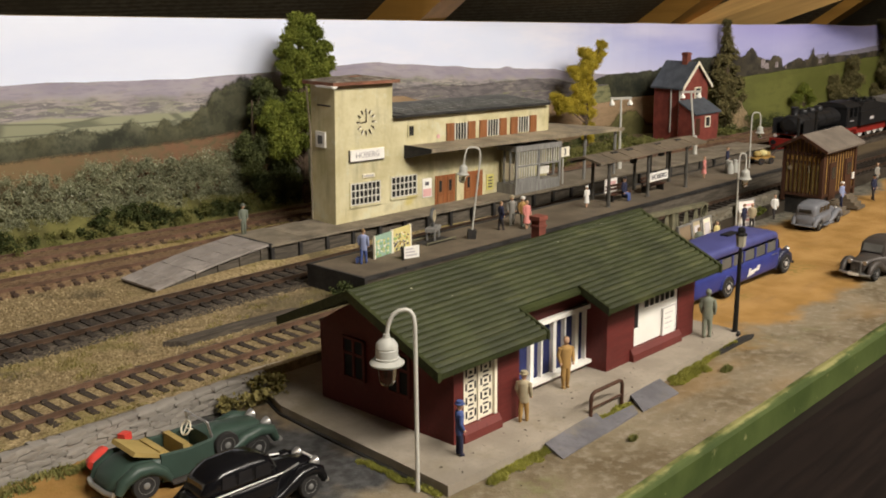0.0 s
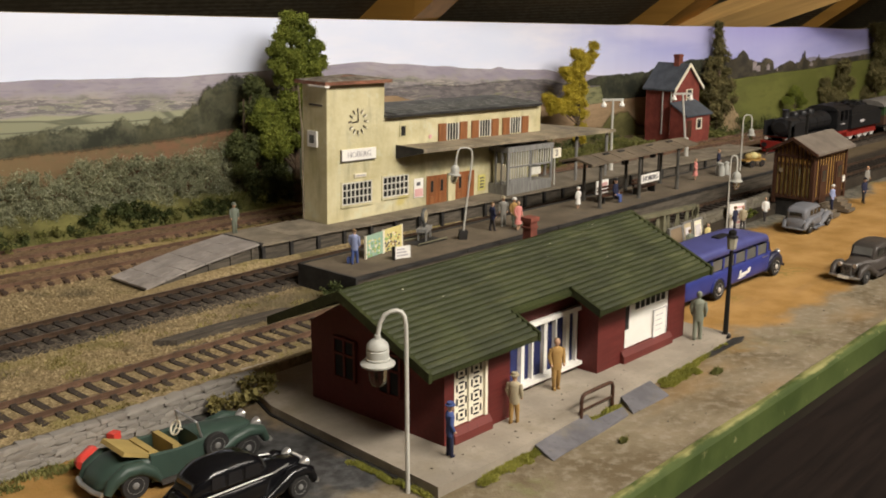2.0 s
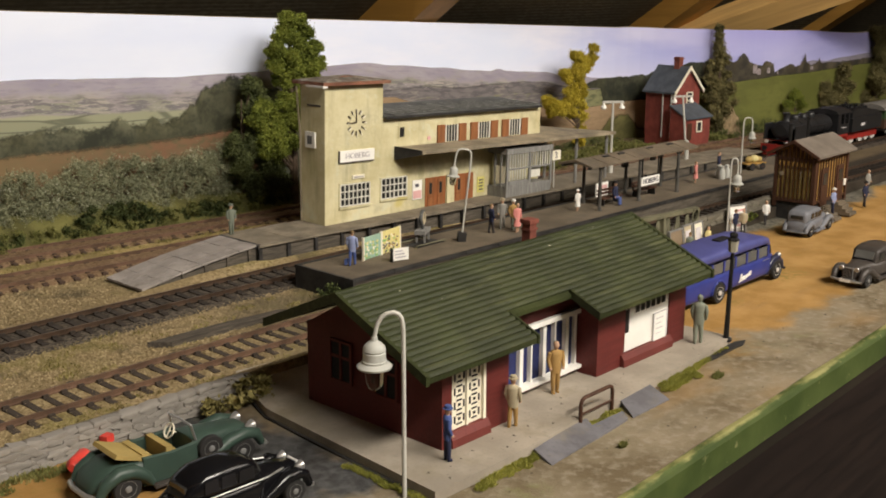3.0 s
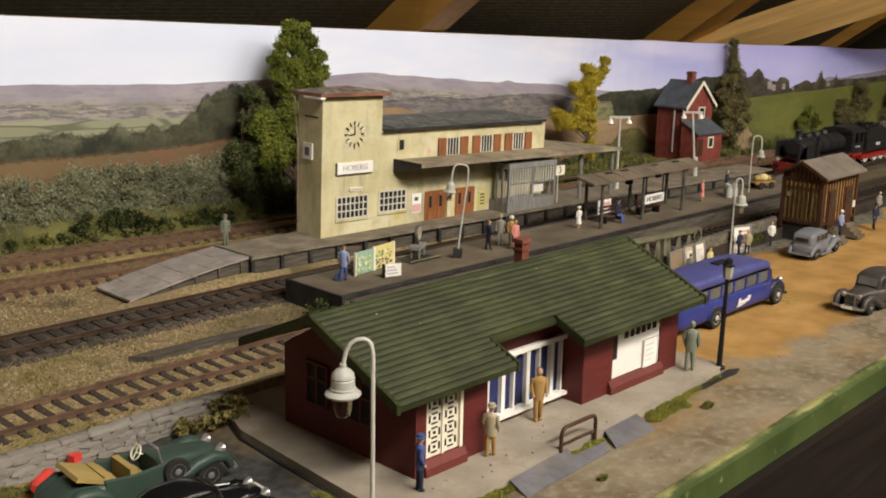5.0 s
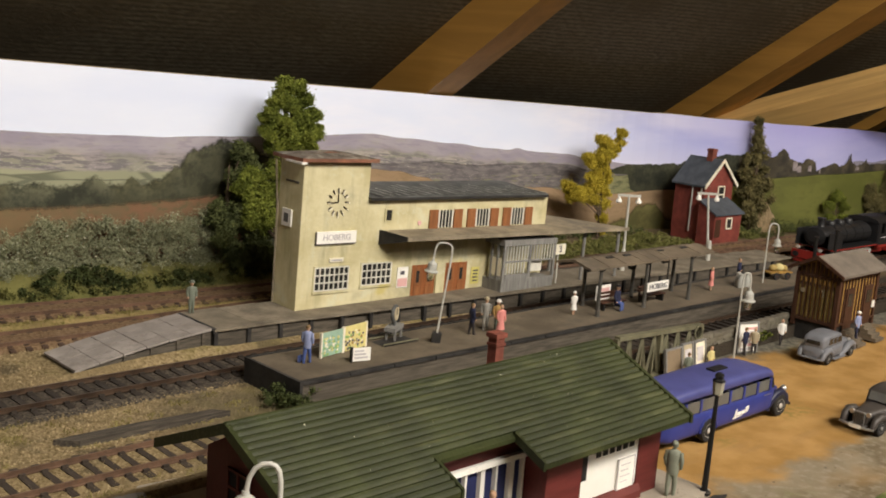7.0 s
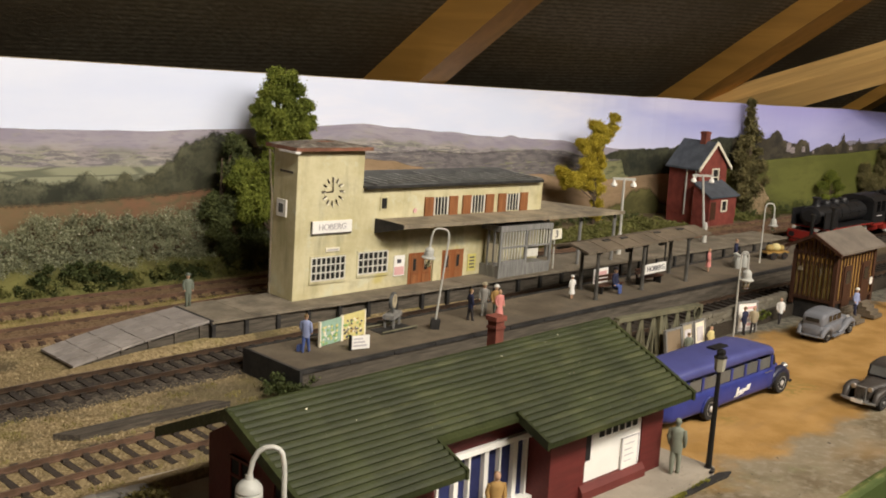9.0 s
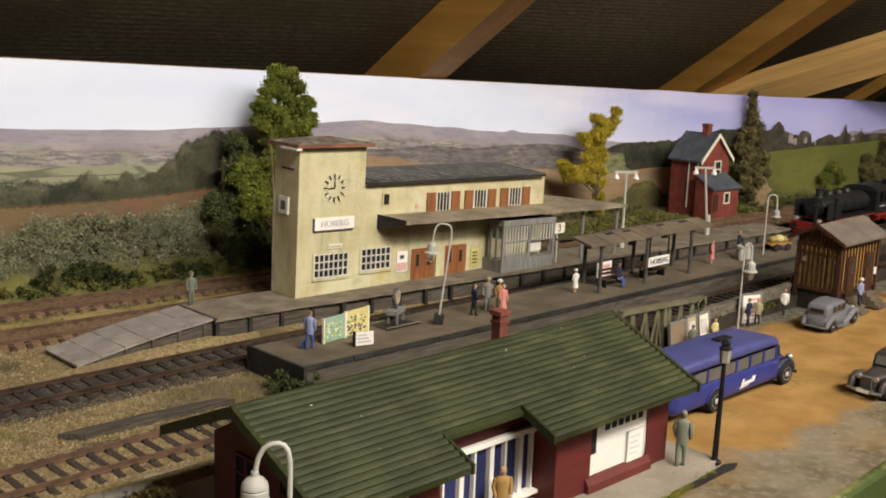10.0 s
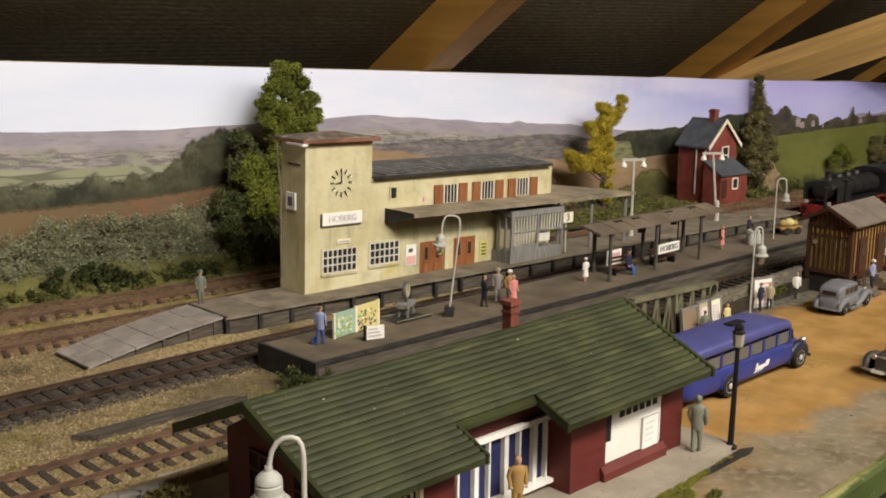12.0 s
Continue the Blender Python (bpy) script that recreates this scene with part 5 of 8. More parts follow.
            part_box("glazing_bar", g, "grey_bar", x0, x1, -0.5, -0.1, q - 0.32, q + 0.32)
        bm = B()
        box(bm, x0 - 1.0, x1 + 1.0, -0.9, 0, z0 - 1.6, z0 - 0.5)
        box(bm, x0 - 1.0, x0 - 0.3, -0.4, 0, z0 - 0.5, z1 + 0.8)
        box(bm, x1 + 0.3, x1 + 1.0, -0.4, 0, z0 - 0.5, z1 + 0.8)
        box(bm, x0 - 1.0, x1 + 1.0, -0.4, 0, z1 + 0.3, z1 + 1.0)
        part("window_surround", bm, "render", g)
        return g
    lattice(10.4, 31.0, 11.0, 22.6, 7, 3, "wide lattice window with white bars")
    lattice(39.6, 58.6, 12.0, 23.2, 6, 3, "wide lattice window with white bars")
    g = part_box("window", s, "dark_pane", 52.6, 56.2, -0.15, 0.4, 45.5, 51, "tiny upper window")
    bm = B()
    box(bm, 51.7, 52.6, -0.5, 0, 44.8, 51.8)
    box(bm, 56.2, 57.1, -0.5, 0, 44.8, 51.8)
    box(bm, 52.6, 56.2, -0.5, 0, 51, 51.8)
    box(bm, 52.6, 56.2, -0.5, 0, 44.8, 45.5)
    part("window_surround", bm, "render", g)
    for x in (89, 116.5, 144):
        g = part_box("window", s, "dark_pane", x, x + 9.5, -0.15, 0.4, 40.5, 50, "upper window between red-brown shutters")
        for q in (0, 2.4, 4.75, 7.1, 9.5):
            w = 0.55 if q in (0, 9.5) else 0.26
            part_box("glazing_bar", g, "grey_bar", x + q - w, x + q + w, -0.5, -0.1, 40.5, 50)
        for q in (-7.0, 10.6):
            sh = part_box("shutter", g, "shutter", x + q, x + q + 6.0, -1.0, 0, 40, 50.4, "red-brown wooden shutter", 0.2)
    # doors
    for x in (73.3, 96.6):
        d = part_box("door", s, "door_brown", x, x + 16.5, -0.3, 0.4, 0.3, 20.5, "red-brown double door")
        for q in (0.6, 8.7):
            for zz, hh in ((2, 6.5), (9.5, 9.5)):
                part_box("door_panel", d, "shutter", x + q + 1.2, x + q + 6.0, -0.6, -0.25, zz, zz + hh)
        part_box("door_lights", d, "dark_pane", x + 3, x + 5.0, -0.75, -0.55, 11, 17.5)
        part_box("door_lights", d, "dark_pane", x + 11, x + 13.0, -0.75, -0.55, 11, 17.5)
    c = part_box("door_post", s, "render", 90.2, 96.2, -1.2, 0, 0, 21, "cream post between the doors")
    # posters
    for x0, x1, z0, z1, mat, lab in ((63.2, 70.4, 9.0, 20.0, "white", "white and pink poster"), (116.6, 122.6, 7.5, 17, POSTER_Y, "yellow poster")):
        q = part_box("poster", s, mat, x0, x1, -0.5, -0.1, z0, z1, lab)
        if mat == "white":
            part_box("poster_band", q, POSTER_P, x0 + 0.4, x1 - 0.4, -0.65, -0.48, z0 + 0.6, z0 + 5)
            part_box("poster_mark", q, "ink", x0 + 2, x1 - 2.5, -0.65, -0.48, z0 + 7, z0 + 9)
        else:
            for j in range(4):
                part_box("text_bar", q, "ink", x0 + 1.2, x1 - 1.2, -0.65, -0.48, z0 + 1.5 + 1.9 * j, z0 + 2.3 + 1.9 * j)
    heart = B()
    lathe(heart, [(1.25, 0), (1.25, 0.4)], (0, 0, 0), 10)
    hb = part("round_badge", heart, POSTER_P, s, "small round pink badge")
    hb.matrix_basis = pose(0.0755, -0.0001, 0.0435, 90, 0, 0)
    # canopy: thick at the wall, thin at its front edge, with a wider tail past the wing
    def slab(pts, thick):
        bm = B()
        hi = [bm.verts.new(p) for p in pts]
        lo = [bm.verts.new((x, y, z - d)) for (x, y, z), d in zip(pts, thick)]
        k = len(pts)
        for q in range(k):
            bm.faces.new((lo[q], lo[(q + 1) % k], hi[(q + 1) % k], hi[q]))
        bm.faces.new(lo[::-1])
        bm.faces.new(hi)
        return bm
    top = lambda x, y: 40.4 - 0.004 * (x - 50) + 0.05 * y  # noqa: E731
    plan = [(49.5, -0.3), (54, -17), (229, -17), (196, 22), (174, 22), (174, -0.3)]
    cp = part("canopy", slab([(x, y, top(x, y)) for x, y in plan], (3.0, 1.6, 1.6, 1.6, 1.6, 3.0)), "canopy", s, "long flat grey felt canopy")
    bm = B()
    prism(bm, [(53.8, 37.6), (229.6, 36.9), (229.6, 38.9), (53.8, 39.6)], "y", -17.9, -17.1)
    part("canopy_edge", bm, "canopy", cp)
    bm = B()
    v = [bm.verts.new(p) for p in ((48.9, -0.3, 33.0), (48.9, -0.3, 40.8), (53.6, -17.6, 39.8), (53.6, -17.6, 37.4), (49.5, -0.3, 33.0), (49.5, -0.3, 40.8), (54.2, -17.6, 39.8), (54.2, -17.6, 37.4))]
    for f in ((0, 1, 2, 3), (7, 6, 5, 4), (1, 5, 6, 2), (0, 3, 7, 4), (0, 4, 5, 1), (2, 6, 7, 3)):
        bm.faces.new([v[q] for q in f])
    part("canopy_wedge", bm, "edge_black", cp, "dark end board of the canopy")
    for x, y in ((196, 14), (225, -14), (196, -12)):
        bm = B()
        tube(bm, [(x, y, -0.5), (x, y, 36.5)], 1.0, 8)
        part("canopy_post", bm, "grey_wood_paint", cp)
    # glazed lobby
    lob = part_box("glazed_lobby", s, "grey_wood_paint", 126.0, 167.5, -15.5, -0.2, -1.4, 11.5, "grey timber glazed lobby", 0.2)
    part_box("lobby_head", lob, "grey_wood_paint", 125.5, 168.0, -16.0, -0.2, 31.4, 34.6)
    for x in (126.7, 147.0, 167.0):
        part_box("lobby_post", lob, "grey_wood_paint", x - 0.8, x + 0.8, -15.8, -14.6, 10.5, 31.6)
    for x in np.arange(129.2, 166.5, 2.3):
        part_box("glazing_bar", lob, "grey_bar", x - 0.32, x + 0.32, -15.4, -14.9, 22.8, 31.6)
        if x < 145:
            part_box("glazing_bar", lob, "grey_bar", x - 0.32, x + 0.32, -15.4, -14.9, 15.2, 21.8)
    for zz in (11.5, 21.8):
        part_box("lobby_rail", lob, "grey_wood_paint", 126.5, 167.5, -15.7, -14.7, zz, zz + 1.0)
    part_box("lobby_sill", lob, "grey_wood_paint", 128, 146, -15.6, -15.0, 12.5, 15.0, "grey sill boards")
    part_box("lobby_board", lob, "grey_bar", 148.5, 159, -13.6, -13.2, 15.5, 22.0, "pale board behind the glass")
    for y in (-10.5, -5.5):
        part_box("lobby_post", lob, "grey_wood_paint", 125.9, 127.1, y - 0.6, y + 0.6, 8.5, 31.6)
    part_box("side_board", lob, "cream", 126.1, 126.5, -13.5, -6.5, 14, 24, "pale notice in the side light")
    part_box("lobby_back", lob, "render", 127, 166.5, -3.0, -2.6, 11.6, 30)
    return s


def flat_paint(name, c, rough=0.6):
    MAT[name] = plain(name, c, rough, vary=0.08, bump=0.0)
    return name


POSTER_Y = flat_paint("yellow_paper", (0.62, 0.56, 0.17))
POSTER_P = flat_paint("pink_paper", (0.68, 0.40, 0.38))
station()


# ---- goods shed with ochre boards ----
def shed():
    s = thing("platform_shed", 655, 333, 0.8, 0, "brown and ochre boarded shed with grey felt roof", "shed")
    L, D = 46.0, 25.0
    part_box("plinth", s, "edge_black", 0.8, L - 0.8, 0.8, D - 0.8, -0.5, 11)
    bm = B()
    box(bm, 0.4, L - 0.4, 0.4, D - 0.4, 11, 40.5)
    prism(bm, [(0.4, 40.5), (D - 0.4, 40.5), (D / 2, 46.6)], "x", 0.4, L - 0.4)
    part("wall", bm, "shed_yellow", s)
    for y in np.linspace(0, D - 1.3, 10):
        h = 40.5 + 6 * (1 - abs(y + 0.6 - D / 2) / (D / 2)) - 1
        part_box("batten", s, "shed_brown", -0.3, 0.6, y, y + 1.6, 11, h)
    for x in np.linspace(0, L - 1.3, 13):
        part_box("batten", s, "shed_brown", x, x + 1.0, -0.3, 0.6, 11, 40.5)
    for zz in (10.5, 36):
        part_box("rail", s, "shed_brown", -0.6, 0.5, -0.4, D + 0.2, zz, zz + 1.5)
        part_box("rail", s, "shed_brown", 0.5, L, -0.6, 0.5, zz, zz + 1.5)
    part_box("corner_post", s, "shed_brown", -0.8, 1.6, -0.8, 1.6, 7, 37.5)
    part_box("corner_post", s, "shed_brown", L - 1.6, L + 0.6, -0.8, 1.6, 7, 37.5)
    part_box("corner_post", s, "shed_brown", -0.8, 1.6, D - 1.6, D + 0.6, 7, 37.5)
    bm = B()
    for a, b in (((8, 26), (8.5, 28.6)), ((8.5, 28.6), (7.7, 29.8)), ((8.5, 28.6), (9.5, 29.4)), ((8, 26), (9.0, 25.4))):
        tube(bm, [(-0.9, *a), (-0.9, *b)], 0.26, 5)
    part("antler", bm, "canopy", s, "pale antlers fixed to the gable")
    bm = B()
    lathe(bm, [(1.5, 0), (1.5, 0.4)], (0, 0, 0), 6)
    k = part("wall_plate", bm, "canopy", s, "small pale wall plate")
    k.matrix_basis = pose(-0.0007, 0.0205, 0.0275, 0, -90, 0)
    for y in np.linspace(2.0, D - 3.4, 8):
        part_box("vent_slot", s, "shed_yellow", -0.5, 0.5, y + 0.3, y + 1.3, 32.5, 35, "")
        part_box("gable_light", s, "gable_pane", -0.35, 0.5, y + 0.3, y + 1.4, 13.0, 30.5, "dull yellow strip between the boards")
    for x in (9, 31):
        d = part_box("door", s, "shed_brown", x, x + 9, -0.9, -0.2, 8, 31, "dark brown boarded door")
        part_box("door_light", d, "dark_pane", x + 2, x + 7, -1.1, -0.85, 21, 28)
        for k in range(4):
            part_box("step", s, "platform", x - 0.5, x + 9.5, -3.2 - 2.6 * (3 - k), -0.8, 0.2 + 2 * k, 2.1 + 2 * k)
    part_box("notice", s, "white", 41.5, 44.5, -1.0, -0.5, 17, 21, "small white notice")
    bm = B()
    prism(bm, [(-4, 38.6), (D / 2, 47.2), (D / 2, 48.6), (-4, 39.9)], "x", -4, L + 4)
    prism(bm, [(D + 4, 38.6), (D / 2, 47.2), (D / 2, 48.6), (D + 4, 39.9)], "x", -4, L + 4)
    r = part("roof", bm, "shed_roof", s, "grey felt gable roof")
    bm = B()
    prism(bm, [(-4.3, 38.0), (D / 2, 46.6), (D + 4.3, 38.0), (D + 4.3, 39.8), (D / 2, 48.8), (-4.3, 39.8)], "x", -4.8, -3.9)
    part("bargeboard", bm, "shed_brown", r)
    for x in (6, 30):
        bm = B()
        tube(bm, [(x, 20, 44), (x, 20, 58 if x > 10 else 56)], 1.0, 8)
        lathe(bm, [(1.5, 0), (1.5, 1.2)], (x, 20, 58 if x > 10 else 56), 8)
        part("stove_pipe", bm, "black_iron", s)
    return s


shed()


# ---- red brick house by the backdrop ----
def red_house():
    h = thing("red_house", 854.6, 550.9, 9.6, -4, "red brick railway house with slate roof and white bargeboards", "house")
    h.scale = (0.89, 0.89, 0.89)
    W, D, E, P = 41.0, 34.0, 45.0, 66.0
    part_box("foundation", h, "red_house", 0.3, W - 0.3, 0.3, D - 0.3, -10.6, 0.0)
    part_box("foundation", h, "red_house", -6.2, 32.7, -18.7, 0.2, -10.6, 0.0)
    bm = B()
    box(bm, 0, W, 0, D, 0, E)
    prism(bm, [(0, E), (W, E), (W / 2, P - 1)], "y", 0, D)
    part("wall", bm, "red_house", h)
    bm = B()
    prism(bm, [(-3.5, E - 3.0), (W / 2, P), (W / 2, P + 1.6), (-3.5, E - 1.2)], "y", -2, D + 2)
    prism(bm, [(W + 3.5, E - 3.0), (W / 2, P), (W / 2, P + 1.6), (W + 3.5, E - 1.2)], "y", -2, D + 2)
    part("roof", bm, "blue_slate", h, "blue-grey slate roof")
    for s in (-1, 1):
        bm = B()
        prism(bm, [(W / 2 + s * (W / 2 + 3.6), E - 4.0), (W / 2, P - 1.2), (W / 2, P + 2.2), (W / 2 + s * (W / 2 + 3.6), E - 0.6)], "y", -3.2, -2.0)
        part("bargeboard", bm, "cream", h, "cream bargeboard")
    c = part_box("chimney", h, "brick", W / 2 - 3.2, W / 2 + 3.2, 9, 15, P - 6, P + 10, "red brick chimney", 0.3)
    part_box("chimney_cap", c, "brick", W / 2 - 3.8, W / 2 + 3.8, 8.4, 15.6, P + 7.8, P + 9.2)
    for x, w in ((W / 2 - 1, 8),):
        g = part_box("window", h, "dark_pane", x, x + w, -0.5, 0.2, 28, 42, "upper window in a pale frame")
        bm = B()
        for a in (x - 1, x + w):
            box(bm, a, a + 1.1, -1.0, 0, 27, 43)
        for zz in (27, 34.5, 42):
            box(bm, x - 1, x + w + 1, -1.0, 0, zz, zz + 1)
        part("window_frame", bm, "cream", g)
    for y in (3, 13):
        bm = B()
        tube(bm, [(-1.2, y, 0), (-1.2, y, E - 2)], 0.8, 6)
        part("drainpipe", bm, "pole", h)
    # lean-to
    x0, x1, y0 = -6.5, 33.0, -19.0
    bm = B()
    box(bm, x0, x1, y0, -0.1, 0, 20.5)
    prism(bm, [(y0, 20.5), (-0.1, 20.5), (-0.1, 30)], "x", x0, x1)
    e = part("lean_to", bm, "red_house", h, "red brick lean-to")
    bm = B()
    prism(bm, [(y0 - 2, 19.6), (-0.1, 31), (-0.1, 32.3), (y0 - 2, 21)], "x", x0 - 1.5, x1 + 2)
    part("lean_to_roof", bm, "blue_slate", e)
    g = part_box("lean_to_window", e, "dark_pane", 11, 17.8, y0 - 0.4, y0 + 0.2, 7.5, 16)
    bm = B()
    for a in (10, 17.6):
        box(bm, a, a + 1.2, y0 - 0.9, y0, 6.5, 17)
    for zz in (6.5, 16):
        box(bm, 10, 18.8, y0 - 0.9, y0, zz, zz + 1.2)
    part("window_frame", bm, "cream", g)
    part_box("lean_to_door", e, "shed_brown", x0 + 1.5, x0 + 9, y0 - 0.4, y0 + 0.2, 0, 16)
    return h


red_house()


# ---- shelter on the island platform ----
def shelter():
    s = thing("platform_shelter", 0, 0, 13.0, 0, "long grey-brown waiting shelter with boarded roof on posts", "shelter")
    fronts, backs = ((545, 411), (586, 411), (627, 409.5)), ((557, 431), (600, 430), (637, 428))
    for x, y in fronts + backs:
        bm = B()
        tube(bm, [(x, y, 0), (x, y, 26.5)], [1.15, 0.9], 8)
        lathe(bm, [(1.5, 0), (1.4, 0.5), (1.1, 0.9)], (x, y, 0), 8)
        for dy in (-4, 4):
            tube(bm, [(x, y, 23.5), (x, y + dy * 0.7, 26.2)], 0.35, 5)
        part("post", bm, "post_grey", s)
    # low boarded gable roof
    for i in range(15):
        xa, xb = 533 + i * 7.6, 533 + (i + 1) * 7.6 - 0.25
        bm = B()
        q = 1.4 * (i / 15)
        lift = 0.25 * RNG.random()
        pts = [(408.5 - q, 26.0), (420.5 - q, 28.6), (432.5 - q, 26.0), (432.5 - q, 27.0 + lift), (420.5 - q, 29.8 + lift), (408.5 - q, 27.0 + lift)]
        prism(bm, pts, "x", xa, xb)
        part("roof_board", bm, "shelter_roof", s)
        if i in (3, 5, 9, 12):
            part_box("roof_slot", s, "edge_black", xa + 1, xa + 6.5, 417.2 - q, 419.4 - q, 28.9, 29.75)
    bm = B()
    box(bm, 533, 647, 410, 411.6, 25.4, 26.6)
    box(bm, 533, 647, 428.6, 430.2, 25.4, 26.6)
    part("roof_beam", bm, "edge_black", s)
    # station name board hung between two posts
    n = part_box("name_board", s, "white", 586.3, 606, 409.6, 410.6, 8.8, 13.9, "white name board with black letters", 0.15)
    lettering("name_letters", "HOBERG", "ink", n, pose(596.2, 409.45, 11.3, 90, 0, 0), 4.3)
    part_box("hanger", s, "black_iron", 587, 587.7, 409.8, 410.4, 14, 26)
    part_box("hanger", s, "black_iron", 604.6, 605.3, 409.8, 410.4, 14, 26)
    q = part_box("poster_board", s, "white", 556, 568, 421, 421.8, 5, 13, "white poster board", 0.15)
    part_box("text_bar", q, POSTER_P, 557.5, 566.5, 420.8, 421.05, 9.5, 11.5)
    for x0, x1, zz in ((593, 598, 13.5), (625, 629, 14), (634, 638, 15)):
        part_box("hanging_basket", s, "edge_black", x0, x1, 427, 429, zz + 4, zz + 10)
    return s


shelter()

# ---- road vehicles ----
def paints():
    for name, c, rough, metal in (
            ("bus_blue", (0.032, 0.042, 0.20), 0.35, 0.0), ("bus_roof", (0.07, 0.076, 0.225), 0.4, 0.0), ("car_grey", (0.155, 0.16, 0.175), 0.45, 0.0),
            ("car_dark", (0.058, 0.050, 0.044), 0.35, 0.0), ("car_black", (0.006, 0.006, 0.007), 0.16, 0.0), ("car_green", (0.036, 0.06, 0.047), 0.42, 0.0),
            ("tan", (0.34, 0.25, 0.085), 0.7, 0.0), ("chrome", (0.50, 0.49, 0.47), 0.3, 0.75), ("tyre", (0.022, 0.021, 0.02), 0.8, 0.0),
            ("hub", (0.62, 0.60, 0.56), 0.4, 0.2), ("dull_hub", (0.26, 0.26, 0.25), 0.45, 0.4), ("bus_pane", (0.125, 0.122, 0.112), 0.12, 0.0), ("bus_dark", (0.022, 0.024, 0.05), 0.35, 0.0), ("black_pane", (0.012, 0.012, 0.014), 0.1, 0.0), ("red_plastic", (0.62, 0.06, 0.045), 0.35, 0.0), ("skin", (0.50, 0.31, 0.20), 0.7, 0.0),
            ("cl_blue", (0.06, 0.09, 0.24), 0.8, 0.0), ("cl_lightblue", (0.26, 0.30, 0.47), 0.8, 0.0), ("cl_navy", (0.022, 0.025, 0.055), 0.8, 0.0), ("cl_greygreen", (0.16, 0.18, 0.14), 0.8, 0.0), ("cl_palegreen", (0.22, 0.235, 0.18), 0.8, 0.0),
            ("cl_beige", (0.42, 0.36, 0.24), 0.8, 0.0), ("cl_ochre", (0.36, 0.22, 0.075), 0.8, 0.0), ("cl_tan", (0.22, 0.165, 0.105), 0.8, 0.0), ("cl_white", (0.75, 0.73, 0.68), 0.8, 0.0),
            ("cl_pink", (0.62, 0.24, 0.21), 0.8, 0.0), ("cl_grey", (0.27, 0.26, 0.23), 0.8, 0.0), ("cl_yellow", (0.62, 0.54, 0.25), 0.8, 0.0),
            ("cl_dark", (0.035, 0.03, 0.03), 0.8, 0.0), ("hair", (0.20, 0.13, 0.06), 0.8, 0.0), ("map_teal", (0.30, 0.44, 0.34), 0.5, 0.0), ("map_yellow", (0.66, 0.58, 0.24), 0.5, 0.0),
            ("map_green", (0.24, 0.40, 0.14), 0.5, 0.0), ("seat_grey", (0.30, 0.29, 0.27), 0.8, 0.0), ("loco_black", (0.016, 0.016, 0.017), 0.4, 0.0), ("loco_red", (0.26, 0.022, 0.016), 0.5, 0.0),
            ("coach_green", (0.045, 0.085, 0.035), 0.5, 0.0), ("coach_brown", (0.075, 0.042, 0.028), 0.55, 0.0), ("coach_grey", (0.19, 0.20, 0.22), 0.6, 0.0), ("coach_roof", (0.15, 0.14, 0.125), 0.75, 0.0), ("warm_pane", (0.24, 0.19, 0.09), 0.25, 0.0)):
        MAT[name] = plain(name, c, rough, metal, 0.12, 80, 900, 0.06)


paints()


def loft(bm, sections, n=16, e=0.55):
    """A body through rounded sections (x, half width, low z, high z)."""
    rings = []
    for x, w, lo, hi in sections:
        ring = []
        for k in range(n):
            a = 2 * math.pi * (k + 0.5) / n
            c, s = math.cos(a), math.sin(a)
            ring.append(bm.verts.new((x, w * math.copysign(abs(c) ** e, c), (lo + hi) / 2 + (hi - lo) / 2 * math.copysign(abs(s) ** e, s))))
        rings.append(ring)
    for a, b in zip(rings, rings[1:]):
        for k in range(n):
            bm.faces.new((a[k], a[(k + 1) % n], b[(k + 1) % n], b[k]))
    bm.faces.new(rings[0][::-1])
    bm.faces.new(rings[-1])


def wheel(parent, x, y, r, w=2.2, hub="hub", name="wheel"):
    bm = B()
    s = 1 if y > 0 else -1
    prof = [(r * 0.55, -w / 2), (r * 0.93, -w / 2), (r, -w * 0.25), (r, w * 0.25), (r * 0.93, w / 2), (r * 0.55, w / 2)]
    lathe(bm, prof, (0, 0, 0), 20)
    ob = part(name, bm, "tyre", parent, "", 40)
    ob.matrix_basis = pose(x * MM, y * MM, r * MM, -90 * s, 0, 0)
    bm = B()
    lathe(bm, [(r * 0.58, 0), (r * 0.6, w * 0.52), (r * 0.45, w * 0.42), (r * 0.25, w * 0.5), (r * 0.22, w * 0.62), (r * 0.1, w * 0.7)], (0, 0, 0), 16)
    part("rim", bm, hub, ob, "", 40)
    return ob


def fender(parent, pts, y, r, paint):
    bm = B()
    tube(bm, [(x, y, z) for x, z in pts], [r * k for k in np.interp(np.linspace(0, 1, len(pts)), [0, 0.3, 0.7, 1], [0.6, 1, 1, 0.5])], 10)
    return part("fender", bm, paint, parent, "", 50)


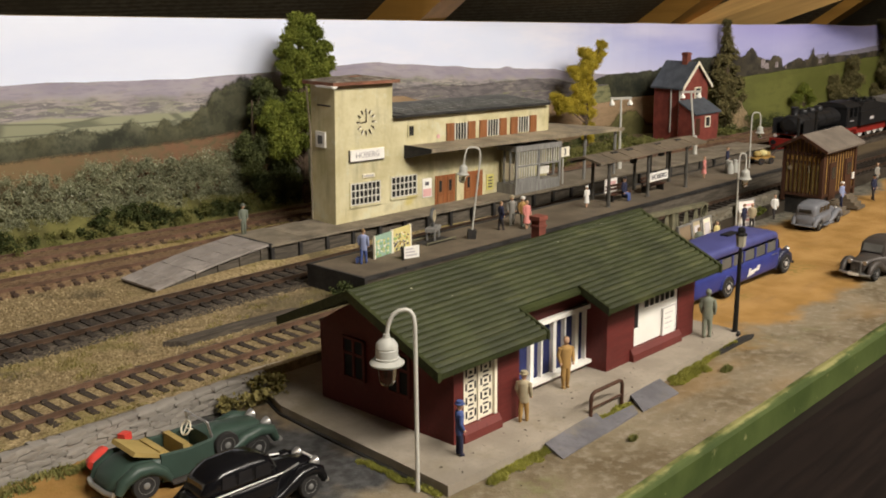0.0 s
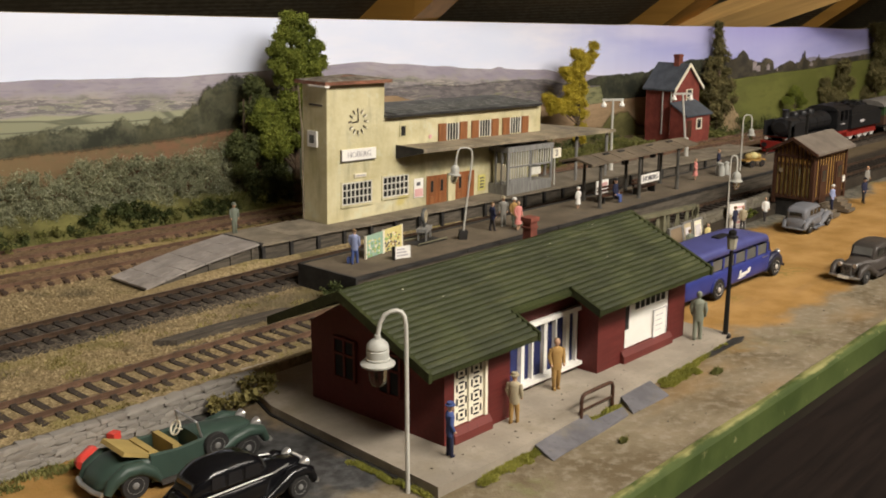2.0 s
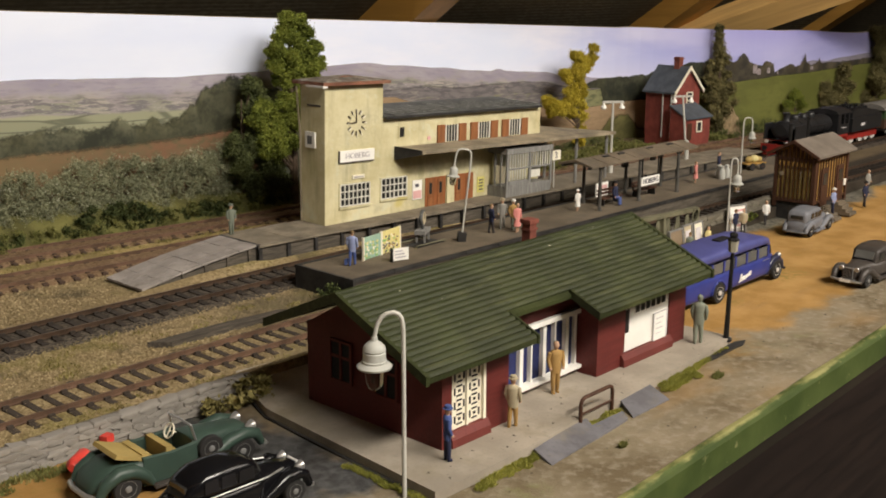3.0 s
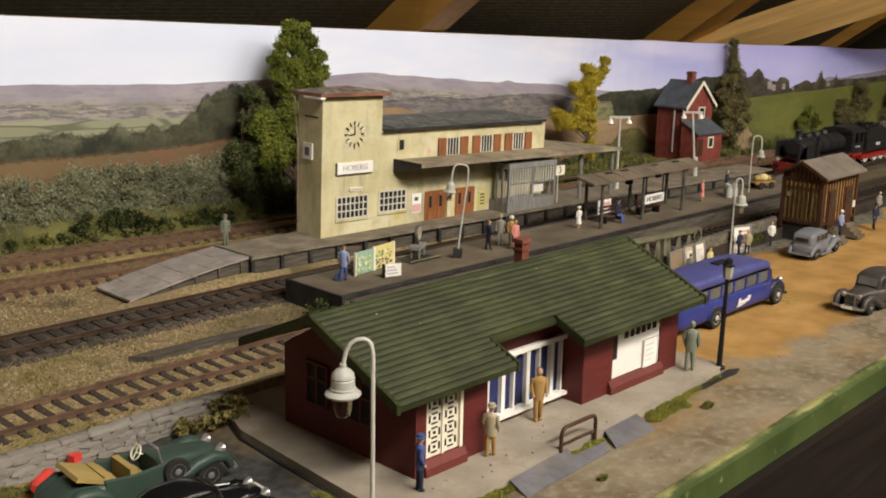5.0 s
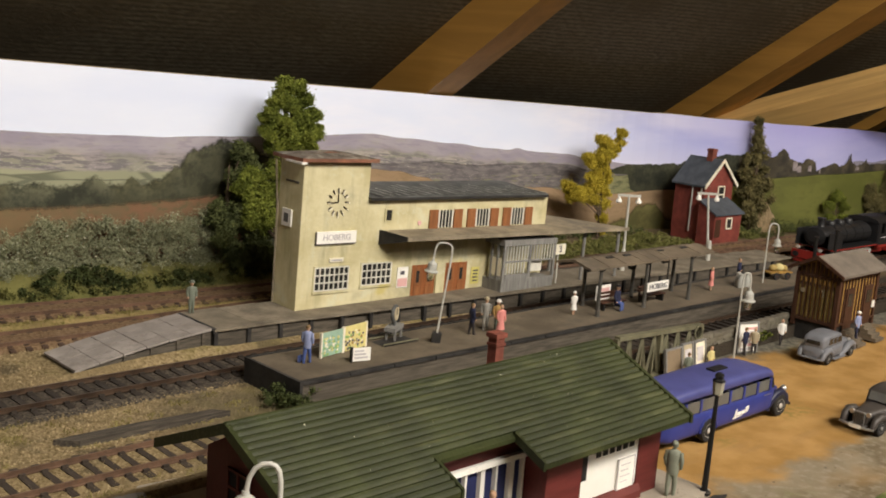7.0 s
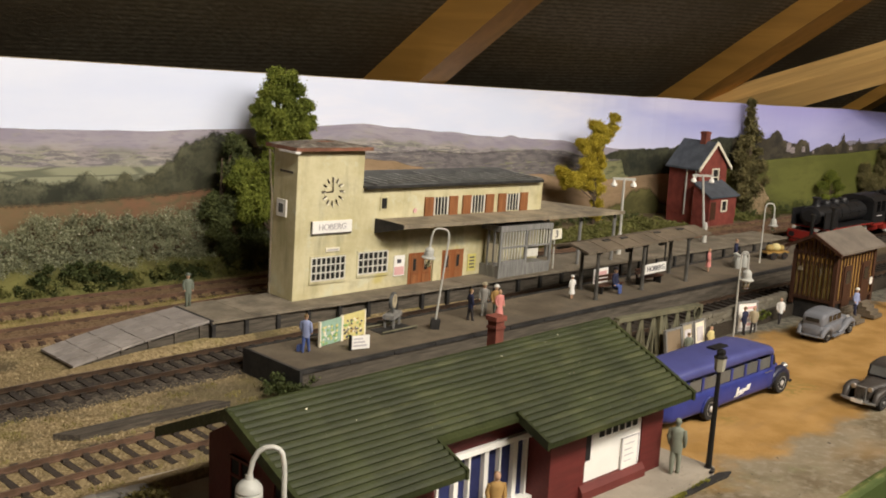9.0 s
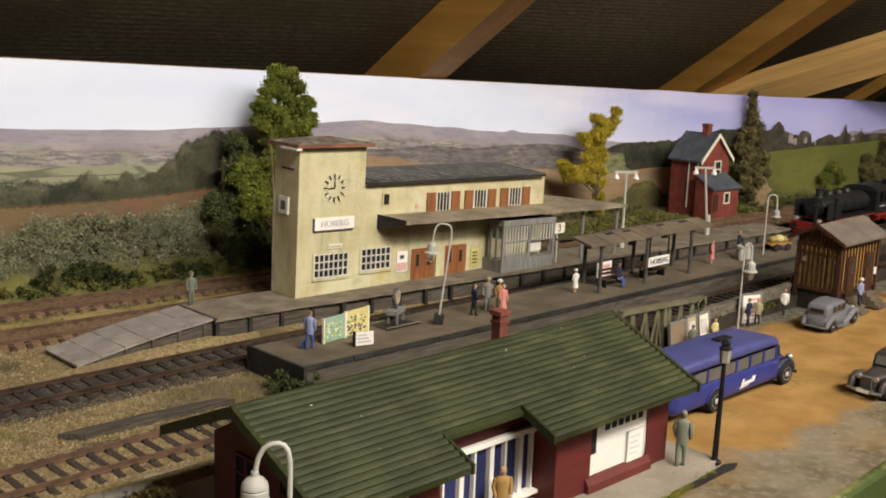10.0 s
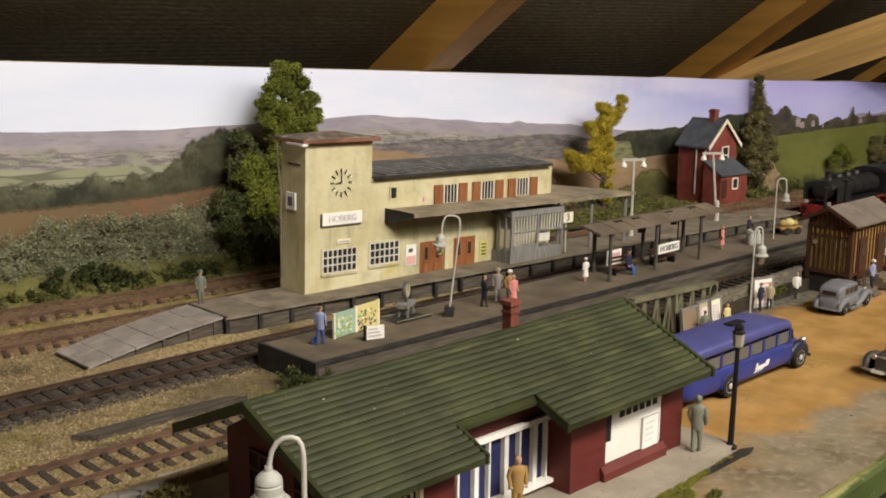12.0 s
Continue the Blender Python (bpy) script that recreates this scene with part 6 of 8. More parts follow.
def saloon(x, y, z, turn, paint, label, glossy=False, scale=1.0):
    c = thing("car", x, y, z, turn, label, "car", "parked cars")
    c.scale = (scale, scale, scale * (1.0 if glossy else 0.93))
    bm = B()
    loft(bm, [(-25, 5.5, 4.5, 9), (-23.5, 7.4, 3.2, 11.4), (-18, 8.3, 2.8, 12.6), (-6, 8.7, 2.6, 12.8), (3, 8.4, 2.6, 12.6), (6.5, 6.4, 2.8, 12.6), (14, 5.2, 3, 12.2), (20, 4.2, 3.2, 11.6), (21.5, 3.6, 4, 10.6)])
    part("body", bm, paint, c, "", 45)
    bm = B()
    if glossy:
        loft(bm, [(-22.5, 5.6, 10, 13), (-20, 6.8, 10, 17), (-15, 7.4, 10, 19.8), (-6, 7.5, 10, 20.4), (0, 7.2, 10, 19.8), (3.2, 6.8, 10, 18), (5.2, 6.2, 10, 13.5)])
    else:
        loft(bm, [(-23.4, 6.0, 10, 15.4), (-22.8, 6.7, 10, 17.6), (-20.5, 7.2, 10, 19.2), (-14, 7.5, 10, 20.2), (-6, 7.5, 10, 20.4), (0, 7.3, 10, 19.8), (2.4, 7.0, 10, 19.0), (3.2, 6.9, 10, 17.8), (5.0, 6.5, 10, 13.5)], 20, 0.36)
    cab = part("cabin", bm, paint, c, "", 45)
    for s in (-1, 1):
        for xa, xb in ((-16.5, -11.5), (-10.5, -5.2), (-4.2, 1.6)):
            bm = B()
            prism(bm, [(xa, 13.4), (xb, 13.4), (xb - 0.3, 17.4), (xa + 0.3, 17.4)], "y", s * 7.25, s * 7.62)
            part("side_window", bm, "black_pane" if glossy else "dark_pane", cab)
        fender(c, [(-25, 4), (-23.5, 7.2), (-20, 9.4), (-16, 9.6), (-12.5, 7.4), (-10.5, 4)], s * 7.6, 2.3, paint)
        fender(c, [(22.8, 4.2), (21, 8.2), (17.5, 9.6), (13.5, 9.2), (9, 6.4), (4, 3.8), (0, 3.0)], s * 7.6, 2.2, paint)
        part_box("running_board", c, paint, -11, 6, s * 8.6 - 1.3, s * 8.6 + 1.3, 2.4, 3.2)
        bm = B()
        lathe(bm, [(0.5, -1.6), (1.7, 0.2), (1.9, 1.0), (1.6, 1.3)], (0, 0, 0), 12)
        hl = part("headlight", bm, "chrome", c, "chrome headlight", 40)
        hl.matrix_basis = pose(20.5 * MM, s * (5.0 if glossy else 4.2) * MM, 10.4 * MM, 0, 90, 0)
        if not glossy:
            hl.scale = (0.72, 0.72, 0.9)
        wheel(c, 16.2, s * 7.8, 4.1, 2.2, "dull_hub")
        wheel(c, -17.4, s * 7.8, 4.1, 2.2, "dull_hub")
        if glossy:
            bm = B()
            tube(bm, [(-20, s * 8.55, 12.2), (-6, s * 8.9, 12.6), (6, s * 8.2, 12.3), (14, s * 5.4, 12.0)], 0.28, 6)
            part("trim_strip", bm, "chrome", c)
    bm = B()
    box(bm, -0.25, 0.25, -5.2, 5.2, -2.3, 2.3)
    ws = part("windscreen", bm, "dark_pane" if glossy else "bus_pane", cab)
    ws.matrix_basis = pose(4.35 * MM, 0, 15.6 * MM, 0, -24, 0)
    bm = B()
    prism(bm, [(-4.6, 13.4), (4.6, 13.4), (4.2, 16.0), (-4.2, 16.0)], "x", -21.6 if glossy else -23.7, -20.6)
    part("rear_window", bm, "dark_pane", cab)
    g = part_box("grille", c, "hub" if glossy else "dull_hub", 21.0, 22.0, -2.6, 2.6, 4.4, 11.2, "chrome grille", 0.5)
    for q in np.linspace(-2.0, 2.0, 6):
        part_box("grille_bar", g, "black", 21.9, 22.15, q - 0.18, q + 0.18, 4.9, 10.6)
    for xx in (24.6, -26.4):
        bm = B()
        tube(bm, [(xx - math.copysign(1.4, xx), -8.6, 4.2), (xx, -5, 4.2), (xx, 5, 4.2), (xx - math.copysign(1.4, xx), 8.6, 4.2)], 0.75, 8)
        for q in (-3.5, 3.5):
            tube(bm, [(xx, q, 4.2), (xx - math.copysign(4, xx), q, 4.4)], 0.5, 6)
        part("bumper", bm, "chrome" if xx > 0 else paint, c, "chrome bumper")
    part_box("number_plate", c, "white", 25.2, 25.5, -3, 3, 3.4, 5.2, "blank pale plate")
    return c


def tourer(x, y, z, turn):
    c = thing("car", x, y, z, turn, "dark green open tourer with tan seats and red parcel", "car", "parked cars")
    c.scale = (0.95, 0.95, 0.9)
    bm = B()
    loft(bm, [(-29.5, 4.5, 4, 6.4), (-27.5, 6.6, 3.4, 9.0), (-22, 8.0, 3, 12.0), (-13, 8.4, 2.8, 12.4)])
    part("body_rear", bm, "car_green", c, "", 45)
    bm = B()
    for s in (-1, 1):
        loft(bm, [(-13.5, 0.9, 2.8, 12.8), (-4, 0.9, 2.8, 12.0), (4.5, 0.9, 2.8, 12.8)], 10)
        for v in bm.verts:
            if abs(v.co.y) < 2.0:
                v.co.y += s * 7.4
    box(bm, -13.5, 5, -7.5, 7.5, 2.8, 4.2)
    part("body_side", bm, "car_green", c, "", 45)
    bm = B()
    loft(bm, [(4, 7.8, 2.8, 13.2), (7, 7.0, 2.8, 13.4), (16, 5.2, 3, 12.8), (24, 4.2, 3.2, 11.8), (25.5, 3.4, 4, 10.8)])
    part("bonnet", bm, "car_green", c, "", 45)
    for xx in (-11.5, -3.5):
        bm = B()
        box(bm, xx, xx + 5.5, -6.4, 6.4, 5.5, 8.2)
        box(bm, xx - 1.5, xx + 0.6, -6.4, 6.4, 7, 13.2)
        soften(bm, 0.6, 2)
        part("seat", bm, "tan", c, "tan bench seat", 50)
    bm = B()
    prism(bm, [(-22.0, 14.6), (-21.2, 15.8), (-12.8, 12.6), (-9.0, 11.4), (-9.2, 10.2), (-13.4, 11.4)], "y", -7.2, 7.2)
    soften(bm, 0.5, 2)
    part("folded_hood", bm, "tan", c, "folded mustard hood", 45)
    bm = B()
    for q in (-6.6, 6.6):
        tube(bm, [(5.0, q, 12.6), (3.6, q, 18.2)], 0.4, 6)
    tube(bm, [(3.6, -6.6, 18.2), (3.6, 6.6, 18.2)], 0.4, 6)
    part("windscreen_frame", bm, "chrome", c)
    bm = B()
    for k in range(16):
        a, b = 2 * math.pi * k / 16, 2 * math.pi * (k + 1) / 16
        tube(bm, [(2.4 * math.cos(a), 2.4 * math.sin(a), 0), (2.4 * math.cos(b), 2.4 * math.sin(b), 0)], 0.32, 5)
    tube(bm, [(-2.3, 0, 0), (2.3, 0, 0)], 0.25, 5)
    tube(bm, [(0, 0, 0), (0, 0, -4)], 0.3, 5)
    sw = part("steering_wheel", bm, "cream", c)
    sw.matrix_basis = pose(1.6 * MM, 3.4 * MM, 13.6 * MM, 0, -62, 0)
    for s in (-1, 1):
        fender(c, [(-28, 4), (-26, 7.4), (-21.5, 9.8), (-17, 9.4), (-13, 6.6), (-11, 3.6)], s * 8.0, 2.4, "car_green")
        fender(c, [(28, 5), (26, 9), (21.5, 10.2), (16, 9.0), (10, 5.6), (3, 3.4)], s * 7.8, 2.2, "car_green")
        part_box("running_board", c, "car_dark", -11, 8, s * 8.8 - 1.3, s * 8.8 + 1.3, 2.2, 3.0)
        wheel(c, 20.2, s * 8.2, 4.6, 2.2, "dull_hub")
        wheel(c, -19.4, s * 8.2, 4.6, 2.2, "dull_hub")
        bm = B()
        lathe(bm, [(0.5, -1.6), (1.8, 0.2), (2.0, 1.0), (1.6, 1.3)], (0, 0, 0), 12)
        hl = part("headlight", bm, "chrome", c, "chrome headlight", 40)
        hl.matrix_basis = pose(26 * MM, s * 4.6 * MM, 10.6 * MM, 0, 90, 0)
    wheel(c, 9.0, -8.3, 4.4, 2.0, "dull_hub", "spare_wheel").location.z = 0.0092
    bm = B()
    tube(bm, [(-29.5, -8, 4.4), (-30.6, -4, 4.4), (-30.6, 4, 4.4), (-29.5, 8, 4.4)], 0.8, 8)
    part("bumper", bm, "chrome", c)
    bm = B()
    tube(bm, [(29.6, -8, 4.4), (30.4, -4, 4.4), (30.4, 4, 4.4), (29.6, 8, 4.4)], 0.7, 8)
    part("bumper", bm, "chrome", c)
    return c


def motor_bus(x, y, z, turn):
    c = thing("bus", x, y, z, turn, "blue streamlined motor coach with pale script on the side", "bus")
    H, W = 30.5, 13.5
    bm = B()
    loft(bm, [(-64, 8, 6, 20), (-62, 11.6, 4.6, 26), (-57, 13.2, 3.8, 18.4), (-30, W, 3.6, 18.4), (26, W, 3.6, 18.4), (34, 13.0, 3.8, 18.4), (38.5, 11.4, 4.2, 17.4), (44, 8.6, 4.6, 15.6), (50, 6.6, 4.8, 14.4), (53, 5.4, 5.4, 12.8)], 20, 0.42)
    body = part("body", bm, "bus_blue", c, "", 45)
    bm = B()
    loft(bm, [(-63, 8.5, 22.5, 26.5), (-59, 12.2, 23, 29.4), (-46, 13.0, 23.6, H), (0, 13.2, 23.6, H + 0.6), (24, 13.0, 23.6, H - 0.2), (33, 12.0, 23.0, 28.4), (37, 10.6, 21.5, 25.5)], 20, 0.5)
    roof = part("roof", bm, "bus_roof", c, "lighter blue rounded roof", 45)
    part_box("roof_vent", roof, "black", -8, 4, -2.5, 2.5, H + 0.2, H + 1.4, "dark roof hatch")
    bm = B()
    tube(bm, [(-54, -6.5, H - 0.8), (20, -6.5, H - 0.4)], 0.5, 6)
    tube(bm, [(-54, 6.5, H - 0.8), (20, 6.5, H - 0.4)], 0.5, 6)
    part("roof_rib", bm, "bus_roof", roof)
    for s in (-1, 1):
        for xa in (-58.8, -46, -33.2, -20.4, -7.6, 5.2, 18.0):
            bm = B()
            xb = xa + 11.0
            prism(bm, [(xa, 17.6), (xb, 17.6), (xb, 23.8), (xa, 23.8)], "y", s * 12.95, s * 13.15)
            part("side_window", bm, "bus_pane", c, "grey tinted side window")
            part_box("window_pillar", c, "bus_blue", xb, xb + 1.8, s * 13.0 - 0.6, s * 13.0 + 0.4, 17.4, 24.2)
        part_box("window_pillar", c, "bus_blue", -60.4, -58.8, s * 12.4 - 0.6, s * 12.6 + 0.6, 17.4, 24.4)
        bm = B()
        prism(bm, [(30.8, 17.6), (36.5, 17.6), (34.6, 23.4), (30.8, 23.8)], "y", s * 12.0, s * 12.2)
        part("side_window", bm, "dark_pane", c)
        fender(c, [(52.5, 5.0), (50, 9.8), (45, 13.0), (39, 12.8), (34.5, 9.0), (32.5, 4.2)], s * 11.4, 2.4, "bus_dark")
        bm = B()
        for k in range(9):
            a, b = math.pi * k / 9, math.pi * (k + 1) / 9
            tube(bm, [(-26.0 + 7.2 * math.cos(a), s * 13.6, 6.0 + 7.2 * math.sin(a)), (-26.0 + 7.2 * math.cos(b), s * 13.6, 6.0 + 7.2 * math.sin(b))], 0.6, 6)
        part("wheel_arch", bm, "bus_blue", c)
        wheel(c, 42.0, s * 12.6, 6.2, 3.0)
        wheel(c, -26.0, s * 12.6, 6.2, 3.4)
        bm = B()
        lathe(bm, [(0.6, -1.8), (1.8, 0), (2.0, 1.0), (1.6, 1.4)], (0, 0, 0), 12)
        hl = part("headlight", bm, "chrome", c, "chrome headlight", 40)
        hl.matrix_basis = pose(53 * MM, s * 8.2 * MM, 12.4 * MM, 0, 90, 0)
        part_box("trim_strip", c, "chrome", 24, 31, s * 13.7 - 0.12, s * 13.7 + 0.12, 15.2, 15.6)
    bm = B()
    prism(bm, [(-10, 17.8), (10, 17.8), (8.8, 23.6), (-8.8, 23.6)], "x", 36.8, 37.2)
    part("windscreen", bm, "dark_pane", c)
    for q in (-52, -44, -36, -26, -14, -3, 8, 18):
        for s in (-6, 6):
            bm = B()
            box(bm, q, q + 2.6, s - 4.6, s + 4.6, 12, 21.5)
            soften(bm, 0.6, 1)
            part("seat", bm, "seat_grey", c)
    part_box("floor_pan", c, "cl_dark", -58, 34, -12, 12, 11, 12)
    # slanted script, unreadable: plain bars
    for xa, w, z0, h in ((-3.5, 1.5, 8.4, 4.0), (-1.2, 3.2, 8.8, 1.9), (2.6, 2.8, 9.0, 1.9), (6.0, 1.4, 9.2, 3.2), (8.0, 1.0, 9.4, 3.0)):
        bm = B()
        prism(bm, [(xa, z0), (xa + w, z0 + 0.15), (xa + w + h * 0.35, z0 + h), (xa + h * 0.35, z0 + h - 0.15)], "y", -13.95, -13.6)
        part("script_bar", bm, "white", c)
    bm = B()
    prism(bm, [(-4.5, 7.6), (4, 8.3), (4, 8.6), (-4.5, 8.0)], "y", -13.95, -13.6)
    part("script_bar", bm, "white", c)
    bm = B()
    tube(bm, [(53.0, -13, 5), (56.5, -8, 4.6), (57.2, 0, 4.6), (56.5, 8, 4.6), (53.0, 13, 5)], 0.9, 8)
    part("bumper", bm, "black_iron", c)
    return c


motor_bus(486.0, 300.0, 0.3, 0.0).scale = (0.83, 0.83, 0.785)
saloon(632.4, 323.8, 0.4, 3.0, "car_grey", "matt grey saloon car on the sand yard", scale=0.82)
saloon(551, 256.5, 0.4, 177.0, "car_dark", "dark grey saloon car with chrome front on the road", scale=0.9)
saloon(194.5, 285.5, 0.3, -3.0, "car_black", "glossy black saloon car on the yard", True, 0.86)
tourer(195.0, 318.5, 0.3, -4.0)
# red canister and parcel lying behind the tourer
bm = B()
tube(bm, [(-5, 0, 2.4), (-3.5, 0, 2.4), (4, 0, 2.4), (5.2, 0, 2.4)], [1.2, 2.4, 2.4, 1.4], 12)
single("canister", bm, "red_plastic", 175.5, 337.0, 2.6, 38, "bright red canister behind the tourer", "canister", smooth=50)
bm = B()
box(bm, -1.7, 1.7, -1.4, 1.4, 0, 2.4)
soften(bm, 0.5, 2)
single("parcel", bm, "red_plastic", 190.5, 347.0, 3.2, 20, "small bright red parcel on the wall foot", "parcel", smooth=50)


# ---- figurines ----
def figurine(x, y, z, turn, coat, legs, label, hat=None, skirt=False, stride=1.2, sit=False, h=20.0, bend=0.0, case=False, face="skin"):
    """A small painted model figure in one mesh."""
    bm = B()
    slots = [coat, legs, face, hat or ("hair" if face == "skin" else face)]

    def mark(slot):
        for f in bm.faces:
            if f not in done:
                f.material_index = slot
                done.add(f)
    done = set()
    s = 0.9 * h / 20.0
    hip = 9.4 if not sit else 4.6
    if skirt:
        tube(bm, [(0.5, -0.9, 0.3), (0.3, -0.9, 5)], [0.55, 0.75], 6)
        tube(bm, [(-0.4, 0.9, 0.3), (0, 0.9, 5)], [0.55, 0.75], 6)
        mark(2)
        lathe(bm, [(2.7, 4.4), (2.2, 7.5), (1.6, 10.5)], (0, 0, 0), 10, 0.9, 1.1)
        mark(1)
    elif sit:
        for q in (-1.0, 1.0):
            tube(bm, [(3.6, q, 0.2), (3.4, q, 4.4), (0, q, 4.9)], [0.8, 0.95, 1.15], 7)
        mark(1)
    else:
        for q, d in ((-1.0, stride), (1.0, -stride)):
            tube(bm, [(d + 1.1, q, 0.4), (d - 0.2, q, 0.5), (d - 0.1, q, 1.2), (d * 0.5, q, 5), (0, q * 0.85, hip)], [0.5, 0.75, 0.72, 0.95, 1.15], 7)
        mark(1)
    b = bend
    lathe_at = [(1.6, hip - 1.6), (1.95, hip), (1.75, hip + 2.6), (2.15, hip + 5.6), (1.9, hip + 6.9), (0.8, hip + 7.6)]
    lathe(bm, lathe_at, (0, 0, 0), 12, 0.78, 1.18)
    for q in (-1, 1):
        tube(bm, [(0, q * 2.3, hip + 6.6), (-0.3 + b, q * 2.9, hip + 3.8), (1.0 + b, q * 2.6, hip + 1.0)], [0.85, 0.78, 0.6], 7)
    mark(0)
    for q in (-1, 1):
        ball(bm, (1.3 + b, q * 2.5, hip + 0.5), 0.62, 1)
    tube(bm, [(0, 0, hip + 7.2), (0.1, 0, hip + 8.2)], 0.7, 7)
    ball(bm, (0.2, 0, hip + 9.3), 1.35, 2, (0.95, 0.85, 1.1))
    mark(2)
    if hat:
        lathe(bm, [(1.9, hip + 9.9), (1.9, hip + 10.15), (1.35, hip + 10.2), (1.3, hip + 11.1), (0.5, hip + 11.4)], (0.15, 0, 0), 10)
    else:
        ball(bm, (-0.15, 0, hip + 9.75), 1.32, 1, (0.95, 0.92, 0.95))
    mark(3)
    if case:
        box(bm, -1.6, 2.2, 3.0, 4.4, 0.2, 3.4)
        mark(1)
    bmesh.ops.scale(bm, vec=(s, s, s), verts=bm.verts)
    return single("figurine", bm, slots, x, y, z, turn, label, "figurine", "painted platform figurines", smooth=60)


def standing_figures():
    P, G = 13.1, 3.5
    figurine(362.5, 514.5, 13.4, -105, "cl_greygreen", "cl_greygreen", "painted figurine in a grey-green greatcoat on the ramp", "cl_greygreen", stride=0.3, h=17.6)
    figurine(363.5, 423, P, 30, "cl_lightblue", "cl_blue", "painted figurine in light blue carrying a case", stride=1.6, h=18.4, case=True)
    figurine(459, 419.5, P, -20, "cl_navy", "cl_dark", "painted figurine in dark blue on the platform", h=17)
    figurine(471, 422, P, -140, "cl_grey", "cl_grey", "painted figurine in a grey suit and hat", "cl_beige", h=18)
    figurine(474, 417, P, -120, "cl_ochre", "cl_greygreen", "painted figurine in an ochre jacket beside a pink dress", "cl_white", h=17.5)
    figurine(469.5, 410.5, P, -100, "cl_pink", "cl_pink", "painted figurine in a pink dress", skirt=True, h=17.2)
    figurine(535.5, 419.5, P, 80, "cl_white", "cl_white", "painted figurine in a white dress by the shelter", "cl_white", skirt=True, h=13.8)
    figurine(566, 414.5, P + 0.2, -80, "cl_navy", "cl_blue", "painted figurine in dark blue seated on a bench", "cl_dark", sit=True)
    figurine(661.5, 416.5, P, -70, "cl_pink", "cl_pink", "painted figurine in a red coat on the platform", skirt=True, h=15.8)
    figurine(696, 419, P, -70, "cl_navy", "cl_dark", "painted figurine in dark clothes by the milk churns", h=18)
    figurine(252.5, 260.5, G, -35, "cl_blue", "cl_navy", "painted figurine in a blue uniform at the corner", "cl_blue", stride=0.4, h=19)
    figurine(285.5, 262.5, G, 20, "cl_beige", "cl_ochre", "painted figurine in a beige jacket and cap", "cl_beige", stride=1.0, h=18.8)
    figurine(318.5, 270.5, G, -120, "cl_ochre", "cl_ochre", "painted figurine in an ochre coat before the window", stride=0.4, h=20.8)
    figurine(400.0, 262.0, G, 20, "cl_palegreen", "cl_palegreen", "painted figurine in pale grey-green overalls and hood", stride=0.9, h=22, face="cl_palegreen")
    figurine(593.0, 350.0, 0.6, 90, "cl_navy", "cl_dark", "painted figurine in dark blue before the poster", h=16.5)
    figurine(600.5, 349.0, 0.6, 200, "cl_beige", "cl_dark", "painted figurine in a beige jacket by the poster", h=15.5)
    figurine(631, 350.5, 0.6, 230, "cl_white", "cl_dark", "painted figurine in a white shirt walking", stride=2.0, h=15.8)
    figurine(664, 324, 6.3, -100, "cl_lightblue", "cl_navy", "painted figurine with white cap on the shed steps", "cl_white", h=16.5)
    figurine(722, 328, 0.8, -100, "cl_navy", "cl_dark", "painted figurine in dark clothes beside the shed", "cl_dark", h=18)
    figurine(526.5, 340.5, 0.6, 60, "cl_greygreen", "cl_dark", "painted figurine in grey behind the coach", h=15.5)
    figurine(549.0, 342.5, 0.6, -100, "cl_yellow", "cl_yellow", "painted figurine in a pale yellow dress", skirt=True, h=14.5)
    figurine(768, 345, 0.8, -100, "cl_grey", "cl_dark", "painted figurine in grey near the yard end", h=18)


standing_figures()


# ---- lamps ----
ROUND_NECK = ((0.01, -4.0), (0.06, -1.7), (0.16, -0.5), (0.32, 0.0), (0.55, -0.25), (0.75, -1.3), (0.90, -3.5), (0.98, -6.5))
SQUARE_NECK = ((0.01, -4.0), (0.06, -1.6), (0.16, -0.5), (0.35, 0.0), (0.65, 0.0), (0.84, -0.5), (0.94, -1.8), (0.99, -4.2))


def whip_lamp(x, y, z, turn, height, label, reach=9.0, r=0.85, head=1.0, foot=True, neck=SQUARE_NECK):
    l = thing("platform_lamp", x, y, z, turn, label, "lamp post", "gooseneck lamps")
    bm = B()
    pts = [(0, 0, 0), (0, 0, height - 6)]
    for u, v in neck:
        pts.append((reach * u, 0, height + v))
    pts.append((reach, 0, height - 9))
    tube(bm, pts, [r] + [r * 0.92] * (len(pts) - 1), 10)
    part("pole", bm, "pole", l, "", 50)
    bm = B()
    k = head
    top = height - 11.5
    profile = ((2.4, -4.3), (3.2, -4.2), (4.3, -3.9), (4.5, -3.4), (4.0, -2.9), (3.1, -2.5), (3.2, -2.0), (2.9, -1.8), (2.9, 0.1), (2.6, 0.4), (2.9, 0.7), (2.7, 1.7), (1.9, 2.6), (0.9, 3.2), (0.8, 4.2))
    lathe(bm, [(u * k, v * k) for u, v in profile], (reach, 0, top), 24)
    part("lamp_housing", bm, "lamp_grey", l, "", 35)
    bm = B()
    lathe(bm, [(0.5 * k, -9.7 * k), (1.6 * k, -9.3 * k), (2.2 * k, -8.0 * k), (2.45 * k, -4.2 * k)], (reach, 0, top), 16)
    part("glass_bowl", bm, "lamp_glass", l, "clear glass bowl", 60)
    if foot:
        bm = B()
        box(bm, -2.1, 2.1, -2.1, 2.1, 0, 4.6)
        soften(bm, 0.3, 1)
        part("foot_box", bm, "edge_black", l)
    return l


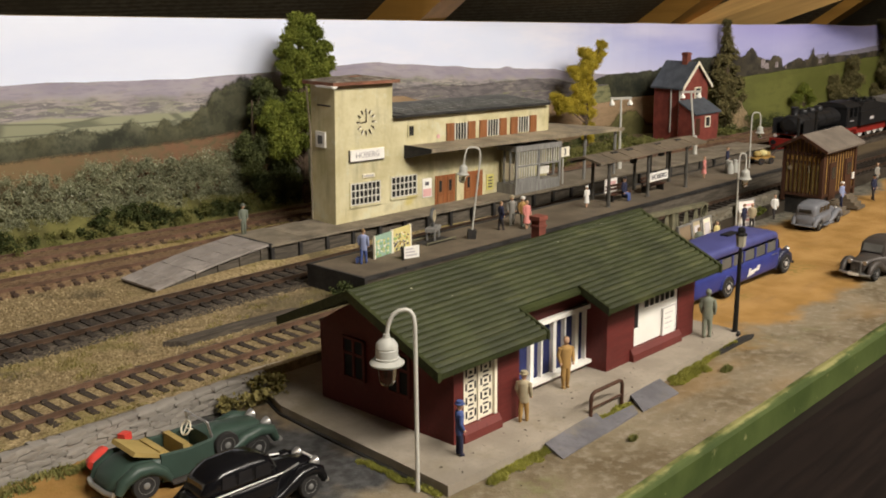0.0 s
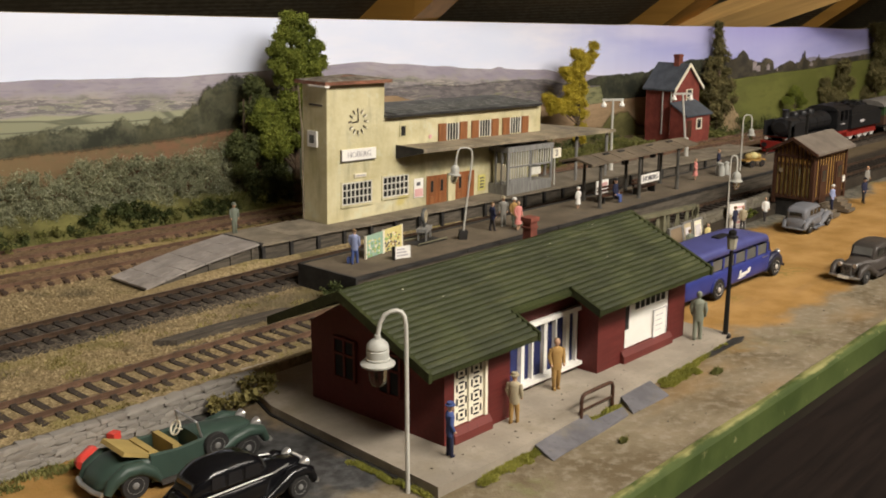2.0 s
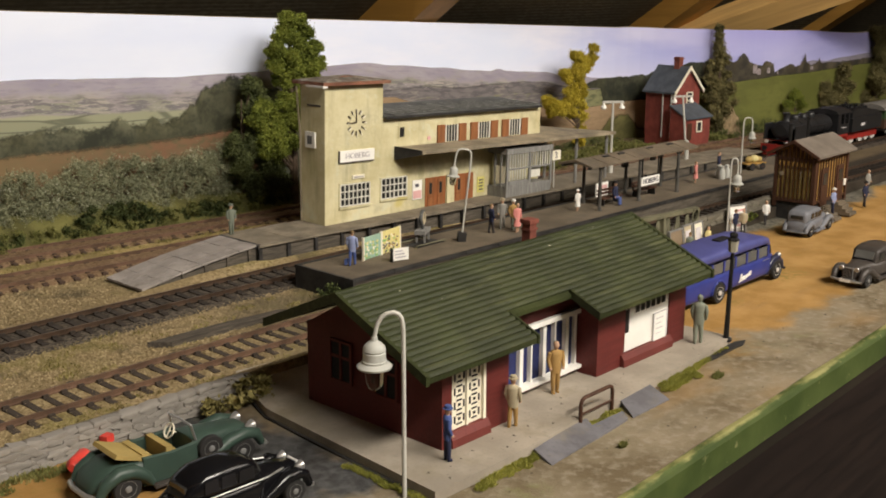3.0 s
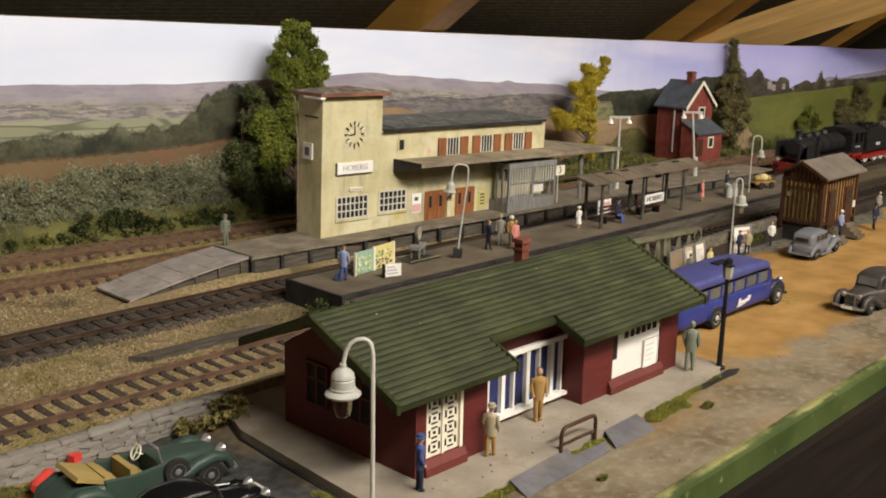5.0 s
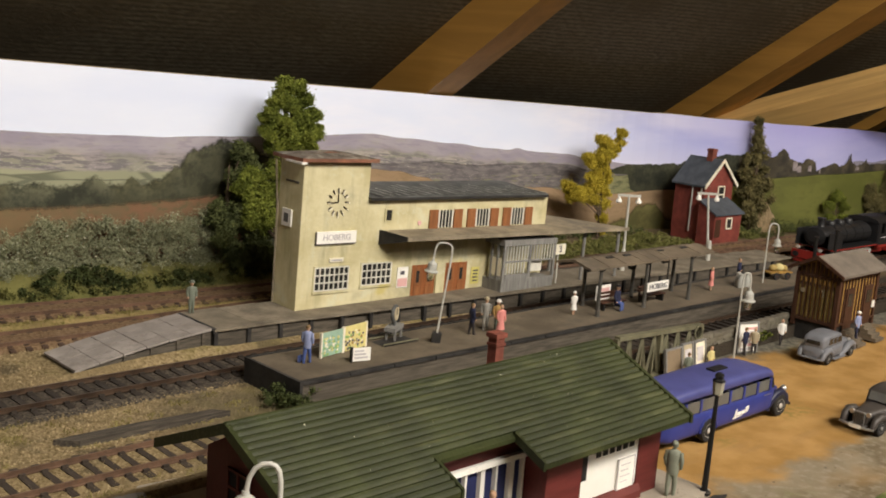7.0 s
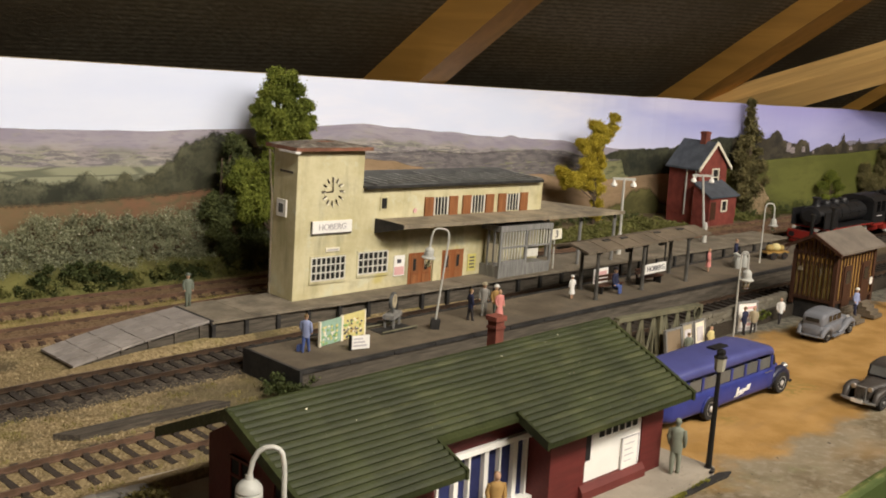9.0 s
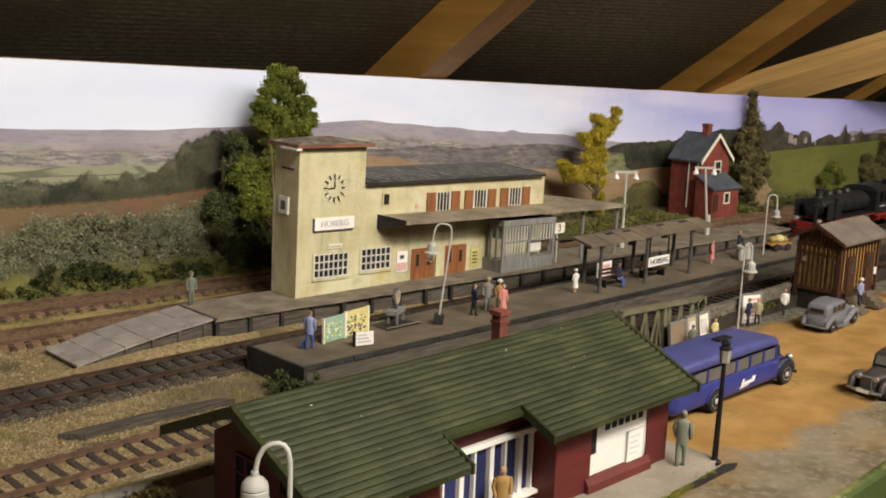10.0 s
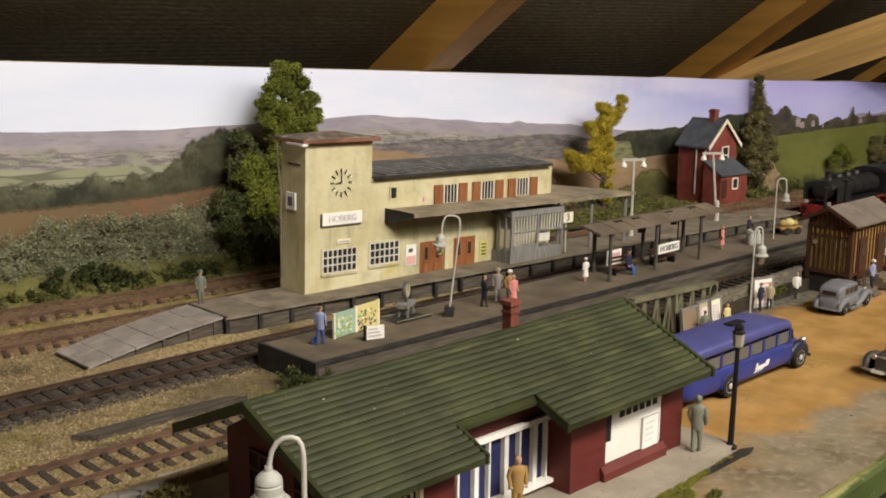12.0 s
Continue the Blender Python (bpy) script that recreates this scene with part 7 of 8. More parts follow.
whip_lamp(231.6, 257.8, 0.0, 137, 55.0, "pale grey gooseneck lamp with glass bowl by the pavement", 8.0, 0.68, 1.1, False, ROUND_NECK)
l = whip_lamp(434.8, 419, 13.0, 140, 47.0, "pale grey gooseneck lamp leaning on the island platform", 8.0, 0.5, 0.74)
l.matrix_world = Matrix.Translation(l.location) @ Matrix.Rotation(radians(6.5), 4, Vector((0.69, 0.72, 0))) @ pose(0, 0, 0, 0, 0, 140)
whip_lamp(578, 347, 0.4, -50, 46.5, "pale grey gooseneck lamp beside the yard", 3.8, 0.5, 0.8, False)
whip_lamp(715, 412.5, 13.0, -50, 38.5, "pale grey gooseneck lamp at the platform end", 6.0, 0.5, 0.68, False)


def twin_mast(x, y, z, turn, height, lean=(0.0, 0.0)):
    l = thing("lamp_mast", x, y, z, turn, "pale mast on a thicker sleeve with two hanging lamps", "lamp post", "twin lamp masts")
    u, v = lean
    bm = B()
    tube(bm, [(0, 0, 0), (u, v, height)], [0.95, 0.75], 8)
    part("pole", bm, "pole", l)
    bm = B()
    lathe(bm, [(1.7, 0), (1.6, 11.5), (1.2, 13.5), (0.95, 14.0)], (0, 0, 0), 10)
    part("sleeve", bm, "pole", l)
    bm = B()
    box(bm, u - 7.4, u + 7.4, v - 0.55, v + 0.55, height - 1.0, height + 0.5)
    part("cross_arm", bm, "pole", l)
    for s in (-6.3, 6.3):
        bm = B()
        lathe(bm, [(0.9, -5.4), (2.0, -4.6), (1.9, -3.4), (1.1, -2.4), (0.5, -1.0)], (u + s, v, height), 12)
        part("lamp_shade", bm, "white", l, "white enamel shade", 40)
    return l


twin_mast(656, 479.5, 13.1, -40, 48.8)
twin_mast(743.5, 472, 13.1, -40, 46.5, (-4.4, 1.6))


def lantern(x, y, z):
    l = thing("street_lantern", x, y, z, 0, "black iron street lantern at the pavement corner", "lamp post")
    bm = B()
    tube(bm, [(0, 0, 0), (0.8, 0, 36)], [1.15, 0.75], 8)
    lathe(bm, [(2.4, 0), (2.4, 0.9), (1.4, 1.6)], (0, 0, 0), 10)
    part("pole", bm, "black_iron", l)
    bm = B()
    lathe(bm, [(1.7, 36.6), (2.1, 41.2)], (0.9, 0, 0), 6)
    part("lantern_glass", bm, "lantern_pane", l, "pale lantern panes")
    bm = B()
    lathe(bm, [(2.3, 41.2), (2.2, 41.8), (1.4, 42.4), (1.6, 43.4), (1.3, 44.2), (0.4, 44.6)], (0.9, 0, 0), 6)
    part("lantern_cap", bm, "black_iron", l)
    return l


lantern(414.5, 257.5, 2.0)


# ---- yard furniture ----
def rail_hoop():
    h = thing("rail_hoop", 305.5, 250.2, 1.4, 0, "rusty brown bicycle rail beside the slabs", "railing")
    bm = B()
    tube(bm, [(0, 0, 0), (0, 0, 7.0), (0.6, 0, 8.4), (2, 0, 9), (16, 0, 9), (17.4, 0, 8.4), (18, 0, 7), (18, 0, 0)], 0.66, 8)
    part("hoop", bm, "shed_brown", h, "", 50)
    bm = B()
    tube(bm, [(0, 0, 3.6), (18, 0, 3.6)], 0.35, 6)
    part("lower_rail", bm, "shed_brown", h)
    return h


rail_hoop()


def truss_fence():
    t = thing("lattice_girder", 484, 352, 1.0, 0, "grey-green iron lattice girder beside the track", "girder")
    L, H = 68.0, 19.0
    top = lambda x: H + 3.5 - 0.040 * x  # noqa: E731
    for zz, f in ((0, lambda x: 0.0), (1, top)):
        bm = B()
        prism(bm, [(0, f(0)), (L, f(L)), (L, f(L) + 2.0), (0, f(0) + 2.0)], "y", -1.6, 1.6)
        part("chord", bm, "iron_green", t)
    for i in range(14):
        xa, xb = i * L / 14, (i + 1) * L / 14
        p, q = ((xa, 1.5), (xb, top(xb))) if i % 2 else ((xa, top(xa)), (xb, 1.5))
        bm = B()
        tube(bm, [(p[0], 0, p[1]), (q[0], 0, q[1])], 0.85, 4)
        part("diagonal", bm, "iron_green", t)
        if i % 2:
            part_box("hanger", t, "iron_green", xb - 0.5, xb + 0.5, -0.6, 0.6, 1.0, top(xb))
    for x in (0, L / 2, L):
        part_box("upright", t, "iron_green", x - 1, x + 1, -1.2, 1.2, 0, top(x) + 1)
    bm = B()
    for k in range(14):
        a, b = 2 * math.pi * k / 14, 2 * math.pi * (k + 1) / 14
        tube(bm, [(63 + 3 * math.cos(a), -2.2, 18 + 3.6 * math.sin(a)), (63 + 3 * math.cos(b), -2.2, 18 + 3.6 * math.sin(b))], 0.55, 5)
    part("ring", bm, "iron_green", t)
    return t


truss_fence()


def notice_frame(x, y, z, turn, w, h, paper, label, lean=8):
    n = thing("notice_board", x, y, z, turn, label, "notice board", "notice boards", tilt=(-lean, 0))
    part_box("panel", n, paper, 0, w, -0.3, 0.3, 0.4, h)
    bm = B()
    for a in ((-0.8, 0, 0, h + 0.8), (w, w + 0.8, 0, h + 0.8), (0, w, h, h + 0.8), (0, w, 0, 0.8)):
        box(bm, a[0], a[1], -0.8, 0.8, a[2], a[3])
    part("board_frame", bm, "grey_wood_paint", n)
    return n


n = notice_frame(516.5, 345, 0.4, 1, 12, 14.6, "cl_tan", "tan-brown weathered notice board behind the coach")
n = notice_frame(530.5, 345.3, 0.4, 1, 8.0, 15.4, "cl_beige", "pale poster board in a grey frame")
part_box("text_bar", n, "grey_ink", 1.5, 7, -0.55, -0.3, 8, 13)
n = notice_frame(540.5, 345, 0.4, 3, 9.0, 15.4, "cream", "cream poster board in a grey frame")
part_box("text_bar", n, "grey_ink", 1.8, 7.2, -0.55, -0.3, 6, 13)
n = notice_frame(593.5, 354.2, 0.4, -16, 12.6, 15.6, "white", "white poster board with pink and grey print", 3)
for k in range(6):
    part_box("text_bar", n, POSTER_P if k % 2 else "grey_ink", 1.5 + RNG.random() * 5, 8 + RNG.random() * 5, -0.55, -0.3, 1.3 + 2.2 * k, 2.6 + 2.2 * k)


def map_board(x, y, turn, w, h, paper, inks, label):
    n = thing("map_board", x, y, 13.1, turn, label, "map board", "large map boards")
    part_box("panel", n, paper, 0, w, -0.4, 0.4, 0.3, h, "", 0.1)
    for k in range(44):
        a, b = 0.6 + RNG.random() * (w - 3.4), 1.0 + RNG.random() * (h - 3.6)
        bm = B()
        pts = [(a + (0.3 + RNG.random()) * 0.75 * math.cos(q), b + (0.3 + RNG.random()) * 0.65 * math.sin(q)) for q in np.linspace(0, 2 * math.pi, 8)[:-1]]
        pts = [(min(max(p[0], 0.2), w - 0.2), min(max(p[1], 0.5), h - 0.2)) for p in pts]
        prism(bm, pts, "y", -0.55 - 0.002 * k, -0.4)
        part("map_patch", bm, inks[k % len(inks)], n)
    for q in (0.3, w - 0.3):
        part_box("board_leg", n, "cream", q - 0.4, q + 0.4, -0.5, 0.6, -0.1, h + 0.2)
    return n


map_board(372.3, 425.2, 9, 14.2, 11.0, "map_teal", ("map_green", "cream", "map_green", "map_yellow"), "large teal and yellow map board on the platform")
map_board(386.4, 427.5, 9, 15.5, 11.4, "map_yellow", ("ink", "map_green", "cl_ochre", "ink", "cream"), "large yellow map board with dark patches")
n = thing("sign_board", 380.6, 413.8, 13.1, -16, "small white easel sign on the platform", "sign board")
part_box("panel", n, "white", 0, 8.5, -0.4, 0.4, 0.4, 6.2, "", 0.1)
part_box("edge", n, "edge_black", -0.6, 0, -0.9, 1.2, 0, 6.6)
for k in range(3):
    part_box("text_bar", n, "grey_ink", 1.0, 7.2 - k, -0.6, -0.38, 1.6 + 1.5 * k, 2.3 + 1.5 * k)


def platform_scale():
    s = thing("weighing_scale", 421, 433, 13.1, 30, "grey platform weighing scale with round dial", "weighing scale")
    s.scale = (0.86, 0.86, 0.86)
    part_box("base", s, "grey_wood_paint", -7, 7, -3.2, 3.2, 5.2, 7.4, "", 0.3)
    for x in (-5, 5):
        for y in (-2.4, 2.4):
            part_box("leg", s, "grey_wood_paint", x - 0.5, x + 0.5, y - 0.5, y + 0.5, 0, 5.2)
    bm = B()
    lathe(bm, [(4.6, -0.9), (5.0, -0.4), (5.0, 0.4), (4.6, 0.9)], (0, 0, 0), 20)
    d = part("dial_case", bm, "slate", s, "", 40)
    d.matrix_basis = pose(0, 0, 14.0 * MM, 90, 0, 0)
    bm = B()
    lathe(bm, [(3.7, 0.9), (3.7, 1.2)], (0, 0, 0), 20)
    part("dial_face", bm, "cl_beige", d)
    bm = B()
    box(bm, -0.25, 0.25, -0.4, 3.0, 1.2, 1.35)
    part("dial_pointer", bm, "dial_black", d)
    part_box("column", s, "slate", -1, 1, -0.8, 0.8, 7.4, 9.6)
    return s


platform_scale()


def hand_rail():
    h = thing("guard_rail", 407, 423.6, 13.1, 0, "low grey rail along the platform hatch", "railing")
    bm = B()
    tube(bm, [(0, 0, 0), (0, 0, 1.2), (21, 0, 1.2), (21, 0, 0)], 0.35, 6)
    tube(bm, [(0, 11, 0), (0, 11, 1.2), (21, 11, 1.2), (21, 11, 0)], 0.35, 6)
    part("rail", bm, "iron_green", h)
    return h


hand_rail()


def bench(x, y, turn):
    b = thing("bench", x, y, 13.1, turn, "dark slatted platform bench", "bench", "platform benches")
    for q in (-1.6, 0, 1.6):
        part_box("seat_slat", b, "shed_brown", 0, 20, q - 0.6, q + 0.6, 4.0, 4.6)
    for zz in (6.0, 8.0):
        part_box("back_slat", b, "shed_brown", 0, 20, 2.4, 3.0, zz, zz + 1.2)
    for x0 in (1.5, 17.5):
        part_box("leg", b, "black_iron", x0, x0 + 1, -2, 3, 0, 4)
        part_box("back_post", b, "black_iron", x0, x0 + 1, 2.5, 3.2, 4, 9)
    return b


bench(556, 418.5, -2)
bench(592, 417.5, -2)


def churn(x, y):
    c = thing("milk_churn", x, y, 13.1, 0, "dull grey metal milk churn on the platform", "milk churn", "milk churns")
    bm = B()
    lathe(bm, [(2.2, 0), (2.3, 0.5), (2.2, 5.2), (1.3, 6.8), (1.3, 7.8)], (0, 0, 0), 14)
    part("body", bm, "lamp_grey", c, "", 40)
    bm = B()
    lathe(bm, [(1.7, 7.8), (1.7, 8.4), (0.6, 8.9)], (0, 0, 0), 14)
    part("lid", bm, "lamp_grey", c, "", 40)
    return c


for p in ((690, 415), (694, 411.5), (687, 411.5)):
    churn(*p)


def hand_cart(x, y, turn):
    c = thing("luggage_cart", x, y, 13.1, turn, "ochre luggage cart with sacks on the platform", "cart")
    part_box("deck", c, "shed_yellow", -9, 9, -4, 4, 4, 5, "", 0.2)
    for s in (-4.4, 4.4):
        w = wheel(c, -4, s, 2.4, 1.0, "shed_brown")
        w = wheel(c, 5, s, 2.4, 1.0, "shed_brown")
    for q, r in ((-4, 3.0), (1, 3.4), (5, 2.6)):
        bm = B()
        ball(bm, (q, 0, 5 + r * 0.7), r, 2, (1.0, 0.9, 0.8))
        part("sack", bm, "tan" if q != 1 else "cl_yellow", c, "", 60)
    bm = B()
    tube(bm, [(9, 0, 4.6), (14, 0, 9)], 0.4, 6)
    part("handle", bm, "shed_brown", c)
    return c


hand_cart(737, 415, -20)


def platform_number():
    n = thing("number_sign", 581, 474, 13.0, -5, "white platform number sign on a post", "sign")
    bm = B()
    tube(bm, [(4, 1, 0), (4, 1, 20)], 0.5, 6)
    part("post", bm, "pole", n)
    p = part_box("panel", n, "cream", 0, 8.5, -0.5, 0.5, 18, 24, "", 0.15)
    lettering("numeral", "3", "ink", p, pose(4.2, -0.65, 21, 90, 0, 0), 6.0)
    return n


platform_number()


def gantry(x, y):
    g = thing("signal_gantry", x, y, 2.5, -35, "rusty brown low signal gantry by the far tracks", "gantry")
    for q in (0, 34):
        bm = B()
        tube(bm, [(q, 0, 0), (q, 0, 24)], 1.7, 6)
        part("post", bm, "shed_brown" if q else "black_iron", g)
    part_box("beam", g, "shed_brown", -14, 46, -3, 3, 22, 25)
    part_box("walkway", g, "rust_roof", -14, 46, -4, 4, 25, 26)
    return g


gantry(985, 468)


# ---- passenger train waiting beyond the shelter ----
def rail_wheel(parent, x, y, r, paint, z0, spokes=True, name="wheel"):
    bm = B()
    s = 1 if y > 0 else -1
    lathe(bm, [(r * 0.78, -0.9), (r + 0.7, -0.9), (r + 0.7, -0.4), (r, -0.3), (r, 1.0), (r * 0.78, 1.0)], (0, 0, 0), 24)
    ob = part(name, bm, "hub", parent, "", 40)
    ob.matrix_basis = pose(x * MM, y * MM, (z0 + r) * MM, -90 * s, 0, 0)
    bm = B()
    lathe(bm, [(r * 0.24, -0.5), (r * 0.24, 1.2)], (0, 0, 0), 12)
    if spokes:
        for k in range(10):
            a = 2 * math.pi * k / 10
            tube(bm, [(0.2 * r * math.cos(a), 0.2 * r * math.sin(a), 0.3), (0.82 * r * math.cos(a), 0.82 * r * math.sin(a), 0.3)], [0.5, 0.35], 5)
    else:
        lathe(bm, [(r * 0.8, 0.0), (r * 0.8, 0.5)], (0, 0, 0), 20)
    part("wheel_centre", bm, paint, ob)
    return ob


def locomotive(m):
    l = thing("steam_locomotive", 0, 0, 0, 0, "black tender steam locomotive with red frame and wheels", "locomotive")
    l.matrix_world = m
    part_box("frame", l, "loco_red", 6, 118, -6, 6, 8.5, 13)
    part_box("running_plate", l, "loco_black", 14, 92, -14.5, 14.5, 20.5, 21.4)
    part_box("valance", l, "loco_red", 14, 92, -14.4, 14.4, 19.3, 20.5)
    bm = B()
    tube(bm, [(9, 0, 31.5), (10, 0, 31.5), (12, 0, 31.5), (30, 0, 31.5), (86, 0, 31.5)], [7.5, 9.2, 9.8, 9.8, 10.2], 28)
    b = part("boiler", bm, "loco_black", l, "", 40)
    for x in (30, 44, 58, 72):
        bm = B()
        tube(bm, [(x, 0, 31.5), (x + 1, 0, 31.5)], 10.35, 28)
        part("boiler_band", bm, "loco_black", b)
    bm = B()
    tube(bm, [(8.2, 0, 31.5), (9.2, 0, 31.5)], [5.5, 7.6], 24)
    part("smokebox_door", bm, "loco_black", b)
    for x, r, h, nm in ((18, 3.0, 9.0, "chimney"), (33, 4.4, 5.6, "dome"), (48, 4.4, 5.6, "dome"), (62, 4.2, 6.0, "dome")):
        bm = B()
        if nm == "chimney":
            lathe(bm, [(r * 1.2, 0), (r * 0.95, 1.5), (r, h - 1.2), (r * 1.2, h - 1), (r * 1.2, h)], (x, 0, 40.4), 16)
        else:
            lathe(bm, [(r, 0), (r, h * 0.6), (r * 0.8, h * 0.88), (r * 0.3, h)], (x, 0, 40.4), 16)
        part(nm, bm, "loco_black", b, "", 40)
    for s in (-1, 1):
        bm = B()
        prism(bm, [(7, 21.4), (29, 21.4), (29, 34), (26, 37.5), (7, 37.5)], "y", s * 13.6, s * 14.3)
        part("smoke_deflector", bm, "loco_black", l)
        bm = B()
        tube(bm, [(15, s * 12.2, 13.5), (31, s * 12.2, 13.5)], 4.6, 16)
        cyl = part("cylinder", bm, "loco_black", l, "", 40)
        bm = B()
        tube(bm, [(31, s * 12.4, 13.2), (44, s * 12.4, 12.2)], 0.6, 6)
        tube(bm, [(44, s * 13.2, 12.2), (66, s * 13.2, 11.0)], 0.9, 6)
        tube(bm, [(48, s * 12.6, 9.6), (84, s * 12.6, 9.6)], 0.8, 6)
        tube(bm, [(34, s * 12.9, 17.5), (58, s * 12.9, 15.0), (62, s * 12.9, 10)], 0.5, 6)
        part("side_rod", bm, "hub", l, "steel side rods")
        for x in (48, 66, 84):
            rail_wheel(l, x, s * 8.4, 7.2, "loco_red", 5.0, True, "driving_wheel")
        rail_wheel(l, 16, s * 8.4, 5.0, "loco_red", 5.0, True, "leading_wheel")
        bm = B()
        tube(bm, [(34, s * 10, 33), (84, s * 10.4, 33)], 0.35, 6)
        part("hand_rail", bm, "loco_black", l)
        bm = B()
        lathe(bm, [(2.2, 0), (2.6, 0.6), (2.6, 1.0)], (0, 0, 0), 14)
        bf = part("buffer", bm, "loco_black", l)
        bf.matrix_basis = pose(0.5 * MM, s * 9 * MM, 13.5 * MM, 0, -90, 0)
        bm = B()
        lathe(bm, [(0.8, -1.6), (1.7, 0), (1.7, 0.6)], (0, 0, 0), 12)
        hl = part("headlight", bm, "hub", l)
        hl.matrix_basis = pose(4 * MM, s * 9.5 * MM, 20 * MM, 0, -90, 0)
    part_box("buffer_beam", l, "loco_red", 2.5, 4.5, -14, 14, 9.5, 17.5)
    bm = B()
    prism(bm, [(2.5, 8), (9, 8), (6, 5.6), (3, 5.6)], "y", -12, 12)
    part("rail_guard", bm, "loco_red", l)
    # cab
    for s in (-1, 1):
        bm = B()
        y = s * 14.0
        box(bm, 90, 112, y - 0.4, y + 0.4, 19, 30)
        box(bm, 90, 95, y - 0.4, y + 0.4, 30, 42)
        box(bm, 101, 103, y - 0.4, y + 0.4, 30, 42)
        box(bm, 110, 112, y - 0.4, y + 0.4, 30, 42)
        part("cab_side", bm, "loco_black", l)
        part_box("cab_plate", l, "grey_ink", 96, 105, y + s * 0.4 - 0.1, y + s * 0.4 + 0.1, 26, 27)
        part_box("cab_step", l, "loco_red", 92, 110, s * 13.5 - 1, s * 13.5 + 1, 16.5, 19)
    part_box("cab_front", l, "loco_black", 89, 90.5, -14, 14, 19, 42.5)
    bm = B()
    prism(bm, [(-15, 41.8), (-12, 45), (-5, 47), (5, 47), (12, 45), (15, 41.8), (14.4, 41.2), (-14.4, 41.2)], "x", 88, 116)
    part("cab_roof", bm, "loco_black", l, "", 40)
    # tender
    t = part_box("tender_body", l, "loco_black", 121, 186, -13.6, 13.6, 18.5, 34, "", 0.8)
    bm = B()
    prism(bm, [(122, 34), (186, 34), (180, 38), (150, 43.5), (128, 43.5), (122, 40)], "y", -12.6, 12.6)
    part("coal_bunker", bm, "loco_black", t)
    v, f = leaf_cloud(np.random.default_rng(3), [(x, y, 43) for x in range(128, 160, 6) for y in (-7, 0, 7)], [4.5] * 18, 30, 1.4)
    stuff("coal", v, f, "loco_black", "", "", t)
    part_box("tender_frame", l, "loco_red", 122, 186, -9.5, 9.5, 9, 18.5, "", 0.4)
    part_box("number_bar", t, "grey_ink", 140, 148, -14.0, -13.6, 24, 27)
    for s in (-1, 1):
        for x in (131, 150, 163, 178):
            rail_wheel(l, x, s * 8.4, 4.8, "loco_red", 5.0, True, "tender_wheel")
    return l


def coach(m, L, body, lower, label, windows=9, pane="warm_pane", end="coach_green"):
    c = thing("railway_coach", 0, 0, 0, 0, label, "railway coach", "train coaches")
    c.matrix_world = m
    bm = B()
    box(bm, 0, L, -14.2, 14.2, 15, 26)
    soften(bm, 0.5, 1)
    part("lower_body", bm, lower, c)
    bm = B()
    box(bm, 0, L, -14.0, 14.0, 26, 37)
    part("upper_body", bm, body, c)
    bm = B()
    prof = [(-15.2, 36.5), (-13.5, 39.5), (-9, 42.2), (0, 43.4), (9, 42.2), (13.5, 39.5), (15.2, 36.5), (14.2, 36.2), (-14.2, 36.2)]
    prism(bm, prof, "x", -3, L + 3)
    part("roof", bm, "coach_roof", c, "grey arched roof", 35)
    step = (L - 12) / windows
    for s in (-1, 1):
        for i in range(windows):
            xa = 7 + i * step
            w = part_box("window", c, pane, xa, xa + step * 0.62, s * 14.15 - 0.12, s * 14.15 + 0.12, 27.5, 35)
            part_box("window_pillar", c, body, xa - step * 0.3, xa - step * 0.14, s * 14.3 - 0.2, s * 14.3 + 0.2, 26, 36.5)
        part_box("waist_band", c, "cl_ochre" if lower != "coach_grey" else "coach_grey", 1, L - 1, s * 14.4 - 0.1, s * 14.4 + 0.1, 25.6, 26.2)
        part_box("solebar", c, "cl_dark", 1, L - 1, s * 11 - 1, s * 11 + 1, 12.5, 15)
        part_box("footboard", c, "cl_dark", 8, L - 8, s * 14.5 - 1.5, s * 14.5 + 1.5, 9.5, 10.3)
        part_box("class_bar", c, "white", L * 0.3, L * 0.3 + 6, s * 14.5 - 0.1, s * 14.5 + 0.1, 20, 22)
        for x in (22, L - 22):
            rail_wheel(c, x, s * 8.4, 5.4, "cl_dark", 5.0, False)
    for xx in (-0.4, L + 0.4):
        part_box("end_door", c, "cl_dark", xx - 0.4, xx + 0.4, -4, 4, 16, 35)
        for s in (-1, 1):
            bm = B()
            tube(bm, [(xx, s * 9, 13.5), (xx + math.copysign(5, xx - 1), s * 9, 13.5)], 1.0, 8)
            part("buffer", bm, "loco_black", c)
    return c


def on_track(x, long=1.0):
    line = curve_at(T2)
    a = math.degrees(math.atan2(line(x + 90) - line(x), 90))
    low = Matrix.Translation((0, 0, 0.005)) @ Matrix.Diagonal((long, 0.95, 0.76, 1)) @ Matrix.Translation((0, 0, -0.005))
    return pose(x * MM, line(x) * MM, 0.001, 0, 0, a) @ low


locomotive(on_track(840, 0.9))
coach(on_track(1013), 122, "coach_green", "coach_brown", "green and brown old passenger coach with grey roof", 10)
coach(on_track(1141), 124, "coach_brown", "coach_brown", "dark brown old passenger coach with grey roof", 9)
coach(on_track(1271), 120, "coach_grey", "coach_grey", "grey passenger coach with arched roof", 8, "dark_pane")


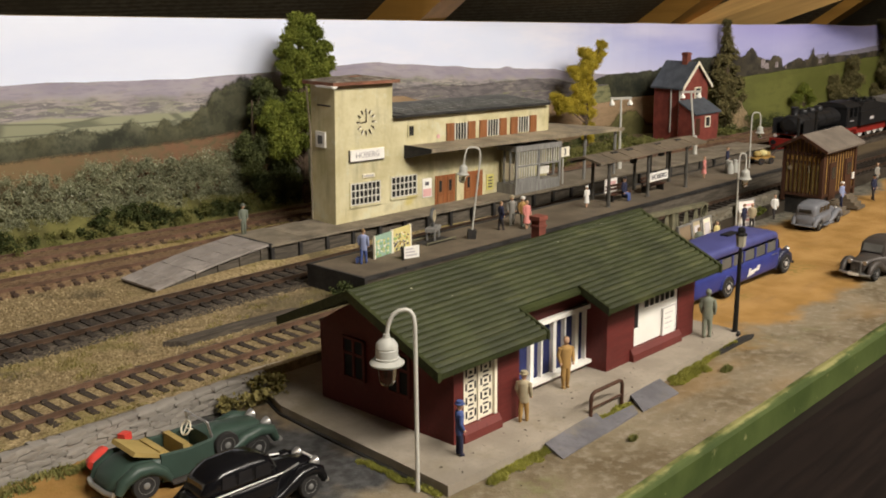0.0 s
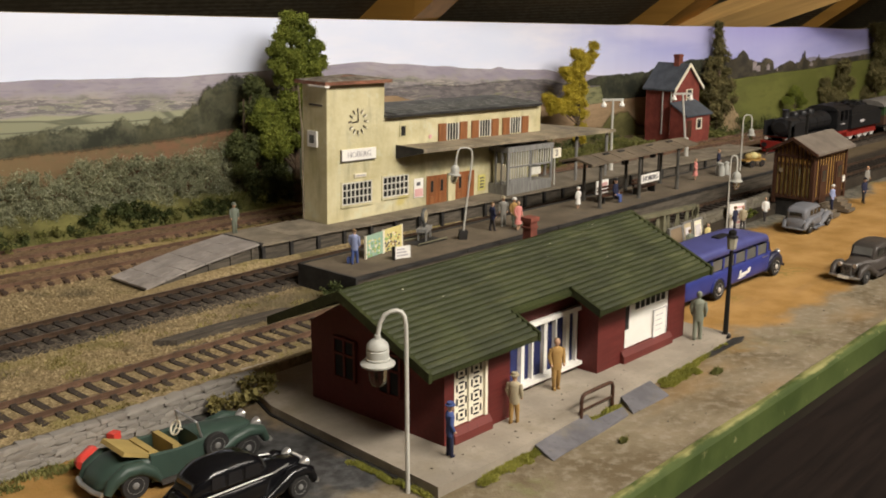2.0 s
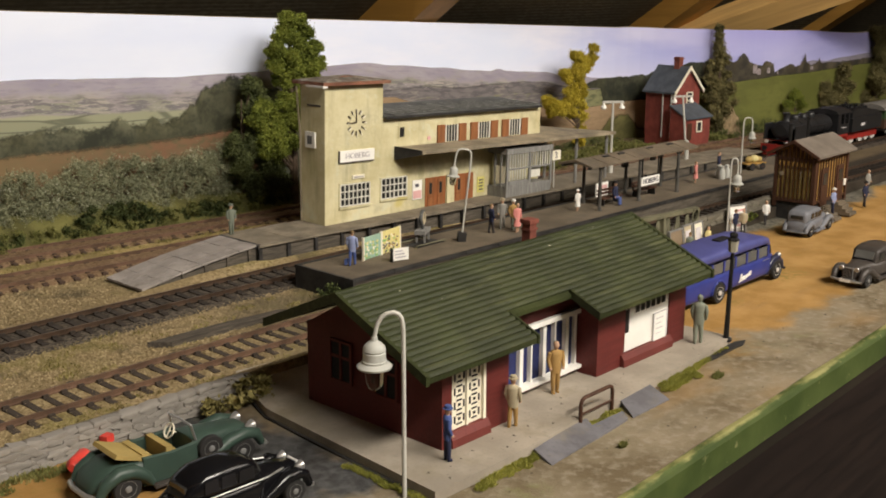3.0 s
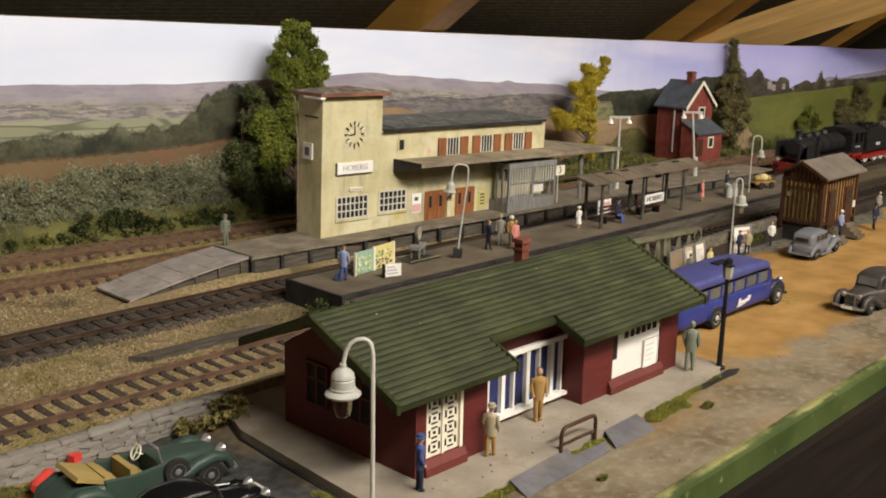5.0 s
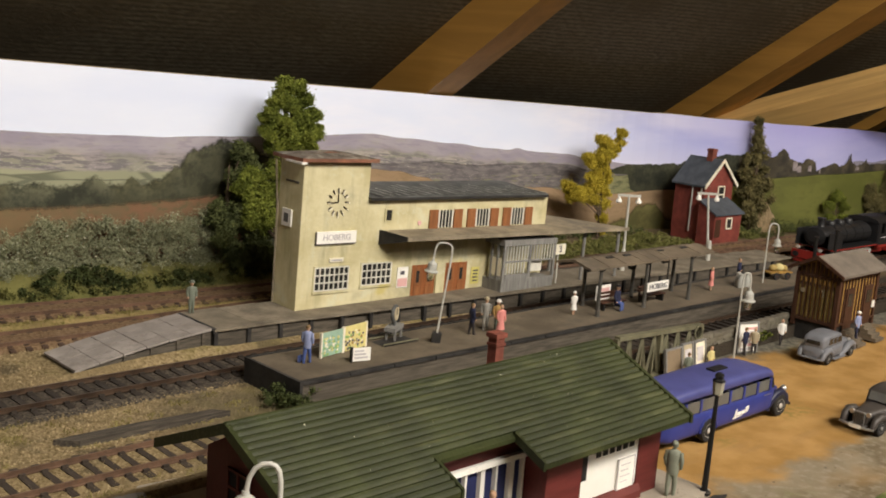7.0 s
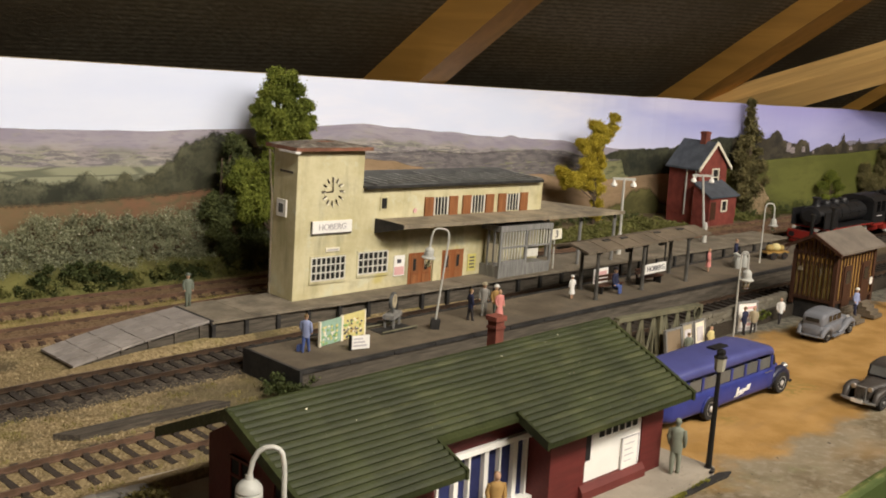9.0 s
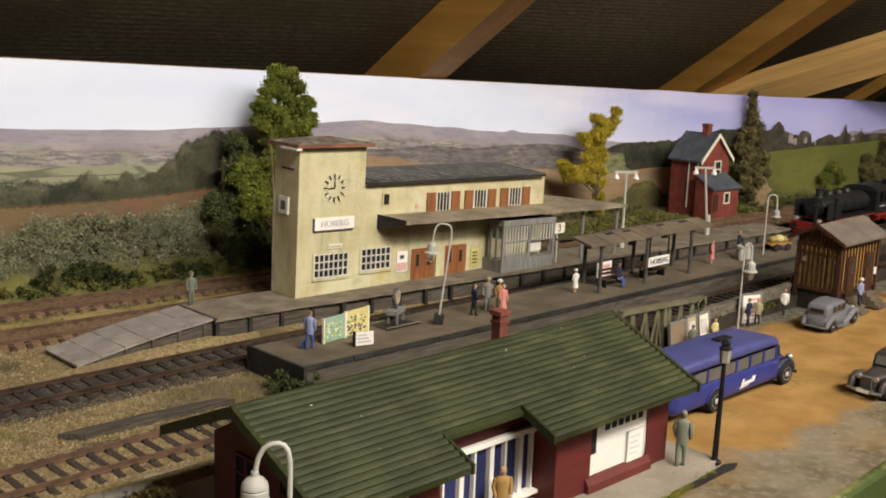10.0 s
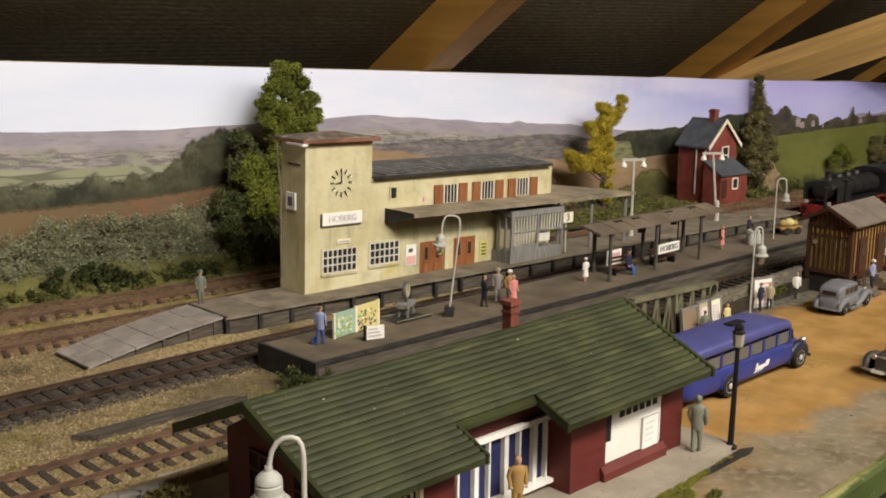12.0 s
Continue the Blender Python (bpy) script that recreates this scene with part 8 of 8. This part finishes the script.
# ---- trees, hedge, grass and gravel ----
def tree(x, y, z, label, clumps, material, trunk, seed, per=260, size=1.5, limb=True):
    """Tapered trunk, limbs towards the clumps, and a crown of many small leaves."""
    rng = np.random.default_rng(seed)
    t = thing("tree", x, y, z, 0, label, "tree")
    bm = B()
    top = max(c[2] for c in clumps)
    tube(bm, [(0, 0, -1), (0.6, 0.3, top * 0.3), (-0.4, 0, top * 0.6), (0.3, 0, top * 0.9)], [trunk, trunk * 0.8, trunk * 0.5, trunk * 0.2], 8)
    for cx, cy, cz, r in clumps if limb else ():
        tube(bm, [(0, 0, cz * 0.55), (cx * 0.5, cy * 0.5, cz * 0.85), (cx, cy, cz)], [trunk * 0.4, trunk * 0.28, trunk * 0.1], 6)
    part("trunk", bm, "bark", t)
    cs, rs = [], []
    for cx, cy, cz, r in clumps:
        n = max(8, int(r * 1.5))
        for _ in range(n):
            d = rng.normal(size=3)
            d /= np.linalg.norm(d)
            cs.append((cx + d[0] * r * 0.75 * rng.random() ** 0.4, cy + d[1] * r * 0.6, cz + d[2] * r * 0.75 * rng.random() ** 0.4))
            rs.append((1.2 + r * 0.42) * (0.7 + 0.6 * rng.random()))
    v, f = leaf_cloud(rng, cs, rs, per, size, 0.85, 0.55, True)
    ob = new("crown", raw_mesh("crown", v, f, material))
    ob.parent = t
    return t


tree(472, 596, 2, "tall yellow-green tree behind the clock tower", [(-2, 0, 116, 6), (6, 0, 114, 6), (-7, 0, 107, 6), (12, 0, 106, 6), (2, -3, 104, 7), (-13, 0, 98, 6), (-5, -4, 94, 7), (9, -3, 97, 7), (19, 0, 97, 6), (22, 0, 88, 6), (-13, 0, 88, 6), (2, -4, 86, 8), (13, -3, 86, 7), (-6, 0, 80, 7), (20, 0, 80, 5), (6, 0, 77, 7), (-24, 0, 63, 7), (-28, 0, 55, 7), (-18, 0, 57, 9), (-19, 0, 46, 9), (-23, 0, 38, 6), (-12, 0, 36, 8), (-8, -3, 66, 7), (0, -4, 66, 7), (-8, -4, 54, 7), (1, -4, 54, 7), (-2, -4, 42, 7)], "leaf_green", 3.0, 11, 520, 0.66)
tree(440, 606, 2, "dark green undergrowth tree beside the hedge", [(10, 2, 76, 6), (15, 2, 67, 8), (6, 3, 62, 6), (10, 2, 53, 8), (-7, 0, 40, 7), (2, 0, 44, 9), (-4, -2, 29, 9), (9, -2, 32, 10), (4, -4, 16, 9), (18, -4, 18, 10), (29, -4, 12, 9), (17, -2, 42, 10), (24, -2, 30, 8)], "leaf_dark", 2.0, 12, 380, 0.75)
tree(781, 598, 1, "golden autumn tree in front of the backdrop", [(18, 0, 85, 4.2), (18, 0, 79, 4.2), (13, 0, 73, 3.4), (-6, 0, 79, 6), (0, 0, 77, 6), (-2, 0, 71, 7.5), (5, 0, 69, 5.5), (-9, 0, 66, 6), (-21, 0, 66, 4.6), (-15, 0, 63, 5), (-1, 0, 62, 7), (1, 0, 54, 6), (3, 0, 46, 5.6), (4, 0, 37, 5.2), (4, 0, 28, 5.2), (3, 0, 18, 5), (2, 0, 9, 5), (-14, 0, 50, 6.5), (-8, 0, 53, 6), (-12, 0, 43, 6.5), (-5, 0, 43, 6), (-43, 0, 46, 5), (-36, 0, 43, 6.5), (-29, 0, 39, 6.5), (-20, 0, 38, 6.5), (-36, 0, 36, 5), (-9, 0, 32, 5)], "leaf_yellow", 1.4, 13, 420, 0.6)


def spire(height, low, base, tip, seed):
    """Clumps of a slim ragged tree from a height low up to its tip."""
    rng = np.random.default_rng(seed)
    out = []
    z = low
    while z < height:
        r = base + (tip - base) * ((z - low) / (height - low)) ** 0.8
        for _ in range(2):
            out.append((rng.normal() * r * 0.45, rng.normal() * r * 0.3, z + rng.normal() * 1.5, r * (0.7 + 0.3 * rng.random())))
        z += r * 0.75
    return out


def tree_at(s, off, label, clumps, material, trunk, seed, per, size):
    x, y = along(s, off)
    tree(x, y, 1, label, clumps, material, trunk, seed, per, size)


tree_at(960, 7, "slim ragged conifer beside the red house", [(-6, 0, 99, 4), (-6, 0, 92, 4.6), (-5, 0, 85, 5), (-4, 0, 78, 6), (5, 0, 70, 8), (-9, 0, 66, 8), (-14, 0, 52, 9), (6, 0, 56, 9), (-4, 0, 46, 10), (14, 0, 44, 9), (20, 0, 32, 9), (2, 0, 34, 10), (-14, 0, 38, 8), (10, 0, 22, 9), (-8, 0, 22, 9), (0, 0, 12, 8)], "leaf_conifer", 1.8, 14, 150, 0.8)
tree_at(1053, 9, "small green palm-like tree by the far hillside", [(0, 0, 36, 4), (-6, 0, 32, 4), (6, 0, 31, 4), (12, 0, 24, 6), (-14, 0, 26, 5), (14, 0, 14, 6), (-10, 0, 14, 6)], "leaf_green", 0.9, 15, 320, 0.62)
tree_at(1116, 8, "dark bushy tree by the far hillside", spire(40, 8, 12, 6, 18), "leaf_conifer", 1.2, 18, 260, 0.75)
tree_at(1146, 8, "dark ragged tree by the far hillside", spire(57, 8, 13, 7, 16), "leaf_conifer", 1.2, 16, 260, 0.75)
tree_at(1228, 9, "tall dark tree at the end of the hillside", spire(92, 8, 15, 11, 17), "leaf_conifer", 1.6, 17, 260, 0.8)


def bushes(name, label, rng, places, material, per, size, squash=0.8, category="bushes"):
    v, f = leaf_cloud(rng, [p[:3] for p in places], [p[3] for p in places], per, size, squash, 0.5, True)
    return stuff(name, v, f, material, label, category)


def hedge():
    rng = np.random.default_rng(21)
    places = []
    for x in np.arange(-120, 436, 3.6):
        for zz in np.arange(18 - 0.045 * max(0, x - 300), 41, 4.0):
            places.append((x + rng.normal() * 2.2, 613 - 4 * (1 - zz / 50) + rng.normal() * 1.5, zz + rng.normal() * 1.8, 3.2 + rng.random() * 2.0))
    bushes("hedge", "tall grey-green hedge with pale blossom flecks along the backdrop", rng, places, "leaf_hedge", 190, 0.52, 1.0, "hedge")
    places = []
    for x0, x1, top in ((-120, 40, 15), (120, 210, 18), (240, 292, 17), (318, 376, 20), (392, 428, 14), (436, 500, 10)):
        for x in np.arange(x0, x1, 2.6):
            h = top * (0.55 + 0.45 * math.sin(math.pi * (x - x0) / (x1 - x0))) * (0.8 + 0.4 * rng.random())
            for k in range(3):
                places.append((x + rng.normal() * 2, 602.5 + rng.normal() * 1.6 - 0.012 * (x - 300), 3 + (h - 4) * rng.random(), 2.2 + rng.random() * 2.2))
    bushes("bushes", "dark green low bushes before the hedge", rng, places, "leaf_bush", 110, 0.7)
    places = []
    for _ in range(420):
        x = rng.uniform(40, 520)
        places.append((x, 604 + rng.normal() * 3.2 - 0.015 * (x - 300), 3 + 9 * rng.random() ** 1.5, 2.0 + rng.random() * 2.6))
    bushes("bushes", "olive undergrowth at the foot of the hedge", rng, places, "scrub", 90, 0.6)
    places = []
    for s in np.arange(985, 1500, 5.0):
        x, y = along(s, 8)
        places.append((x + rng.normal() * 2, y + rng.normal() * 2, 4 + rng.random() * 9, 4.5 + rng.random() * 4))
    for s in np.arange(640, 985, 6.0):
        x, y = along(s, 14 + 10 * rng.random())
        if 842 < x < 905 and y > 520:
            continue
        places.append((x, y, 2 + rng.random() * 5, 3 + rng.random() * 3.5))
    bushes("bushes", "dark green scrub along the foot of the backdrop", rng, places, "leaf_dark", 130, 0.7)
    places = []
    for _ in range(380):
        x = 640 + rng.random() * 300
        places.append((x, 545 + rng.random() * 45 - max(0, x - 850) * 0.1, 2 + rng.random() * 3.5, 3 + rng.random() * 4))
    places = [p for p in places if not (840 < p[0] < 905 and 520 < p[1])]
    bushes("bushes", "green and straw coloured scrub between track and backdrop", rng, places, "scrub", 110, 0.75, 0.6)


hedge()


def tufts(label, rng, spots, material, per=70, tall=2.2, wide=0.28):
    """Upright blades in patches: (x, y, z, radius x, radius y)."""
    vs, fs = [], []
    n = 0
    for x, y, z, rx, ry in spots:
        a, r = rng.random(per) * 2 * np.pi, np.sqrt(rng.random(per))
        bx, by = x + rx * r * np.cos(a), y + ry * r * np.sin(a)
        h = tall * (0.4 + rng.random(per)) * (1.15 - 0.7 * r)
        t = rng.random(per) * np.pi
        w = wide
        lean = rng.normal(size=(per, 2)) * 0.45
        p0 = np.stack((bx - w * np.cos(t), by - w * np.sin(t), np.full(per, z)), 1)
        p1 = np.stack((bx + w * np.cos(t), by + w * np.sin(t), np.full(per, z)), 1)
        p2 = np.stack((bx + lean[:, 0] * h, by + lean[:, 1] * h, z + h), 1)
        vs.append(np.stack((p0, p1, p2), 1).reshape(-1, 3))
    v = np.concatenate(vs)
    return stuff("grass", v, np.arange(len(v)).reshape(-1, 3), material, label, "grass")


def greens():
    rng = np.random.default_rng(31)
    spots = []
    for x in np.arange(250, 284, 1.4):
        spots.append((x, 245.6 + 0.07 * (x - 250) + rng.normal() * 1.3, 0.3, 2.2, 1.8))
    for x in np.arange(354, 394, 1.3):
        spots.append((x, 250.6 + 0.075 * (x - 354) + rng.normal() * (1.9 - 0.035 * (x - 354)), 0.4, 2.2, 1.7 - 0.015 * (x - 354)))
    for x in np.arange(356, 378, 1.1):
        spots.append((x, 247.6 + 0.05 * (x - 356) + rng.normal() * 1.3, 0.4, 2.0, 1.5))
    for x in np.arange(394, 412, 3.0):
        spots.append((x, 254.6 + rng.normal() * 0.5, 0.4, 1.2, 0.6))
    for y in np.arange(252, 285, 2.0):
        spots.append((233.6 + rng.normal() * 0.7, y, 0.2, 1.4, 1.8))
    for x in np.arange(309, 327, 1.5):
        spots.append((x, 248.0 + (x - 308) * 0.04 + rng.normal() * 1.6, 0.4, 2.2, 1.8))
    tufts("short mossy green grass along the pavement edges", rng, spots, "grass", 150, 1.25, 0.2)
    tufts("olive weeds along the foot of the stone wall", rng, [(x, 345.5 + rng.normal() * 2.2, 0.2, 3.0, 2.0) for x in rng.uniform(80, 176, 70)], "scrub", 70, 1.6, 0.3)
    tufts("small dark green weed clumps on the road", rng, [(379, 241.5, 0.2, 2.8, 2.0), (381, 242, 0.2, 2.0, 1.8), (303, 232, 0.2, 1.6, 1.2), (304, 232.5, 0.2, 1.3, 1.1)], "scrub", 140, 1.7, 0.3)
    spots = [(150 + rng.normal() * 8, 346 + rng.normal() * 2, 0.2, 4, 2) for _ in range(14)]
    spots += [(x, 567 - 0.092 * (x - 270) + rng.normal() * 4.0, 2.9, 7, 3) for x in rng.uniform(60, 470, 170)]
    spots += [(x, 600 - 0.07 * (x - 270) + rng.normal() * 3.0, 2.6, 7, 3) for x in rng.uniform(60, 470, 90)]
    spots += [(x, rng.uniform(398, 445), 2.1, 5, 3) for x in rng.uniform(150, 345, 60)]
    spots += [(x, rng.uniform(366, 376), 2.6, 5, 2) for x in rng.uniform(140, 300, 24)]
    tufts("dry straw-coloured grass between the tracks", rng, spots, "dry_grass", 45, 1.5)
    places = [(246 + rng.normal() * 4, 347 + rng.normal() * 3, 3 + rng.random() * 6, 3.2) for _ in range(12)] + [(228 + rng.normal() * 5, 345 + rng.normal() * 1.5, 2 + rng.random() * 4, 2.6) for _ in range(10)]
    bushes("bushes", "olive brown scrub at the end of the stone wall", rng, places, "dry_grass", 60, 0.8)
    places = [(346 + rng.normal() * 4, 409 + rng.normal() * 7, 3 + rng.random() * 6, 3.0) for _ in range(26)]
    bushes("bushes", "dark green weeds at the platform end", rng, places, "leaf_bush", 90, 0.6)
    places = [(612 + rng.normal() * 6, 352 + rng.normal() * 1.5, 4 + rng.random() * 7, 1.8) for _ in range(9)]
    bushes("bushes", "green creeper on the rough stone wall", rng, places, "leaf_green", 40, 0.7)


greens()


def loose_gravel():
    """Small angular stones on the gravel bed, denser by the nearer tracks."""
    rng = np.random.default_rng(41)
    for n, x0, x1, y0, y1, z, s, mat in ((26000, 120, 460, 358, 455, 2.3, 0.42, "stone_bit"), (16000, 150, 640, 472, 482, 2.0, 0.5, "stone_bit"), (15000, 170, 420, 484, 600, 2.2, 0.5, "stone_bit")):
        x, y = rng.uniform(x0, x1, n), rng.uniform(y0, y1, n)
        keep = ~((x > 282) & (y > 482) & (y < 518)) & ~((x > 350) & (y > 402) & (y < 444))
        x, y = x[keep], y[keep]
        n = len(x)
        zz = z + np.where(y < 369, (369 - y) * 0.36, 0) + np.where((np.abs(y - 387.7) < 17) & (y > 369), 0.75, 0)
        c = np.stack((x, y, zz), 1)
        k = s * (0.5 + rng.random(n))[:, None, None]
        base = np.array([(-1, -0.7, -0.2), (1, -0.8, -0.2), (0.1, 1, -0.2), (0, 0, 1.0)])
        a = rng.random(n) * 2 * np.pi
        rot = np.stack((np.stack((np.cos(a), -np.sin(a), 0 * a), 1), np.stack((np.sin(a), np.cos(a), 0 * a), 1), np.stack((0 * a, 0 * a, 1 + 0 * a), 1)), 1)
        v = (np.einsum("nij,kj->nki", rot, base) + rng.normal(size=(n, 4, 3)) * 0.22) * k + c[:, None]
        f = (np.arange(n)[:, None, None] * 4 + np.array([(0, 1, 3), (1, 2, 3), (2, 0, 3)])).reshape(-1, 3)
        stuff("gravel", v.reshape(-1, 3), f, mat, "loose pale sandy gravel beside the tracks", "gravel")


loose_gravel()


def roof_chips():
    """Pale chips and leaf scraps lying on the green roof."""
    rng = np.random.default_rng(51)
    k = (51.0 - 31.2) / 37.0
    vs = []
    for x, y in zip(rng.uniform(248, 400, 38), rng.uniform(272, 294, 38)):
        z = 31.2 + k * (y - 259) + 0.6
        a, s = rng.random() * 6.28, 0.15 + 0.3 * rng.random() ** 2
        vs.append([(x + s * math.cos(a), y + s * math.sin(a), z + k * s * math.sin(a)), (x - s * math.sin(a) * 0.5, y + s * 0.5 * math.cos(a), z + 0.25 + k * s * 0.5 * math.cos(a)), (x - s * math.cos(a), y - s * math.sin(a), z - k * s * math.sin(a))])
    v = np.array(vs).reshape(-1, 3)
    stuff("roof_chips", v, np.arange(len(v)).reshape(-1, 3), "cream", "pale chips lying on the green roof", "litter")


roof_chips()


def ground_litter():
    """Dark leaf scraps and grit on the road and pavement."""
    rng = np.random.default_rng(61)
    vs = []
    for k in range(150):
        if k < 60:
            x, y, z = rng.uniform(240, 415), rng.uniform(250, 266), 3.45
        else:
            x, y, z = rng.uniform(250, 620), rng.uniform(222, 250), 0.5
        a, s = rng.random() * 6.28, 0.2 + 0.55 * rng.random() ** 2
        vs.append([(x + s * math.cos(a), y + s * math.sin(a), z), (x - s * 0.6 * math.sin(a), y + s * 0.6 * math.cos(a), z + 0.3), (x - s * math.cos(a), y - s * math.sin(a), z)])
    v = np.array(vs).reshape(-1, 3)
    stuff("leaf_litter", v, np.arange(len(v)).reshape(-1, 3), "rotten_board", "dark leaf scraps and grit on road and pavement", "litter")


ground_litter()
